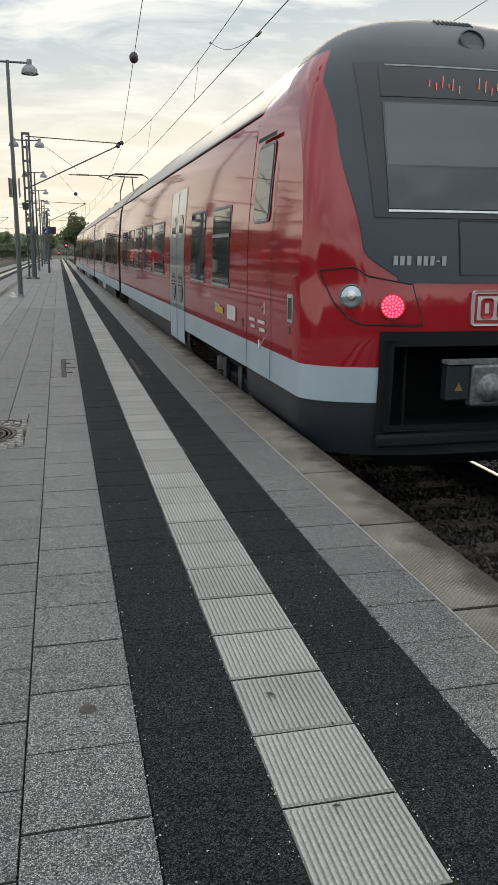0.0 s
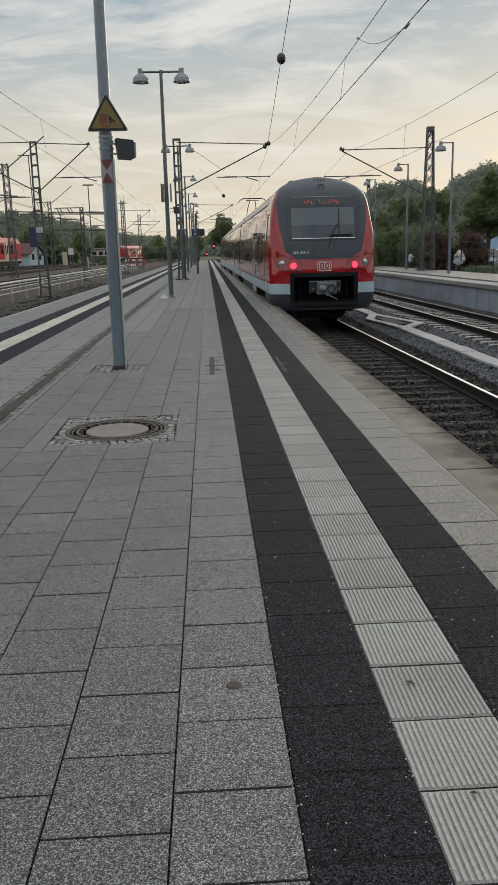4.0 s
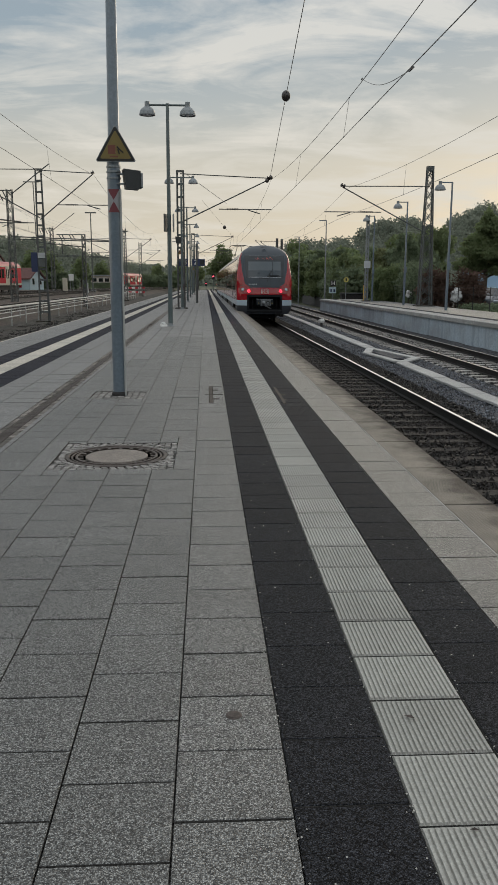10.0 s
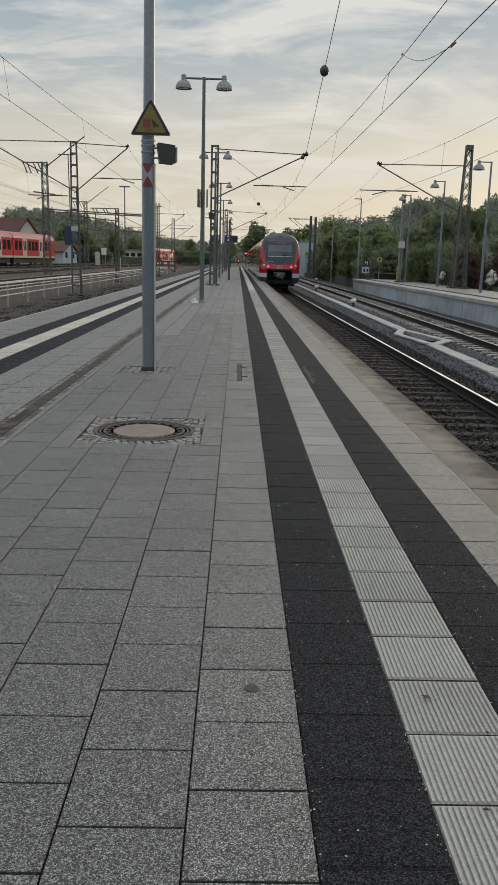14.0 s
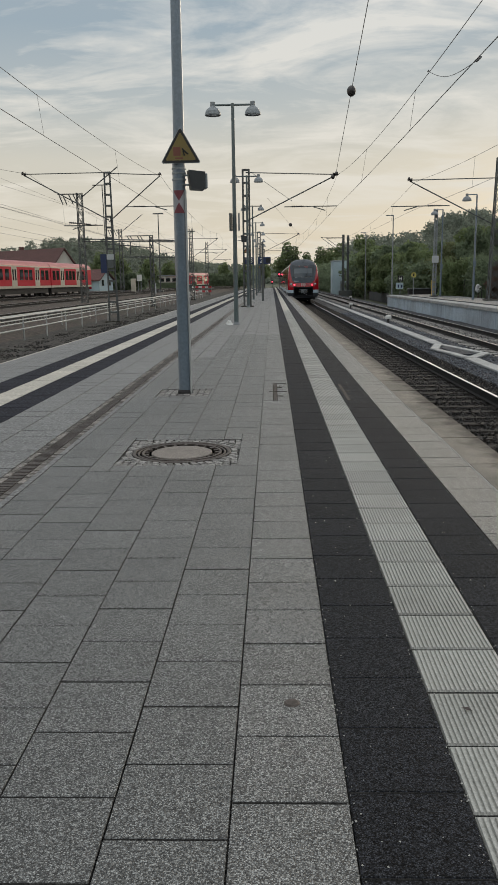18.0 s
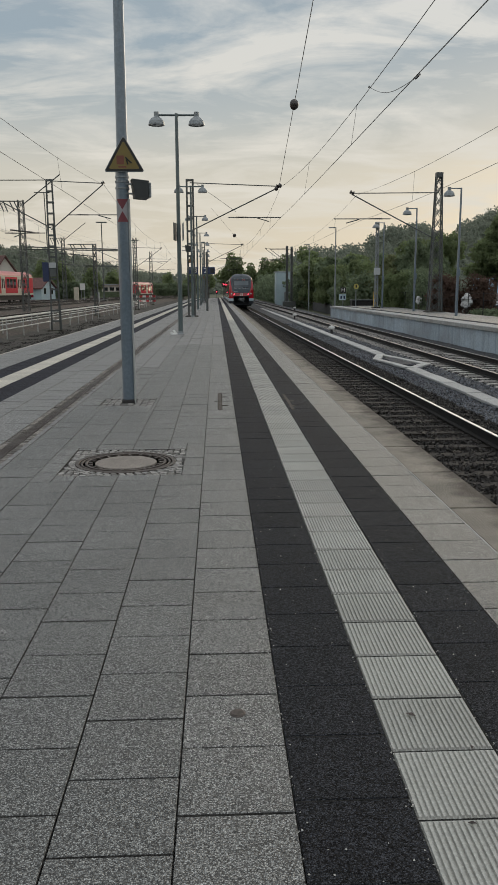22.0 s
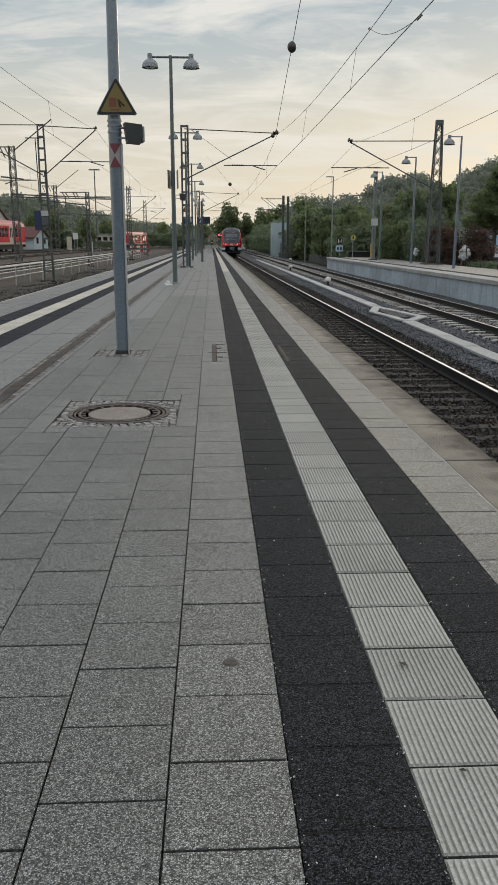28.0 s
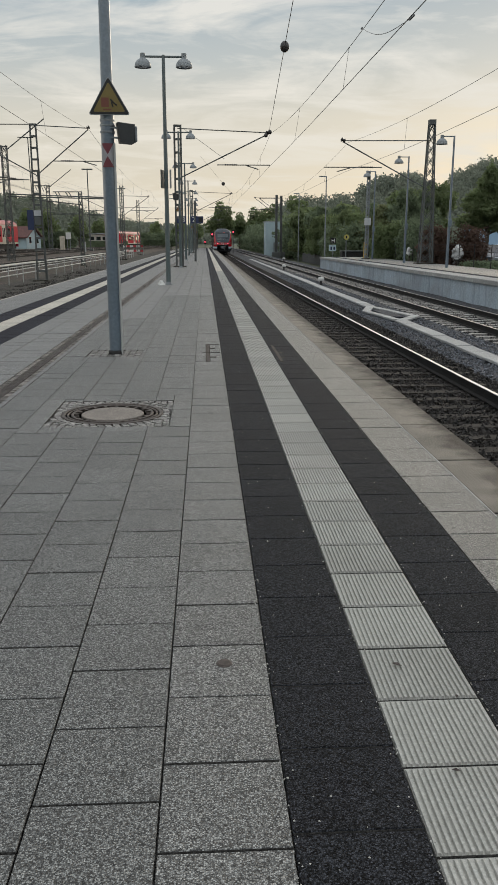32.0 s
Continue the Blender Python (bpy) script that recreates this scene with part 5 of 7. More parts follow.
def roof_gear():
    for base, c in ((5, c1), (20, c2), (36, c3), (52, c4)):
        for k in range(3):
            y = base + 3.6 * k
            part("roof_box", boxed(-.72, .72, y, y + 2.6, TOP - .10, TOP + .03, bevel=.05), "roof", c)
    pg = new("pantograph"); pg.parent = regional_train
    y, zc = 32.2, 5.62
    part("panto_base", boxed(-.6, .6, y - .7, y + .7, TOP + .02, TOP + .12), "under", pg)
    for s in (-1, 1):
        bm = rods([((s * .45, y - .9, TOP + .12), (s * .30, y + .7, TOP + .70)), ((s * .30, y + .7, TOP + .70), (s * .16, y - .2, zc - .08))], .026)
        part("panto_arm", bm, "under", pg)
        bm = rods([((s * .95, y - .2, zc - .22), (s * .78, y - .2, zc - .05)), ((s * .78, y - .2, zc - .05), (s * .62, y - .2, zc))], .022)
        part("panto_horn", bm, "under", pg)
    bm = rods([((-.62, y - .2, zc), (.62, y - .2, zc)), ((-.62, y - .5, zc), (.62, y - .5, zc)), ((-.45, y - .2, zc - .1), (.45, y - .2, zc - .1))], .024)
    part("contact_shoe", bm, "under", pg)


roof_gear()


# ---- on the island platform ----
def bell(parent, x, y, z):
    """A bell-shaped lamp hood that hangs from its arm."""
    bm = bmesh.new()
    m = Matrix.Translation((x, y, z))
    lathe(bm, [(0, .0), (.085, .0), (.085, -.14), (.10, -.16), (.19, -.22), (.25, -.30), (.275, -.40), (.275, -.43), (.25, -.43), (.22, -.36), (0, -.34)], 20, m)
    hood = part("lamp_hood", bm, "lampmetal", parent, "grey bell-shaped lamp hood", smooth=False)
    bm = bmesh.new()
    lathe(bm, [(0, -.435), (.12, -.43), (.23, -.41)], 16, m)
    part("lamp_glass", bm, "headlens", hood)


def double_lamp(at, h=7.45):
    ob = thing("platform_lamp", at, "grey platform lamp post with two bell-shaped hoods", "street lamp", "lamps on the island platform")
    bm = bmesh.new()
    rod(bm, (0, 0, 0), (0, 0, 2.4), .085, .08, seg=14)
    rod(bm, (0, 0, 2.4), (0, 0, h), .075, .055, seg=14)
    part("pole", bm, "lamppost", ob)
    bm = bmesh.new()
    lathe(bm, [(.16, 0), (.16, .02), (.10, .03), (.09, .10)], 16)
    part("foot", bm, "galv", ob)
    bm = bmesh.new()
    rod(bm, (-.68, 0, h - .05), (.68, 0, h - .05), .035, seg=10)
    part("arm", bm, "lamppost", ob)
    for s in (-1, 1):
        bell(ob, s * .68, 0, h + .05)
    return ob


LAMP_Y = (10.96, 28.7, 47.5, 66.0, 84.6, 101.7, 119.0, 134.6)
lamps = []
for k, y in enumerate(LAMP_Y[1:]):
    lamps.append(double_lamp((-1.50 - .006 * (y - 28), y, 0)) if k == 0 else copy_thing(lamps[0], pose(-1.50 - .006 * (y - 28), y, 0)))


def loudspeaker(ob, x, y, z, s=1.0, turn=14):
    b = new("loudspeaker"); b.parent = ob
    b.matrix_basis = pose(x, y, z, 0, 0, turn)
    bm = bmesh.new()
    prism(bm, [(-.10 * s, .12 * s), (.12 * s, .10 * s), (.10 * s, -.13 * s), (-.07 * s, -.12 * s)], -.09 * s, .09 * s)
    part("speaker_box", bm, "speaker", b, "dark grey loudspeaker box")
    part("speaker_cap", boxed(.115 * s, .15 * s, -.08 * s, .08 * s, -.11 * s, .08 * s, bevel=.01), "galv", b)
    bm = rods([((-.22 * s, 0, .06), (-.08 * s, 0, .06)), ((-.22 * s, 0, -.06), (-.08 * s, 0, -.06))], .012)
    part("bracket", bm, "galv", b)


def warning_triangle(ob, z, r=.235, y=-.125, dx=0.0):
    """A yellow triangle with a dark rim and a plain pictogram."""
    def tri_prism(rad, y0, y1, material, name, parent, label=""):
        bm = bmesh.new()
        c = .045
        pts = []
        V = [(dx + rad * math.cos(radians(a)), rad * math.sin(radians(a))) for a in (90, 210, 330)]
        for i in range(3):
            p, q = V[i], V[(i + 1) % 3]
            pts.append((p[0] + (q[0] - p[0]) * c, p[1] + (q[1] - p[1]) * c))
            pts.append((q[0] + (p[0] - q[0]) * c, q[1] + (p[1] - q[1]) * c))
        prism(bm, [(a, b + z) for a, b in pts], y0, y1)
        return part(name, bm, material, parent, label)
    s = tri_prism(r * 1.12, y, y + .012, "galv", "warning_sign", ob, "yellow warning triangle with dark rim")
    tri_prism(r * 1.07, y - .003, y, "signblack", "sign_rim", s)
    tri_prism(r * .86, y - .0045, y - .001, "yellow", "sign_face", s)
    part("pictogram", boxed(dx - .095, dx, y - .006, y - .003, z - .06, z + .05), "signbrown", s, "faded pictogram block")
    bm = rods([((dx + .02, y - .005, z + .03), (dx + .07, y - .005, z - .02)), ((dx + .07, y - .005, z - .02), (dx + .10, y - .005, z - .04)), ((dx + .03, y - .005, z - .0), (dx + .05, y - .005, z - .06))], .009)
    part("pictogram_figure", bm, "signblack", s, "small dark pictogram strokes")
    part("sign_text_bar", boxed(dx - .075, dx + .03, y - .006, y - .003, z - .10, z - .08), "signbrown", s)


def near_pole():
    """The thick near post with a triangle, a loudspeaker and a red and white mark."""
    ob = thing("platform_lamp", (-1.435, 10.96, 0), "thick grey lamp post with warning triangle and loudspeaker", "street lamp", "lamps on the island platform")
    bm = bmesh.new()
    rod(bm, (0, 0, 0), (0, 0, 3.3), .088, .086, seg=24)
    part("pole", bm, "pole", ob)
    bm = bmesh.new()
    rod(bm, (.01, 0, 3.2), (.04, 0, 7.4), .074, .055, seg=24)
    part("upper_pole", bm, "pole", ob)
    bm = bmesh.new()
    lathe(bm, [(.108, 0), (.106, .03), (.094, .045), (.089, .05)], 22)
    part("foot", bm, "under", ob)
    bm = bmesh.new()
    rod(bm, (-.64, 0, 7.36), (.72, 0, 7.36), .035, seg=10)
    part("arm", bm, "lamppost", ob)
    for s in (-.64, .72):
        bell(ob, s, 0, 7.45)
    warning_triangle(ob, 3.185, r=.272, y=-.12, dx=.045)
    for z in (2.92, 2.84, 2.98):
        bm = bmesh.new()
        lathe(bm, [(.087, z - .012), (.094, z - .010), (.094, z + .010), (.087, z + .012)], 20)
        part("band_clamp", bm, "galv", ob)
    loudspeaker(ob, .22, -.02, 2.83)
    # pipe coloured pale to stand in for the highlight down the post's right edge
    bm = bmesh.new()
    rod(bm, (.088, -.062, 0), (.088, -.062, 2.7), .014, seg=6)
    part("cable_pipe", bm, "srail", ob)
    # mark of two red triangles on white, bent round the pole
    film = bmesh.new()
    R = .0895
    grid_patch(film, lambda u, v: (R * math.sin(radians(-60 + 120 * u)), -R * math.cos(radians(-60 + 120 * u)), 2.41 + .29 * v), 16, 1)
    fl = part("mark_film", film, "dull_white", ob, "white film mark with two red triangles")
    for z0, z1 in ((2.70, 2.565), (2.41, 2.545)):
        bm = bmesh.new()

        def at(u, v):
            wdt = 52 * (1 - v)
            a = radians(-wdt + 2 * wdt * u)
            return ((R + .0015) * math.sin(a), -(R + .0015) * math.cos(a), z0 + (z1 - z0) * v)
        grid_patch(bm, at, 12, 5)
        part("red_triangle", bm, "dull_red", fl)


near_pole()


def lamp_extras():
    """Two small boards and a loudspeaker on the next lamp post; a paper bag at its foot."""
    ob = lamps[0]
    for x in (-.13, .15):
        b = new("board"); b.parent = ob
        b.matrix_basis = pose(x, -.02, 3.55, 0, 0, 78 if x < 0 else 98)
        part("board_plate", boxed(-.19, .19, -.012, .012, -.30, .30, bevel=.006), "galv" if x > 0 else "mast", b, "small grey notice board")
    loudspeaker(ob, .30, 0, 2.98, .95, 5)
    bag = thing("paper_bag", (-1.74, 28.5, 0), "crumpled white paper bag on the paving", "litter")
    bm = bmesh.new()
    r = random.Random(5)
    lathe(bm, [(.13, 0), (.11, .05), (.06, .10), (.04, .15), (.0, .16)], 9)
    for v in bm.verts:
        v.co += Vector((r.uniform(-.04, .04), r.uniform(-.04, .04), 0))
    part("bag", bm, "signwhite", bag)


lamp_extras()


def platform_boards():
    """Dark blue platform number boards across the platform."""
    ob = thing("platform_sign", (-1.3, 62.0, 0), "dark blue hanging boards with white platform numbers", "sign")
    for x, h in ((-.75, 3.4), (.38, 4.4)):
        part("post", rods([((x, 0, 0), (x, 0, h))], .09, seg=10), "mast", ob)
    for x0, x1, txt, tx in ((-1.0, -.30, "3", -.48), (.05, 1.0, "2", .28)):
        b = part("board", boxed(x0, x1, -.06, .06, 2.78, 3.30, bevel=.01), "signblue", ob, "dark blue number board")
        text_part("number", txt, .52, pose(tx, -.063, 3.04, 90, 0, 0), "signwhite", b)
        part("clock_field", boxed(x1 - .36, x1 - .06, -.064, -.06, 2.88, 3.21), "signblack", b)


platform_boards()


def lattice_mast(name, at, h, w0, w1, label, group="", bays=12, material="mast", flat=False, deep=None):
    """A mast of two channels with rungs, or of four angles with crossed bars."""
    ob = thing(name, at, label, "mast", group or "overhead line masts")
    d0 = w0 if deep is None else deep
    corners = [(-1, -1), (1, -1), (1, 1), (-1, 1)] if not flat else [(-1, 0), (1, 0)]

    def at_z(c, t):
        w = (w0 + (w1 - w0) * t) / 2
        d = (d0 + (d0 * w1 / w0 - d0) * t) / 2
        return (c[0] * w, c[1] * d, h * t)
    for c in corners:
        bm = bmesh.new()
        rod(bm, at_z(c, 0), at_z(c, 1), .045 if not flat else .055, seg=4)
        part("upright", bm, material, ob)
    sides = [(0, 1), (1, 2), (2, 3), (3, 0)] if not flat else [(0, 1)]
    for a, b in sides:
        for k in range(bays):
            bm = bmesh.new()
            ta, tb = k / bays, (k + 1) / bays
            if flat:
                (xa, _, z), (xb, _, _) = at_z(corners[a], tb), at_z(corners[b], tb)
                box(bm, xa, xb, -.05, .05, z - .12, z)
            else:
                rod(bm, at_z(corners[a], ta), at_z(corners[b], tb), .022, seg=4)
                rod(bm, at_z(corners[b], ta), at_z(corners[a], tb), .022, seg=4)
            part("brace", bm, material, ob)
    part("mast_foot", boxed(-w0 / 2 - .2, w0 / 2 + .2, -d0 / 2 - .2, d0 / 2 + .2, -.5, .06, bevel=.03), "dark_earth", ob)
    return ob


def insulator(ob, a, b, n=7, r=.07):
    """A ribbed insulator between two points."""
    a, b = Vector(a), Vector(b)
    d = b - a
    m = Matrix.Translation(a) @ d.to_track_quat("Z", "Y").to_matrix().to_4x4()
    bm = bmesh.new()
    prof = []
    L = d.length
    for k in range(n):
        z = L * k / n
        prof += [(r * .45, z), (r, z + L / n * .35), (r * .45, z + L / n * .7)]
    lathe(bm, prof, 8, m)
    part("insulator", bm, "insul", ob)


def cantilever(ob, x_tip, z_top, z_tip, z_low, x_arm0, x_arm1, z_arm, y=0.0):
    """Top tube, slanting tube, steady arm and insulators out to one side."""
    c = new("cantilever"); c.parent = ob
    part("top_tube", rods([((0, y, z_top), (x_tip, y, z_tip))], .028), "mast", c)
    part("slant_tube", rods([((0, y, z_low), (x_tip, y, z_tip - .05))], .035), "mast", c)
    part("steady_arm", rods([((x_arm0, y, z_arm), (x_arm1, y, z_arm)), ((x_arm0 + (x_arm1 - x_arm0) * .55, y, z_arm - .03), (x_arm0 + (x_arm1 - x_arm0) * .78, y, z_arm - .24))], .028), "mast", c)
    insulator(c, (x_tip * .97, y, z_tip - .02), (x_tip * 1.03, y, z_tip + .10), n=2, r=.14)
    insulator(c, (x_arm0 + (x_arm1 - x_arm0) * .15, y, z_arm + .01), (x_arm0 + (x_arm1 - x_arm0) * .38, y, z_arm + .01), r=.06)
    return c


# masts in the island platform carry the wires of the near track
MX = -1.70
m1 = lattice_mast("overhead_mast", (MX, 48.6, 0), 7.95, .38, .36, "narrow ladder-shaped overhead line mast in the platform", bays=11, flat=True)
cantilever(m1, 5.25, 7.75, 7.55, 5.0, 2.25, 5.35, 5.78)
warning_triangle(m1, 3.3, y=-.12)
part("wire_stay", rods([((2.7, 0, 6.1), (.4, 0, 7.7))], .012), "wire", m1)
for y in (108.6, 168.6):
    copy_thing(m1, pose(MX - .2, y, 0))


# ---- overhead wires ----
def span(name, pts_fn, y0, y1, r, n=24, label="", parent=None):
    """A wire along the line; pts_fn(y) gives (x, z)."""
    bm = bmesh.new()
    P = []
    for k in range(n + 1):
        y = y0 + (y1 - y0) * k / n
        x, z = pts_fn(y)
        P.append(Vector((x, y, z)))
    q = 8
    ring = []
    for p in P:
        ring.append([bm.verts.new(p + Vector((r * math.cos(a), 0, r * math.sin(a)))) for a in [2 * math.pi * k / q for k in range(q)]])
    for a, b in zip(ring, ring[1:]):
        for k in range(q):
            bm.faces.new((a[k], a[(k + 1) % q], b[(k + 1) % q], b[k]))
    return part(name, bm, "wire", parent, label, smooth=True)


def overhead_line(x, masts, z_mess, droop, con, drops, y_from, y_to, r=.0085, stagger=.2, label="contact and carrying wire with droppers over a track"):
    """Wires from mast to mast; droop is the sag of a 60 m span, con(y) the contact wire's height, drops the droppers as (top, foot)."""
    ob = thing("overhead_line", (0, 0, 0), label, "overhead wire", "overhead lines")
    spans = list(zip(masts, masts[1:]))

    def side(y):
        return x + stagger * math.cos(math.pi * (y - masts[1]) / 60)

    def mess(y):
        for a, b in spans:
            if y <= b or b == masts[-1]:
                t = (y - a) / (b - a)
                return (side(y), z_mess - droop * ((b - a) / 60) ** 2 * 4 * t * (1 - t))

    def low(y):
        return (side(y), con(y))
    span("carrying_wire", mess, y_from, y_to, r, int((y_to - y_from) / 2), parent=ob)
    span("contact_wire", low, y_from, y_to, r * 1.15, int((y_to - y_from) / 4), parent=ob)
    for ya, yb in drops:
        a, b = mess(ya), low(yb)
        d = part("dropper", rods([((a[0], ya, a[1]), (b[0], yb, b[1]))], .0042 + .00003 * ya, seg=4), "wire", ob)
        part("clamp", rods([((a[0], ya - .05, a[1]), (a[0], ya + .05, a[1])), ((b[0], yb - .05, b[1]), (b[0], yb + .05, b[1]))], .014, seg=5), "wire", d)
    return ob


def even_drops(first, step, last, lean):
    return [(first + step * k, first + step * k + lean) for k in range(int((last - first) / step) + 1)]


ln1 = overhead_line(3.45, (-20.6, 48.6, 108.6, 168.6, 228.6), 7.52, 1.03, lambda y: min(5.78, 5.19 + .0145 * max(0, y - 9)),
                    [(10.2, 10.0), (21.7, 22.5), (33.3, 35.2)] + even_drops(56.5, 11.6, 150, 1.5), -11, 229, r=.0078)
ln2 = overhead_line(7.85, (-6.5, 47.8, 107.8, 167.8, 227.8), 6.98, 1.08, lambda y: 5.09 + .36 * min(1.0, max(0.0, (y - 28) / 20)) ** 1.5,
                    [(11.5, 11.4), (22.5, 22.8), (33.8, 34.1)] + even_drops(56, 11.4, 150, .8), -6, 228, r=.0074)


def jumper():
    """A slack jumper between the two wires, clamped at both ends."""
    bm = bmesh.new()
    P = []
    for k in range(15):
        t = k / 14
        P.append(Vector((3.46, 19.9 - 4.7 * t, 6.24 - .95 * t - .22 * math.sin(math.pi * t) * (1 - .3 * t))))
    rings = [[bm.verts.new(p + Vector((.007 * math.cos(a), 0, .007 * math.sin(a)))) for a in (0, 1.257, 2.513, 3.770, 5.027)] for p in P]
    for a, b in zip(rings, rings[1:]):
        for k in range(5):
            bm.faces.new((a[k], a[(k + 1) % 5], b[(k + 1) % 5], b[k]))
    part("jumper_cable", bm, "wire", ln1, "slack jumper cable")
    part("clamp", rods([((3.46, 15.0, 5.285), (3.46, 15.3, 5.29))], .019), "wire", ln1)
    part("clamp", rods([((3.46, 19.86, 6.24), (3.46, 19.96, 6.24))], .019), "wire", ln1)


jumper()


def feeder():
    """A stay wire with a dark round weight, and smaller ones further on."""
    ob = thing("stay_wire", (0, 0, 0), "stay wire with a dark round insulator over the track", "overhead wire", "stay wires")
    a, b = Vector((3.55, 48.6, 7.5)), Vector((2.54, 25, 8.92))
    e = a + (b - a) * 2.2
    part("wire", rods([(a, e)], .013, seg=5), "wire", ob)
    bm = bmesh.new()
    bmesh.ops.create_uvsphere(bm, u_segments=16, v_segments=10, radius=.17, matrix=Matrix.Translation(a + (b - a) * .70) @ Matrix.Diagonal((1, 1, 1.18, 1)))
    part("ball", bm, "insul", ob, "dark ball insulator", smooth=True)
    for q in ((3.60, 48.5, 7.58), (3.38, 48.5, 7.40)):
        bm = bmesh.new()
        bmesh.ops.create_uvsphere(bm, u_segments=12, v_segments=8, radius=.12, matrix=Matrix.Translation(q))
        part("ball", bm, "insul", ob, smooth=True)
    ob2 = thing("stay_wire", (0, 0, 0), "stay wire with a dark round insulator over the track", "overhead wire", "stay wires")
    bm = bmesh.new()
    bmesh.ops.create_uvsphere(bm, u_segments=12, v_segments=8, radius=.22, matrix=Matrix.Translation((2.09, 100, 8.18)))
    part("ball", bm, "insul", ob2, "dark ball insulator", smooth=True)
    part("wire", rods([((3.4, 108.6, 7.5), (2.09, 100, 8.18)), ((2.09, 100, 8.18), (-.6, 82, 9.6))], .012, seg=4), "wire", ob2)


feeder()


# ---- between the tracks ----
def cable_duct():
    ob = thing("cable_duct", (0, 0, -.845), "pale concrete cable duct with a loop round a shaft", "cable duct")

    def strip(pts, w=.40):
        for (xa, ya), (xb, yb) in zip(pts, pts[1:]):
            L = math.hypot(xb - xa, yb - ya)
            n = max(1, round(L / 1.0))
            ang = math.degrees(math.atan2(yb - ya, xb - xa))
            for k in range(n):
                t = (k + .5) / n
                o = part("lid", boxed(-L / n / 2 + .006, L / n / 2 - .006, -w / 2, w / 2, -.06, .0, bevel=.01), "duct", ob)
                o.matrix_basis = pose(xa + (xb - xa) * t, ya + (yb - ya) * t, rnd.uniform(-.008, .008), 0, 0, ang + rnd.uniform(-.5, .5))
    strip([(5.72, 6), (5.78, 24.2)])
    strip([(5.78, 24.3), (6.62, 25.7)], .30)
    strip([(6.62, 25.7), (5.95, 29.6)], .24)
    strip([(5.70, 24.5), (5.36, 27.6)], .24)
    strip([(5.36, 27.6), (5.90, 29.6)], .28)
    strip([(5.92, 29.8), (5.95, 110)])
    # flat block in ballast colour for the dark ballast inside the loop
    part("shaft_lid", boxed(5.72, 6.2, 25.6, 28.2, -.07, -.02, bevel=.02), "ballast_grey_bed", ob)


cable_duct()


def dwarf_signal(x, y):
    ob = thing("track_marker", (x, y, -.9), "small white-capped marker post in the ballast", "marker post", "marker posts")
    part("post", boxed(-.06, .06, -.05, .05, 0, .30, bevel=.01), "under", ob)
    bm = bmesh.new()
    lathe(bm, [(.15, .28), (.18, .36), (.15, .46), (0, .50)], 10)
    part("cap", bm, "signwhite", ob)


for p in ((6.18, 44.4), (6.45, 68.5), (9.3, 98.0)):
    dwarf_signal(*p)

# ---- the far platform ----
RZ, RX0, RX1, RY1 = .20, 9.62, 13.6, 69.0


def far_platform():
    ob = thing("far_platform", (0, 0, 0), "outer platform with a weathered concrete wall", "platform", kind="structure")
    part("platform_core", boxed(RX0 + .10, RX1, -10, RY1, -1.2, RZ - .16), "earth", ob)
    y = -10.0
    while y < RY1:
        part("wall_panel", boxed(RX0, RX0 + .12, y + .008, y + 2.992 if y + 3 < RY1 else RY1, -1.1, RZ - .17, bevel=.01), "concrete", ob)
        part("coping", boxed(RX0 - .08, RX0 + .75, y + .006, min(y + 2.994, RY1), RZ - .165, RZ, bevel=.012), "coping", ob)
        y += 3.0
    part("end_wall", boxed(RX0 + .02, RX1, RY1, RY1 + .15, -1.1, RZ - .02), "concrete", ob)
    y = -10.0
    bm = bmesh.new()
    while y < RY1 - .2:
        for x0, x1 in ((RX0 + .76, RX0 + 1.15), (RX0 + 1.16, RX0 + 1.55), (RX0 + 1.56, RX0 + 2.4), (RX0 + 2.41, RX0 + 3.3), (RX0 + 3.31, RX1)):
            box(bm, x0, x1 - .006, y, min(y + .792, RY1), RZ - .17, RZ - .004)
        y += .8
    part("paving", bm, "slab_far", ob, kind="stuff")
    part("strip", boxed(RX0 + .76, RX0 + 1.15, -10, RY1 - .1, RZ - .003, RZ + .004), "dark_far", ob, "dark strip along the edge")


far_platform()


def single_lamp(at, h, label="slim grey lamp post with one bell-shaped hood"):
    ob = thing("platform_lamp", at, label, "street lamp", "lamps on the far platform")
    bm = bmesh.new()
    rod(bm, (0, 0, 0), (0, 0, 2.2), .075, .07, seg=12)
    rod(bm, (0, 0, 2.2), (0, 0, h), .065, .045, seg=12)
    part("pole", bm, "pole", ob)
    part("arm", rods([((0, 0, h - .03), (-.62, 0, h - .03))], .028), "pole", ob)
    bell(ob, -.60, 0, h + .03)
    part("service_box", boxed(-.09, .09, -.12, -.06, 2.0, 2.35, bevel=.01), "pole", ob)
    return ob


l1 = single_lamp((11.93, 40.3, RZ), 6.25)
copy_thing(l1, pose(12.15, 50, RZ))
copy_thing(l1, pose(12.30, 60.4, RZ))
copy_thing(l1, pose(11.48, 24.5, RZ))


def thin_lamp(at, h):
    ob = thing("track_lamp", at, "thin tall lamp mast with a flat hooked head", "street lamp", "thin lamp masts")
    bm = bmesh.new()
    rod(bm, (0, 0, 0), (0, 0, h), .07, .045, seg=10)
    part("pole", bm, "galv", ob)
    part("head", boxed(-.62, .02, -.09, .09, h - .02, h + .06, bevel=.02), "lampmetal", ob)
    return ob


t1 = thin_lamp((10.15, 70.2, -.9), 7.7)
copy_thing(t1, pose(10.7, 95, -.9))
copy_thing(t1, pose(11.3, 125, -.9))

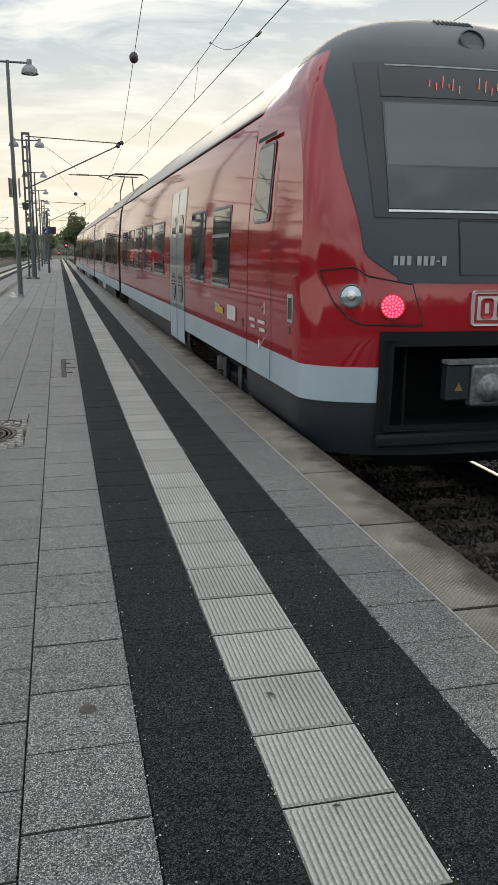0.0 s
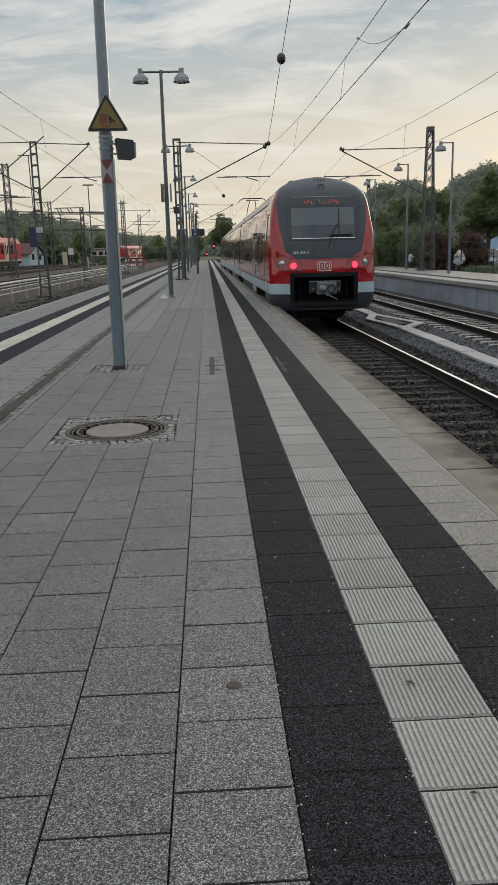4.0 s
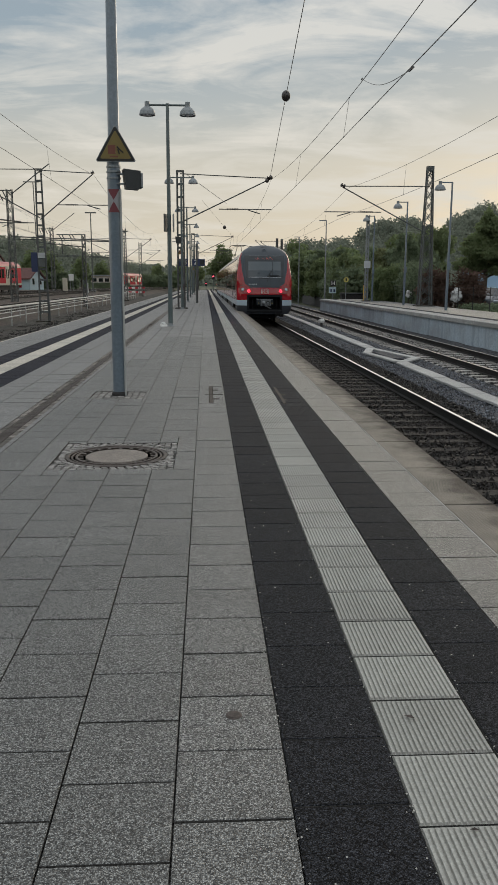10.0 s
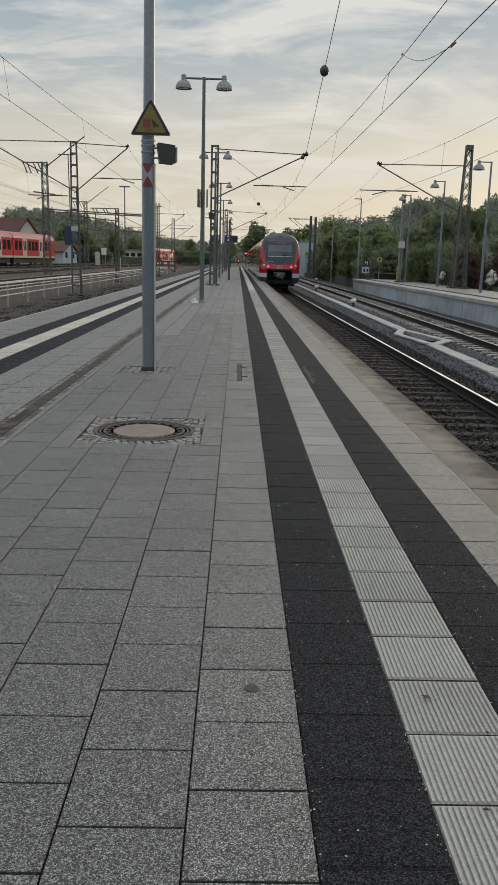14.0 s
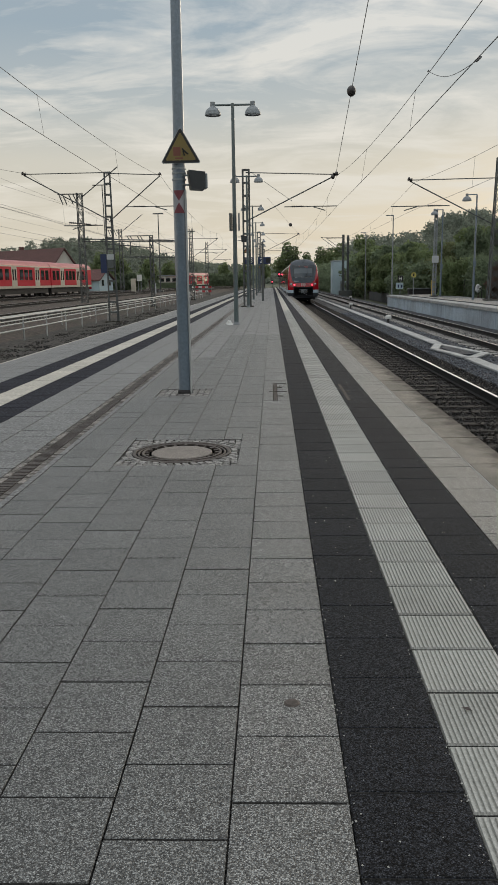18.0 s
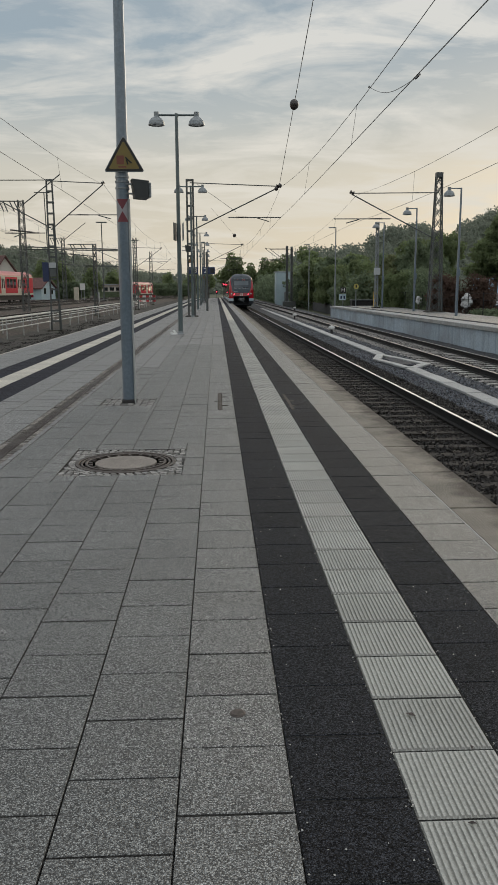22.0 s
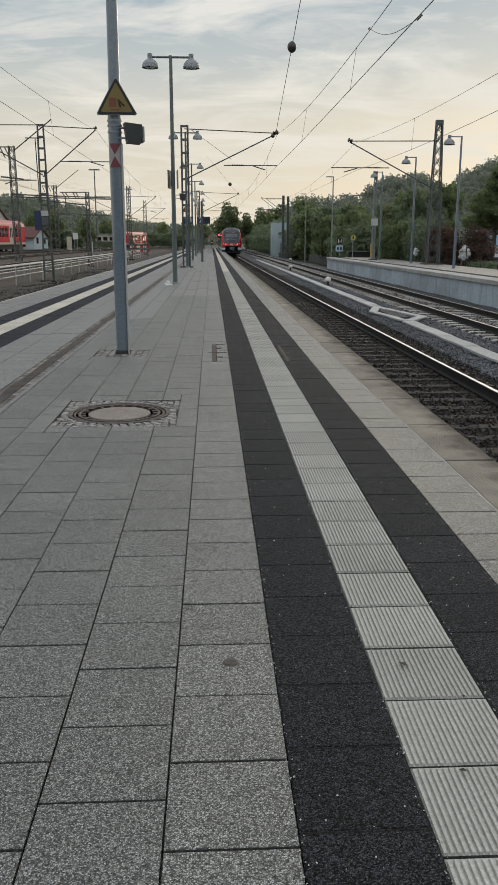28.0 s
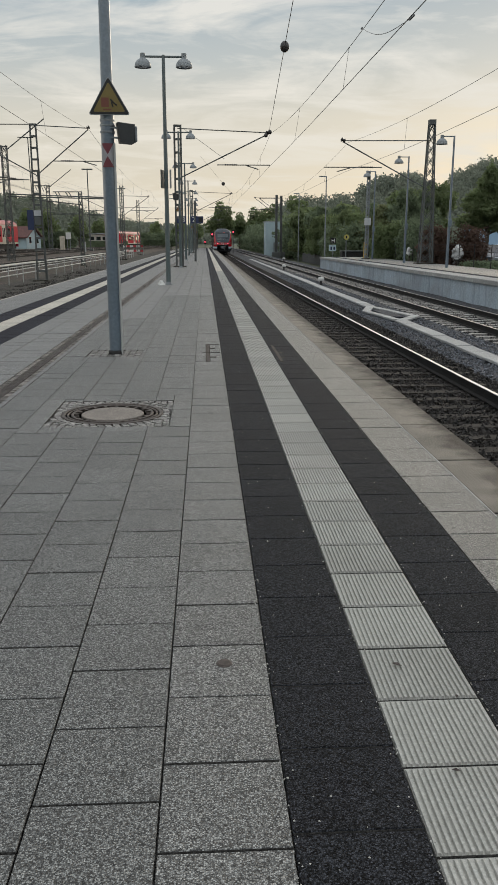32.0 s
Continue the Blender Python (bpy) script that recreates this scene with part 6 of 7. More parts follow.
rm = lattice_mast("overhead_mast", (12.85, 47.8, RZ), 7.9, .74, .32, "tall square lattice overhead line mast on the far platform", bays=13, deep=.6)
c = cantilever(rm, -5.12, 6.90, 6.86, 4.2, -2.8, -6.15, 5.42)
part("mast_cap", boxed(-.20, .20, -.17, .17, 7.75, 8.02, bevel=.01), "mast", rm)
lm3 = lattice_mast("overhead_mast", (11.86, 60.6, RZ), 6.3, .20, .16, "slim lattice mast beside a lamp post", bays=18, material="galv")
part("box", boxed(-.24, .24, -.22, -.14, 2.45, 2.95, bevel=.015), "doorgrey", lm3, "pale equipment box")
far_masts = thing("overhead_mast", (10.46, 122, -.9), "dark steel beam overhead line mast beside the relay hut", "mast", "overhead line masts")
for x0, x1, y0, y1 in ((-.17, -.14, -.14, .14), (.14, .17, -.14, .14), (-.14, .14, -.012, .012)):
    part("beam_plate", boxed(x0, x1, y0, y1, 0, 9.0), "mast", far_masts)
cantilever(far_masts, -3.2, 8.6, 8.6, 6.2, -1.6, -4.2, 7.0)
part("mast_block", boxed(-.6, .6, -.6, .6, 0, .8, bevel=.03), "mast", far_masts)
copy_thing(far_masts, pose(11.35, 124, -.9))


def relay_hut():
    ob = thing("relay_hut", (11.4, 140, -1.0), "pale blue-grey relay hut beside the tracks", "hut")
    part("wall", boxed(-1.35, 1.35, -2, 2, 0, 5.6, bevel=.04), "hut", ob)
    part("roof", boxed(-1.45, 1.45, -2.1, 2.1, 5.6, 5.75, bevel=.03), "galv", ob)
    part("door", boxed(.0, .8, -2.04, -1.99, .1, 2.3), "galv", ob)
    bm = bmesh.new()
    lathe(bm, [(.0, 0), (.7, 0), (.8, 3.2), (.5, 3.8), (0, 3.9)], 16, Matrix.Translation((2.2, -1.0, 1.0)))
    part("tank", bm, "duct", ob)


relay_hut()


def platform_signs():
    ob = thing("stop_sign", (10.56, 68.3, RZ - .30), "black stop board with a white letter over a white panel", "sign")
    part("post", rods([((0, 0, .30), (0, 0, 1.75))], .035), "galv", ob)
    b = part("board", boxed(-.23, .23, -.03, -.01, 1.40, 1.86, bevel=.01), "signblack", ob, "black square board")
    text_part("letter", "H", .44, pose(0, -.033, 1.63, 90, 0, 0), "signwhite", b)
    w = part("panel", boxed(-.34, .26, -.03, -.01, .80, 1.30, bevel=.01), "hut", ob, "pale blue panel with dark bars")
    for k in range(2):
        part("panel_bar", boxed(-.22 + .26 * k, -.08 + .26 * k, -.034, -.03, .9, 1.15), "signblue", w)
    ob = thing("round_sign", (12.05, 70.5, -.31), "round yellow sign on a thin post", "sign")
    part("post", rods([((0, 0, 0), (0, 0, 2.2))], .04), "galv", ob)
    bm = bmesh.new()
    lathe(bm, [(0, -.01), (.23, -.01), (.23, .01), (0, .01)], 20, Matrix.Translation((0, -.05, 2.15)) @ Matrix.Rotation(radians(90), 4, "X"))
    d = part("disc", bm, "signyellow", ob)
    part("disc_mark", boxed(-.05, .05, -.066, -.062, 2.05, 2.27), "signblack", d)
    ob = thing("marker_post", (12.2, 62.8, RZ), "ochre yellow marker post on the platform", "post")
    part("post", boxed(-.10, .10, -.1, .1, 0, 1.22, bevel=.02), "orange", ob)
    part("cap", boxed(-.11, .11, -.11, .11, 1.22, 1.28), "under", ob)
    ob = thing("ballast_bin", (13.0, 71.5, -.9), "dark grit bin behind the platform end", "bin")
    part("bin", boxed(-1.2, 1.2, -.5, .5, 0, 1.5, bevel=.06), "under", ob)
    part("lid", boxed(-1.25, 1.25, -.55, .55, 1.5, 1.6, bevel=.03), "mast", ob)


platform_signs()


def platform_one_sign():
    """A dark blue number board that a lamp post of the far platform carries."""
    ob = thing("platform_sign", (10.32, 24.42, 0), "dark blue board with a white platform number and a warning triangle", "sign")
    b = part("board", boxed(0, 1.12, -.05, .05, 2.71, 3.21, bevel=.01), "signblue", ob, "dark blue number board")
    text_part("number", "1", .44, pose(.52, -.053, 2.96, 90, 0, 0), "signwhite", b)
    bm = bmesh.new()
    prism(bm, [(.06, 2.80), (.40, 2.80), (.23, 3.09)], -.056, -.051)
    part("warning_triangle", bm, "yellow", b, "small yellow warning triangle")
    part("post", rods([((1.0, .07, RZ), (1.0, .07, 3.25))], .04, seg=10), "galv", ob)


platform_one_sign()


# ---- car park and what stands in it ----
def car_park():
    bm = bmesh.new()
    box(bm, RX1, 60, -20, 115, -1.3, -.18)
    tagged(part("car_park", bm, "asphalt"), "asphalt car park behind the far platform", "car park", kind="structure")


car_park()


def parked_car(at, material, rz, label, group="parked cars"):
    ob = thing("car", at, label, "car", group, rz=rz)
    W = .86
    prof = [(-2.1, .28), (-2.12, .62), (-1.95, .86), (-1.15, .96), (-.55, 1.42), (.9, 1.46), (1.65, 1.02), (2.02, .90), (2.12, .60), (2.1, .28)]
    bm = bmesh.new()
    prism(bm, prof, -W, W, axis="x")
    for v in bm.verts:
        if v.co.z > 1.0:
            v.co.x *= .84
    bmesh.ops.bevel(bm, geom=[e for e in bm.edges], offset=.05, segments=2, affect="EDGES")
    part("body", bm, material, ob, smooth=True)
    for s in (-1, 1):
        for y0, y1 in ((-.75, .1), (.16, 1.0)):
            bm = bmesh.new()
            v = [bm.verts.new(p) for p in ((s * (W - .02 + .012), y0 - .15, 1.0), (s * (W - .02 + .012), y1 + .15, 1.0), (s * (W * .86 + .012), y1, 1.36), (s * (W * .86 + .012), y0 + .15, 1.36))]
            bm.faces.new(v)
            part("side_window", bm, "glass", ob)
    for y0, z0, y1, z1 in ((-1.12, 1.0, -.62, 1.40), (1.58, 1.09, .98, 1.43)):
        bm = bmesh.new()
        k = -.02 if y0 < 0 else .02
        bm.faces.new([bm.verts.new(p) for p in ((-.72, y0 + k, z0 + .02), (.72, y0 + k, z0 + .02), (.64, y1 + k, z1 + .02), (-.64, y1 + k, z1 + .02))])
        part("windscreen", bm, "glass", ob)
    for s in (-1, 1):
        for y in (-1.3, 1.3):
            m = Matrix.Translation((s * (W - .08), y, .31)) @ Matrix.Rotation(radians(90), 4, "Y")
            bm = bmesh.new()
            lathe(bm, [(.18, -.1), (.30, -.1), (.31, 0), (.30, .1), (.18, .1)], 18, m)
            w = part("wheel", bm, "black", ob)
            bm = bmesh.new()
            lathe(bm, [(0, -.09), (.19, -.08), (.19, .09), (0, .10)], 12, m)
            part("rim", bm, "galv", w)
        part("headlight", boxed(s * .62 - .16, s * .62 + .16, -2.13, -2.04, .62, .78, bevel=.03), "headlens", ob)
        part("tail_light", boxed(s * .66 - .12, s * .66 + .12, 2.03, 2.13, .66, .84, bevel=.03), "signred", ob)
    return ob


parked_car((17.9, 47.6, -.18), "car_dark", -22, "dark parked car facing the far platform")
parked_car((18.6, 52.6, -.18), "car_silver", -8, "silver parked estate car behind the fence")
parked_car((20.6, 53.5, -.18), "car_dark", -20, "dark parked car with a shining roof")
parked_car((22.7, 54.6, -.18), "car_white", -24, "white parked car beside the bushes")


def wrapped_plant():
    for (x, y), s in (((15.5, 50.0), .42), ((13.98, 56), .26)):
        ob = thing("wrapped_plant", (x, y, -.18), "shrub wrapped in crumpled white film", "plant", "wrapped shrubs")
        bm = bmesh.new()
        bmesh.ops.create_icosphere(bm, subdivisions=3, radius=1, matrix=Matrix.Translation((0, 0, 1.0)) @ Matrix.Diagonal((s * .85, s * .8, s, 1)))
        for v in bm.verts:
            v.co += Vector(v.co - Vector((0, 0, 1.0))) * (noise.noise(v.co * 3.2) * .5 + noise.noise(v.co * 8) * .35)
        part("film", bm, "tarp", ob)
        part("stem", rods([((0, 0, 0), (0, 0, .8))], .06), "bark", ob)


wrapped_plant()


def blue_hall():
    ob = thing("hall", (33.6, 79, -.2), "low hall with a pale blue wall behind the car park", "building")
    part("wall", boxed(-7.5, 7.5, -3, 3, 0, 3.0), "blue", ob)
    bm = bmesh.new()
    prism(bm, [(-3.2, 3.0), (3.2, 3.0), (3.2, 3.5), (-3.2, 3.12)], -7.6, 7.6, axis="x")
    part("roof", bm, "galv", ob)
    for k in range(4):
        part("window", boxed(-5.6 + 3.4 * k, -4.0 + 3.4 * k, -3.04, -2.99, 1.0, 2.2), "glass", ob)


blue_hall()


def wire_fence():
    """Thin dark posts and wires before the car park."""
    ob = thing("wire_fence", (13.75, 40.0, -.18), "dark thin wire fence before the car park", "fence")
    n = 12
    for k in range(n + 1):
        part("post", rods([((.02 * k, 2.6 * k - 6, 0), (.02 * k, 2.6 * k - 6, 1.55))], .022), "under", ob)
    for z in (.25, .7, 1.15, 1.5):
        part("wire", rods([((-.05, -6, z), (.02 * n, 2.6 * n - 6, z))], .007, seg=5), "under", ob)


wire_fence()


def platform_cabinet():
    ob = thing("switch_cabinet", (12.1, 25.3, RZ), "pale grey switch cabinet on the far platform", "cabinet")
    part("body", boxed(-.46, .46, -.2, .2, .06, 1.30, bevel=.012), "hut", ob)
    part("plinth", boxed(-.44, .44, -.18, .18, 0, .06), "concrete", ob)
    part("lid", boxed(-.48, .48, -.22, .22, 1.30, 1.34, bevel=.01), "hut", ob)
    part("door_joint", boxed(-.004, .004, -.206, -.2, .1, 1.26), "under", ob)


platform_cabinet()


# ---- left of the island platform ----
bed("earth_strip", [(-11.9, -.95), (-10.5, -.98), (-8, -1.0), (-6.4, -.95), (-5.4, -.88)], 4, 260, "dark_earth", "dark earth strip with weeds beside the platform", step=1.0, rough=.12)
bed("yard_bed", [(-64, .1), (-30, .05), (-20, -.1), (-15, -.45), (-12.6, -.85), (-11.9, -.95)], 10, 330, "earth", "brown ballast of the yard tracks", step=2.0, rough=.06)
stones("earth_stones", -11.0, -5.7, 12, 75, -1.0, 15000, .05, "ballast", "dark stones and clods on the earth strip")
for x, z, rz in ((-15.6, -.22, 0), (-20.2, .03, 0), (-32.35, .20, -4.7), (-37.0, .26, -4.7)):
    track("yard_track", x, 12, 320, z=z, sleepers=(20, 95), label="rusty yard track on brown ballast", rz=rz)


def tube_fence():
    ob = thing("tube_fence", (-11.35, 0, -.98), "grey steel tube railing along the yard", "fence")
    y = 17.0
    posts = []
    while y < 130:
        posts.append(y)
        y += 3.7
    me = None
    for y in posts:
        bm = bmesh.new()
        rod(bm, (0, 0, 0), (0, 0, 1.12), .034, seg=6)
        o = part("post", bm, "srail", ob)
        o.matrix_basis = pose(0, y, 0)
    for z, r in ((1.12, .042), (.97, .030), (.55, .036)):
        part("rail", rods([((0, posts[0], z), (0, posts[-1], z))], r, seg=8), "srail", ob)
    part("back_rail", rods([((-1.3, posts[0], 1.02), (-1.3, posts[-1], 1.02)), ((-1.3, posts[0], .62), (-1.3, posts[-1], .62))], .036, seg=8), "srail", ob, "second railing behind the first")
    for y in posts[::2]:
        part("post", rods([((-1.3, y + .4, 0), (-1.3, y + .4, 1.04))], .034), "srail", ob)


tube_fence()

lm = lattice_mast("overhead_mast", (-10.55, 52, -.95), 9.35, .55, .34, "ladder-shaped overhead line mast with arms to both sides", bays=14, flat=True)
cantilever(lm, 3.35, 9.25, 9.10, 6.3, 1.1, 4.5, 7.2)
cantilever(lm, -5.3, 9.3, 9.28, 6.4, -.4, -2.9, 6.1)
part("guy", rods([((.35, 0, 0), (.12, 0, 6.6))], .05), "mast", lm, "slanting prop")
part("side_bracket", rods([((-.95, 0, 8.55), (0, 0, 8.55)), ((-.35, 0, 8.55), (-.3, 0, 4.8))], .03), "mast", lm)
sg = part("sign_board", boxed(-.24, .20, -.14, -.06, 3.95, 4.28, bevel=.01), "doorgrey", lm, "pale sign board")
part("sign_board", boxed(-.66, -.27, -.14, -.06, 3.1, 4.3, bevel=.01), "signblue", lm, "dark blue sign board")
part("sign_board", boxed(-.22, .18, -.14, -.06, 3.4, 3.9, bevel=.01), "mast", lm)
insulator(lm, (-1.2, 0, 6.15), (-2.6, 0, 6.3), n=12, r=.07)
lmb = lattice_mast("overhead_mast", (-17.75, 75, -.35), 10.0, .55, .45, "square lattice overhead line mast in the yard", bays=14)
part("cross_arm", rods([((-2.0, 0, 9.9), (.3, 0, 9.9)), ((-1.9, 0, 9.9), (-1.55, 0, 9.0)), ((-1.2, 0, 9.0), (-1.55, 0, 9.9)), ((-1.0, 0, 9.9), (-.6, 0, 9.0)), ((-.2, 0, 9.0), (-.6, 0, 9.9)), ((0, 0, 5.7), (9.5, 0, 5.5)), ((0, 0, 5.9), (9.5, 0, 5.6)), ((4.5, 0, 5.6), (4.5, 0, 4.4)), ((.2, 0, 9.6), (3.6, 0, 12.2))], .05), "mast", lmb)
lmc = lattice_mast("overhead_mast", (-12.2, 81, -.9), 7.0, .34, .30, "slim overhead line mast by the railing", bays=10)
part("cross_arm", rods([((-2.6, 0, 7.0), (.2, 0, 7.0)), ((-2.4, 0, 7.0), (-2.1, 0, 6.5)), ((-1.8, 0, 6.5), (-2.1, 0, 7.0)), ((-1.4, 0, 7.0), (-1.1, 0, 6.5)), ((-.8, 0, 6.5), (-1.1, 0, 7.0)), ((-4.8, 0, 6.3), (.2, 0, 5.8))], .045), "mast", lmc)
insulator(lmc, (-3.4, 0, 6.16), (-1.2, 0, 5.94), n=12, r=.065)
lmd = lattice_mast("overhead_mast", (-11.3, 112, -.9), 9.6, .60, .45, "overhead line mast at the far end of the railing", bays=12)
cantilever(lmd, 3.6, 8.3, 8.2, 5.6, 1.2, 4.4, 6.4)
cantilever(lmd, -5.6, 8.3, 8.2, 5.6, -1.2, -5.0, 6.4)
copy_thing(lmd, pose(-12.2, 150, -.9))
copy_thing(lmb, pose(-24.0, 128, -.2))


def yard_light(at, h):
    ob = thing("yard_light", at, "tall thin yard light mast with a flat head", "street lamp", "yard lights")
    bm = bmesh.new()
    rod(bm, (0, 0, 0), (0, 0, h), .12, .08, seg=8)
    part("pole", bm, "mast", ob)
    part("head", boxed(-.9, .9, -.12, .12, h - .05, h + .15, bevel=.03), "mast", ob)
    part("foot", boxed(-.5, .5, -.5, .5, -.1, .4, bevel=.05), "mast", ob)
    return ob


yl = yard_light((-19.6, 140, -.2), 13.2)
copy_thing(yl, pose(-19.0, 190, -.2))

# wires over the yard
overhead_line(-7.3, (-8, 52, 112, 172), 8.05, .94, lambda y: 6.04 + .1 * max(0, (y - 30) / 60), [(13.6, 13.7), (25.4, 25.9), (37.2, 38.0)] + even_drops(60, 11.8, 130, .6), 6, 172, r=.009, stagger=.15)
overhead_line(-15.7, (-8, 52, 112, 172), 8.35, 1.3, lambda y: 5.85, [(14, 14.2), (26, 26.3), (38, 38.4)] + even_drops(60, 11.8, 130, .6), 6, 172, r=.010, stagger=.15)


def yard_wires():
    for (xa, za), (xb, zb) in (((-22, 8.9), (-16.5, 9.6)), ((-25.2, 6.5), (-25.0, 6.4)), ((-25.2, 7.9), (-25.0, 8.1)), ((-19.4, 9.2), (-19.4, 9.0)), ((-15.9, 6.3), (-15.9, 6.2)), ((-17.2, 5.3), (-17.2, 5.35)), ((-20.2, 5.5), (-20.2, 5.5)), ((-20.2, 7.3), (-20.2, 7.5))):
        ob = thing("yard_wire", (0, 0, 0), "single overhead wire over the yard", "overhead wire", "yard wires")
        span("wire", lambda y: (xa + (xb - xa) * (y - 20) / 150, za + (zb - za) * (y - 20) / 150 - .3 * (1 - ((y - 95) / 75) ** 2)), 20, 170, .009, 20, parent=ob)


yard_wires()


def suburban_train(at, cars, rz, label, length=16.8):
    """A red unit with pale doors and a pale lower band, parked in the yard; it lies along -y from its front."""
    ob = thing("suburban_train", at, label, "train", "parked suburban trains", rz=rz)
    W = 1.42
    for k in range(cars):
        c = new("carriage"); c.parent = ob
        y1 = -k * length
        y0 = y1 - length + .25
        bm = bmesh.new()
        prism(bm, [(-W, 1.15), (-W, 3.1), (W, 3.1), (W, 1.15)], y0, y1)
        part("body", bm, "s_red", c)
        bm = bmesh.new()
        prism(bm, [(-W - .004, 3.1), (-W + .05, 3.35), (-W + .35, 3.65), (-.5, 3.82), (.5, 3.82), (W - .35, 3.65), (W - .05, 3.35), (W + .004, 3.1)], y0 - .02, y1 + .01)
        part("roof", bm, "s_roof", c)
        part("lower_band", boxed(-W - .006, W + .006, y0, y1 + .01, .92, 1.16), "s_white", c)
        part("underframe", boxed(-W + .2, W - .2, y0 + .4, y1 - .4, .35, .93), "under", c)
        if k < cars - 1:
            part("gangway", boxed(-W + .15, W - .15, y0 - .26, y0, .95, 3.5), "black", c)
        for yb in (y0 + 2.2, y1 - 2.2):
            for d in (-.9, .9):
                for s in (-1, 1):
                    bm = bmesh.new()
                    lathe(bm, [(0, -.06), (.42, -.06), (.42, .06), (0, .06)], 14, Matrix.Translation((s * .75, yb + d, .42)) @ Matrix.Rotation(radians(90), 4, "Y"))
                    part("wheel", bm, "under", c)
        doors, panes = ((5.4, 11.2), (2.1, 3.5, 7.1, 8.3, 9.5, 12.7, 14.0)) if k == 0 else ((4.0, 10.3), (1.1, 2.4, 5.9, 7.15, 8.4, 12.1, 13.6))
        for yd in [y1 - v for v in doors]:
            d = part("door", boxed(W - .02, W + .012, yd - .68, yd + .68, .95, 3.2), "s_white", c, "cream double door")
            for q in (-.30, .30):
                part("door_pane", boxed(W + .012, W + .018, yd + q - .17, yd + q + .17, 1.75, 2.85), "glass", d)
        for yw in [y1 - v for v in panes]:
            part("window", boxed(W - .01, W + .014, yw - .46, yw + .46, 1.80, 2.85), "glass", c)
        part("cant_line", boxed(W - .01, W + .010, y0, y1, 3.12, 3.22), "s_white", c, "thin cream line under the roof")
    # front end
    bm = bmesh.new()
    prism(bm, [(-W, .6), (-W, 3.2), (-W + .3, 3.55), (W - .3, 3.55), (W, 3.2), (W, .6)], 0, .55)
    for v in bm.verts:
        if v.co.y > .3:
            v.co.x *= .86
            v.co.z = .6 + (v.co.z - .6) * .93
    f = part("front", bm, "s_red", ob)
    part("front_window", boxed(-.95, .95, .545, .57, 1.9, 2.95), "glass", f)
    part("front_band", boxed(-1.2, 1.2, .5, .58, .62, 1.1), "s_white", f)
    return ob


suburban_train((-25.75, 107.5, .20), 5, -4.9, "red suburban train with cream doors parked in the yard", 15.2)
suburban_train((-17.6, 206, -.1), 1, -12, "distant red suburban train parked in the yard", 16.8)


def yard_clutter():
    ob = thing("barrier", (-13.3, 150, -.95), "red and white striped barrier boards by the track", "barrier")
    for z in (.55, 1.35):
        for k in range(6):
            part("board", boxed(-1.8 + .6 * k, -1.2 + .6 * k, -.03, .03, z, z + .36), "signred" if k % 2 else "signwhite", ob)
    part("frame", rods([((x, .06, 0), (x, .06, 1.75)) for x in (-1.8, 0, 1.8)], .05), "galv", ob)
    ob = thing("signal_cabinet", (-22.6, 130, -.1), "cream signal cabinet beside a white board", "cabinet")
    part("cabinet", boxed(-.35, .35, -.3, .3, 0, 2.3, bevel=.04), "s_white", ob)
    part("board", boxed(.6, 1.4, -.05, .05, 1.9, 2.9), "signwhite", ob)
    part("legs", rods([((.8, 0, 0), (.8, 0, 1.95)), ((1.25, 0, 0), (1.25, 0, 1.95))], .05), "galv", ob)
    ob = thing("marker_light", (-18.2, 124, -.1), "small pale marker on a post", "marker post")
    part("post", boxed(-.12, .12, -.1, .1, 0, 1.5), "doorgrey", ob)


yard_clutter()


def gable_house(at, w, d, h, rh, rz, wall, label, windows=2, rows=1):
    """A plastered house with its gable to the yard."""
    ob = thing("house", at, label, "house", "houses behind the yard", rz=rz)
    bm = bmesh.new()
    prism(bm, [(-w / 2, 0), (w / 2, 0), (w / 2, h), (0, h + rh), (-w / 2, h)], -d / 2, d / 2)
    part("wall", bm, wall, ob)
    for s in (-1, 1):
        bm = bmesh.new()
        a, b = (s * (w / 2 + .5), h - .5 * rh / (w / 2)), (0, h + rh)
        prism(bm, [(a[0], a[1] + .05), (b[0], b[1] + .05), (b[0], b[1] + .30), (a[0], a[1] + .30)], -d / 2 - .4, d / 2 + .4)
        part("roof_plane", bm, "tile_roof", ob)
    for r in range(rows):
        for k in range(windows):
            x = -w / 2 + w * (k + .5) / windows
            z = 1.0 + 2.8 * r
            if z + 1.3 < h + rh * (1 - abs(x) / (w / 2)) - .2:
                wf = part("window", boxed(x - .55, x + .55, -d / 2 - .03, -d / 2 + .05, z, z + 1.3), "signwhite", ob)
                part("pane", boxed(x - .47, x + .47, -d / 2 - .045, -d / 2 - .03, z + .08, z + 1.22), "glass", wf)
    part("chimney", boxed(w * .12, w * .12 + .7, .5, 1.2, h + rh * .5, h + rh + 1.0), "tile_roof", ob)
    return ob


gable_house((-49.5, 158.5, 0), 4.6, 27, 5.1, 2.7, 52, "plaster", "white gabled house with a long brown roof", 2, 2)
gable_house((-37.0, 158, 0), 6.5, 9, 2.2, 1.7, 78, "hut", "low pale blue-grey house with a red roof", 2, 1)


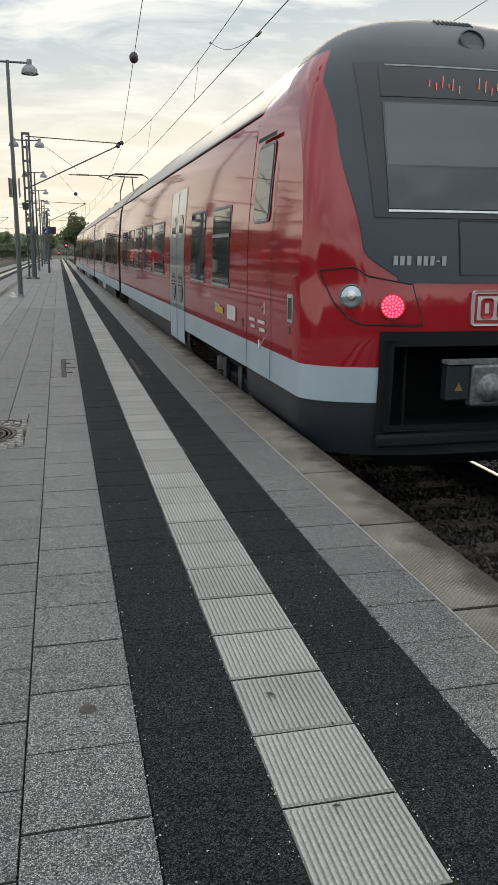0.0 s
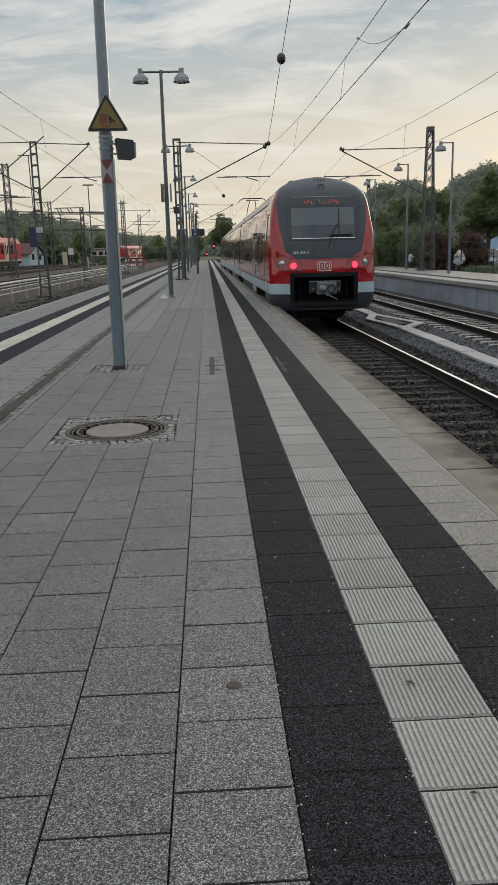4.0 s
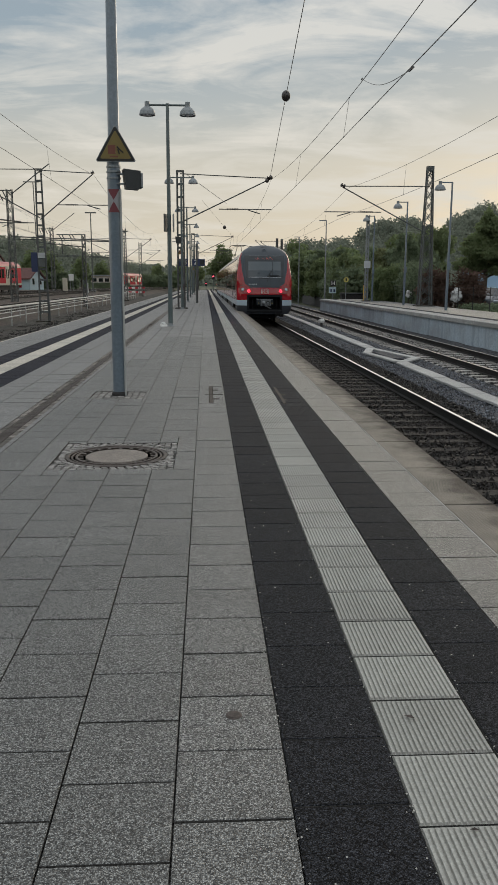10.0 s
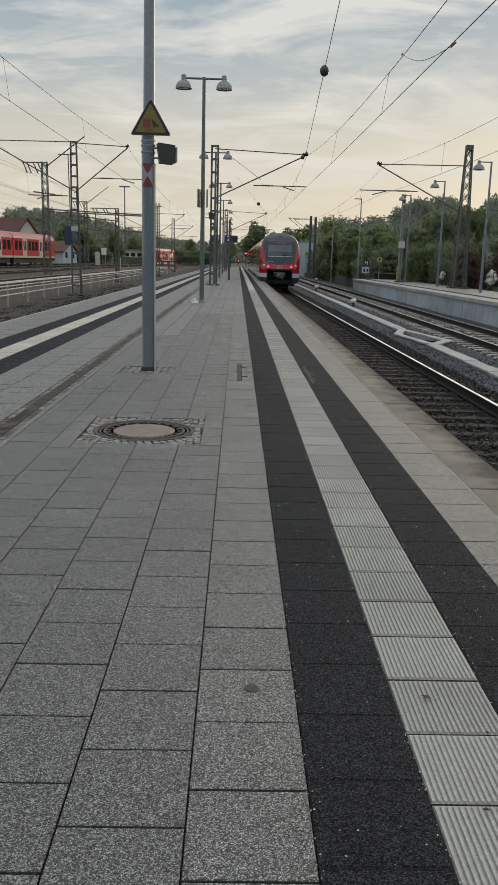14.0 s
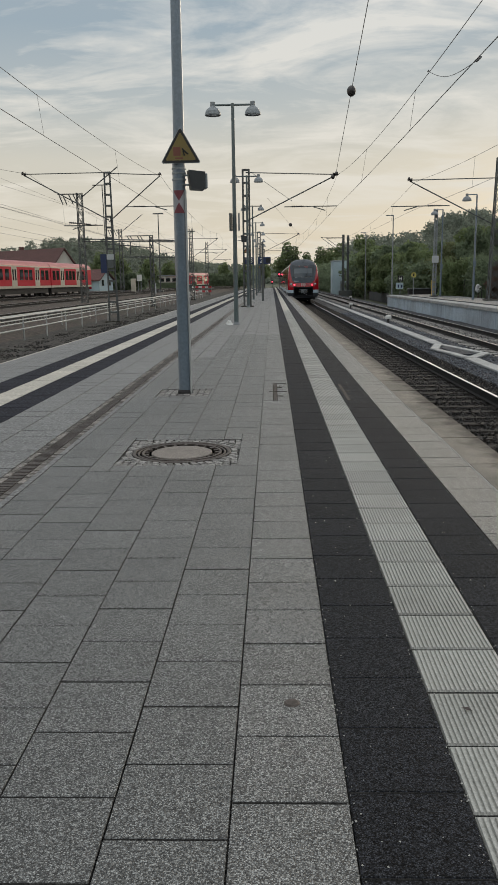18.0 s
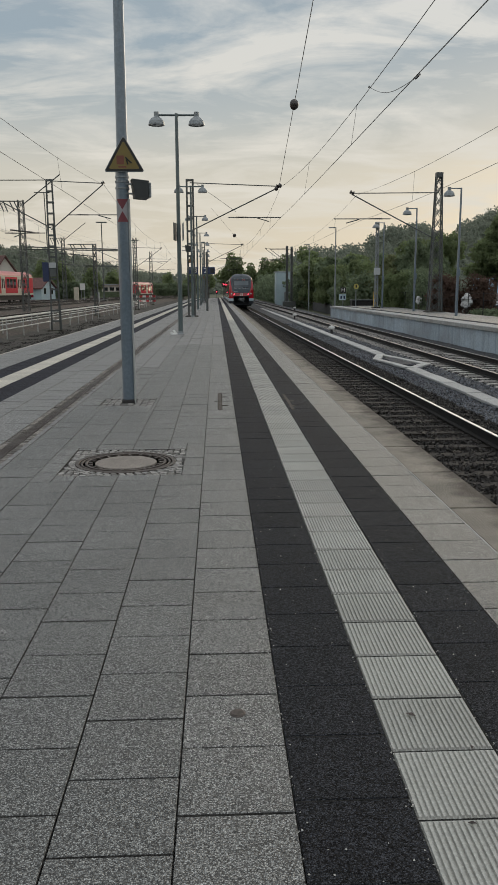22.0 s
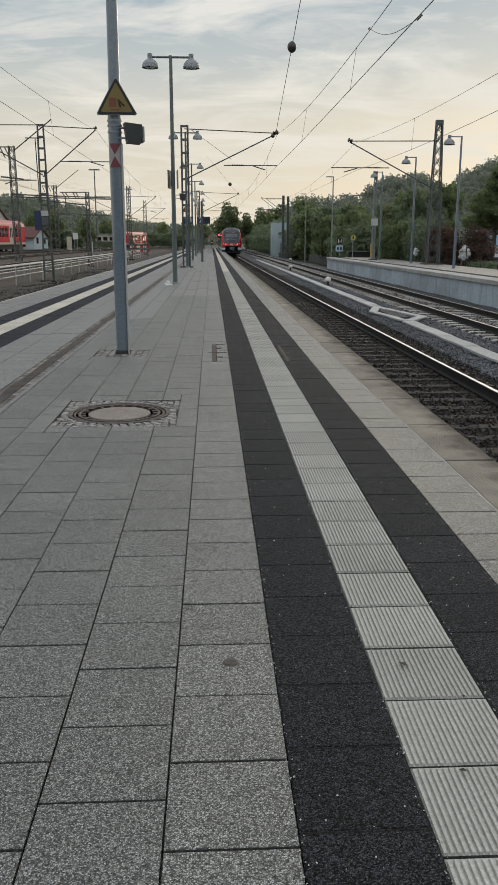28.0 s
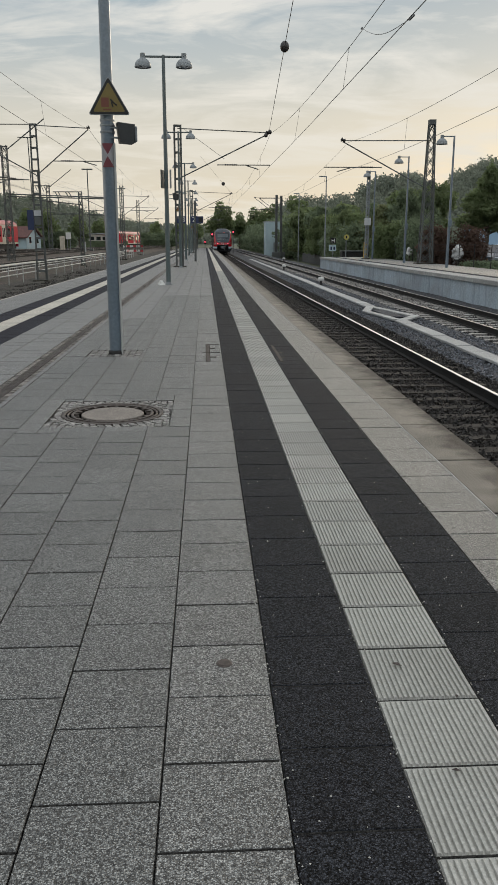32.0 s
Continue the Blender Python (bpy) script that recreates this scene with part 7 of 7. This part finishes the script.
def low_hall():
    ob = thing("low_building", (-25.2, 198, 0), "long low cream building with a row of windows", "building")
    part("wall", boxed(-2.4, 2.4, -3, 3, 0, 3.0), "plaster", ob)
    part("roof", boxed(-2.7, 2.7, -3.4, 3.4, 3.0, 3.25, bevel=.05), "galv", ob)
    for k in range(3):
        part("window", boxed(-2.1 + 1.5 * k, -1.1 + 1.5 * k, -3.05, -2.98, 1.7, 2.5), "glass", ob)
    part("hedge_wall", boxed(-4, 7, -6, -5.6, 0, 1.5), "leaf_dark", ob)


low_hall()


def line_signals():
    """Signals at red far along the line, and a far dark post."""
    for x, y, z in ((1.15, 150, 2.6), (-.15, 205, 1.2), (5.9, 176, 3.3)):
        ob = thing("signal", (x, y, -1.0), "distant line signal showing red", "signal", "line signals")
        part("post", rods([((0, 0, 0), (0, 0, z + 1.6))], .07), "mast", ob)
        b = part("head", boxed(-.28, .28, -.1, .1, z + .55, z + 1.6, bevel=.04), "signblack", ob)
        bm = bmesh.new()
        lathe(bm, [(0, .0), (.13, .0), (.15, -.03)], 12, Matrix.Translation((0, -.13, z + 1.1)) @ Matrix.Rotation(radians(90), 4, "X"))
        part("lens", bm, "taillight", b, "lit red lens")


line_signals()


# ---- green ----
def leaf_cloud(name, blobs, count, size, material, seed, parent=None, kind="", label="", corners=4):
    """Many small leaf clumps on the skins of several uneven lobes: (x, y, z, rx, rz)."""
    r = np.random.default_rng(seed)
    vol = np.array([b[3] * b[3] * b[4] for b in blobs]) ** .7
    pick = r.choice(len(blobs), count, p=vol / vol.sum())
    B = np.array(blobs)[pick]
    d = r.normal(size=(count, 3))
    d /= np.linalg.norm(d, axis=1)[:, None]
    rad = r.uniform(.62, 1.08, count) ** .6
    bump = 1 + .22 * np.sin(d[:, 0] * 7 + pick) * np.sin(d[:, 1] * 6 + 2 * pick) + .15 * np.sin(d[:, 2] * 9)
    c = B[:, :3] + d * np.stack([B[:, 3], B[:, 3], B[:, 4]], 1) * (rad * bump)[:, None]
    s = size * r.uniform(.55, 1.4, count)
    u = r.normal(size=(count, 3)); u /= np.linalg.norm(u, axis=1)[:, None]
    w = np.cross(u, d + r.normal(size=(count, 3)) * .5); w /= np.linalg.norm(w, axis=1)[:, None]
    v = np.cross(w, u)
    k = np.array([(-1, -.3), (.1, -.8), (1, .1), (.2, .9), (-.7, .5)] if corners == 5 else [(-1, -.1), (.1, -.8), (1, .1), (-.1, .9)])
    pts = c[:, None, :] + s[:, None, None] * (k[None, :, :1] * u[:, None, :] + k[None, :, 1:] * w[:, None, :]) + (s * .25)[:, None, None] * np.array([0, 1, 0, 1, 0])[None, :corners, None] * v[:, None, :]
    me = bpy.data.meshes.new(name)
    me.from_pydata(pts.reshape(-1, 3).tolist(), [], (np.arange(count * corners).reshape(-1, corners)).tolist())
    me.materials.append(M[material])
    ob = new(name, me)
    ob.parent = parent
    if kind:
        ob["kind"] = kind
    if label:
        ob["label"] = label
    return ob


def tree(at, h, spread, seed, material, label, group="trees behind the far platform", leaves=2600, size=.30, low=.28, pointed=False):
    ob = thing("tree", at, label, "tree", group)
    r = random.Random(seed)
    bm = bmesh.new()
    rod(bm, (0, 0, -.1), (r.uniform(-.2, .2), 0, h * .5), .05 * h * .45, .03 * h * .35, seg=9)
    part("trunk", bm, "bark", ob)
    blobs = []
    for k in range(22 if pointed else 9):
        a = r.uniform(0, 6.28)
        q = r.uniform(.1, .62)
        z = h * r.uniform(low + .15, .86)
        if pointed:
            # lobes shrink and draw in towards the tip
            t = (k + .5) / 22
            z = h * (low + .08 + (.90 - low - .08) * t)
            w = spread * (1 - t) ** .55 * r.uniform(.55, .8)
            b = (math.cos(a) * w * .75, math.sin(a) * w * .75, z, .28 + .42 * spread * (1 - t) ** .5 * r.uniform(.7, 1.1), h * r.uniform(.05, .085))
        else:
            b = (math.cos(a) * spread * q, math.sin(a) * spread * q, z, spread * r.uniform(.30, .48), h * r.uniform(.11, .18))
        blobs.append(b)
        bm = bmesh.new()
        rod(bm, (0, 0, h * (r.uniform(.25, .5) if not pointed else max(.3, b[2] / h - .12))), b[:3], .012 * h, .004 * h, seg=5)
        part("limb", bm, "bark", ob)
    blobs.append((0, 0, h * .88, spread * (.10 if pointed else .34), h * .12))
    blobs.append((0, 0, h * .6, spread * (.48 if pointed else .55), h * .22))
    leaf_cloud("crown", blobs, leaves, size, material, seed, ob)
    return ob


base_trees = [
    tree((16.3, 67, -.2), 5.7, 2.2, 1, "leaf_dark", "broad dark green tree behind the far platform", leaves=14000, size=.105, low=.0),
    tree((17.2, 74, -.2), 6.0, 2.6, 3, "leaf", "green tree behind the far platform", leaves=14000, size=.11, low=.0),
    tree((14.6, 68.5, -.2), 4.6, 1.7, 6, "leaf_olive", "olive-brown young tree behind the far platform", leaves=10000, size=.095, low=.0),
]
line_trees = [
    tree((15.6, 112, -.3), 6.2, 2.5, 4, "leaf_dark", "dark green tree along the line", "trees along the line", leaves=4200, size=.20, low=.0),
    tree((19.6, 118, -.3), 6.8, 2.9, 5, "leaf", "green tree along the line", "trees along the line", leaves=4200, size=.21, low=.0),
    tree((14.5, 122, -.3), 5.2, 2.2, 7, "leaf_olive", "olive-brown young tree along the line", "trees along the line", leaves=3400, size=.19, low=.0),
]
tree((19.5, 56.5, -.2), 7.0, 2.25, 2, "leaf", "dense green tree with a pointed crown over the parked cars", leaves=30000, size=.07, low=.30, pointed=True)
tree((24.6, 63.5, -.2), 5.4, 1.7, 8, "leaf_olive", "olive-green tree beside the parked cars", leaves=9000, size=.10, low=.30)
tree((23.6, 49.0, -.2), 5.4, 2.0, 9, "leaf_dark", "dark green tree beside the car park", leaves=11000, size=.095, low=.0)
r5 = random.Random(11)
SPOTS = [(18.6, 70, 1.0, 0), (20.6, 76, 1.05, 1), (22.4, 84, 1.1, 0), (14.8, 78, .85, 2), (16.9, 83, .95, 0), (19.8, 88, 1.0, 1)]
for k in range(26):
    y = 80 + 4.6 * k + r5.uniform(-2, 2)
    x = 13.0 + r5.uniform(0, 2.2) + .02 * (y - 80)
    SPOTS.append((x, y, .86 * r5.uniform(.68, .92) * (1 + .003 * (y - 80)), r5.choice((0, 1, 2, 1))))
    SPOTS.append((x + r5.uniform(4, 9), y + 3, .82 * r5.uniform(.90, 1.15) * (1 + .003 * (y - 80)), r5.choice((0, 1, 0, 2))))
for x, y, s, k in SPOTS:
    o = copy_thing((base_trees if y < 105 else line_trees)[k], pose(x, y, -.3, 0, 0, r5.uniform(0, 360)))
    o.scale = (s, s, s * r5.uniform(.92, 1.12))
for x, y, s in ((29.5, 58, .9), (31.5, 64, 1.1), (33, 52, 1.0), (28, 47, .9)):
    o = copy_thing(base_trees[0], pose(x, y, -.3, 0, 0, x * 9))
    o.scale = (s, s, s)


def hedge(name, x0, x1, y0, y1, z0, h, material, label, n=14, leaves=6000, size=.17, seed=5):
    r = random.Random(seed)
    blobs = []
    for k in range(n):
        t = (k + .5) / n
        blobs.append((x0 + (x1 - x0) * t, y0 + (y1 - y0) * t + r.uniform(-.5, .5), z0 + h * .5, max(.7, abs(y1 - y0) / n * .8, abs(x1 - x0) / n * .8), h * r.uniform(.48, .62)))
    ob = leaf_cloud(name, blobs, leaves, size, material, seed)
    return tagged(ob, label, "hedge", kind="stuff")


hedge("hedge", 13.95, 15.0, 51.5, 50.8, -.3, 2.3, "leaf_autumn", "reddish-brown hedge behind the far platform", n=5, leaves=9000, size=.06)
hedge("hedge", 15.9, 17.0, 51, 50.3, -.3, 2.3, "leaf_autumn", "reddish-brown hedge beside the parked cars", n=5, leaves=9000, size=.06, seed=8)
hedge("bushes", 13.2, 14.7, 63, 62.5, -.3, 2.75, "leaf", "round green bush behind the far platform", n=4, leaves=11000, size=.07, seed=6)
hedge("bushes", 14.9, 15.3, 54, 66, -.3, 3.0, "leaf_dark", "dark bushes behind the far platform", n=10, leaves=14000, size=.085, seed=16)
hedge("bushes", 17.6, 19.4, 41.6, 42.4, -.3, 3.3, "leaf", "light green bush beside the fence", n=4, leaves=14000, size=.065, seed=17)
hedge("bushes", 14.2, 16.2, 44.5, 43.5, -.3, .65, "leaf_dark", "low dark plants before the parked cars", n=9, leaves=4000, size=.06, seed=18)
hedge("bushes", 14.0, 16.5, 75, 125, -.6, 3.4, "leaf_dark", "dark bushes along the line", n=24, leaves=26000, size=.16, seed=7)
hedge("bushes", 15, 13, 125, 250, -.8, 5.5, "leaf_dark", "dark bushes along the line", n=30, leaves=26000, size=.26, seed=12)
hedge("bushes", -60, -27, 175, 168, 0, 3.0, "leaf_dark", "dark bushes behind the yard", n=20, leaves=20000, size=.24, seed=13)
hedge("bushes", -30, -9, 215, 262, 0, 3.4, "leaf_dark", "dark bushes behind the yard", n=20, leaves=20000, size=.24, seed=14)

far_tree = tree((4.2, 232, -1), 13.0, 4.4, 21, "leaf", "tall loose-crowned tree at the end of the line", "trees along the line", leaves=4800, size=.26, low=.25)
for x, y, s in ((10, 240, .8), (14, 236, .9), (19, 230, .95), (24, 225, 1.1), (-3, 300, .8), (-10, 300, .75), (-17, 290, .7), (-36, 190, .72), (-30, 196, .66), (-26, 205, .6), (-42, 196, .75)):
    o = copy_thing(far_tree, pose(x, y, -1, 0, 0, x * 31))
    o.scale = (s, s, s)


def wooded_hill(name, ridge, y0, y1, label, seed, count, size, foot=-1.3, fan=False):
    """A hill whose ridge is given as (x, height), clad in a rough skin of tree clumps."""
    xs = [p[0] for p in ridge]
    zs = [p[1] for p in ridge]
    r = np.random.default_rng(seed)

    def height(x, y):
        t = min(1.0, max(0.0, (y - y0) / (y1 - y0)))
        e = t * t * (3 - 2 * t)
        return foot + (np.interp(x * y1 / y if fan else x, xs, zs) - foot) * e
    bm = bmesh.new()
    grid_patch(bm, lambda u, v: (xs[0] + (xs[-1] - xs[0]) * u, y0 + (y1 * 1.3 - y0) * v, height(xs[0] + (xs[-1] - xs[0]) * u, y0 + (y1 * 1.3 - y0) * v)), 40, 16)
    ob = part(name, bm, "leaf_hazy")
    tagged(ob, label, "hill", kind="structure")
    X = r.uniform(xs[0], xs[-1], count)
    Y = y0 + (y1 - y0) * r.uniform(0, 1.05, count) ** .8
    n_tree = 900
    tx = r.uniform(xs[0], xs[-1], n_tree); ty = y0 + (y1 - y0) * r.uniform(0.0, 1.02, n_tree)
    blobs = [(tx[k], ty[k], height(tx[k], ty[k]) + 1.6, r.uniform(1.9, 3.8), r.uniform(2.2, 4.2)) for k in range(n_tree)]
    o = leaf_cloud("woods", blobs, count, size, "leaf_hazy", seed)
    tagged(o, "mixed green woods on the hill", "woods", kind="stuff")


wooded_hill("hill_north", [(-300, 20), (-200, 20), (-141, 17), (-127, 24), (-115, 23), (-99, 22), (-85, 18.5), (-71, 15), (-58, 11.5), (-41, 7.5), (-20, 5), (-14, 4)], 260, 500, "wooded hill behind the yard", 31, 170000, .50)
wooded_hill("hill_east", [(20, 7.5), (34, 10.6), (46, 11.3), (56, 14.0), (64, 18.2), (74, 19.4), (79, 18.6), (85, 15.4), (89, 15.2), (92, 20.4), (96, 22.4), (104, 25.4), (109, 24.2), (117, 25.0), (128, 26.5), (170, 29.0), (260, 33.0)], 140, 300, "wooded hill beyond the car park", 32, 270000, .36, fan=True)
# never in view: added behind the camera to darken what the train reflects
wooded_hill("hill_south", [(-220, 24), (-120, 22), (-40, 20), (20, 21), (90, 26), (220, 30)], -45, -120, "unseen wooded hill added behind the camera to darken reflections", 34, 26000, .9)
wooded_hill("hill_far", [(-140, 18), (-60, 15), (-15, 13), (10, 12), (60, 20), (120, 26)], 620, 900, "distant wooded ridge at the end of the line", 33, 24000, 1.5)


# ---- what moves ----
def motions():
    # seconds, and how far along the line the train's tail stands
    rows = [(0, 6.10), (0.5, 7.90), (1, 10.05), (1.5, 12.1), (2, 14.2), (3, 18.3), (3.5, 20.5), (6, 29.8), (8, 36.2), (10, 43.6), (13, 56.0), (18, 79.0), (22, 98.0), (25, 111.0), (30, 130.0), (32, 137.0)]
    walk(regional_train, [(t, pose(T1 - .042 - drift(y), y, RAIL_Z, 0, 0, math.degrees((drift(y + 60) - drift(y)) / 60))) for t, y in rows])


motions()
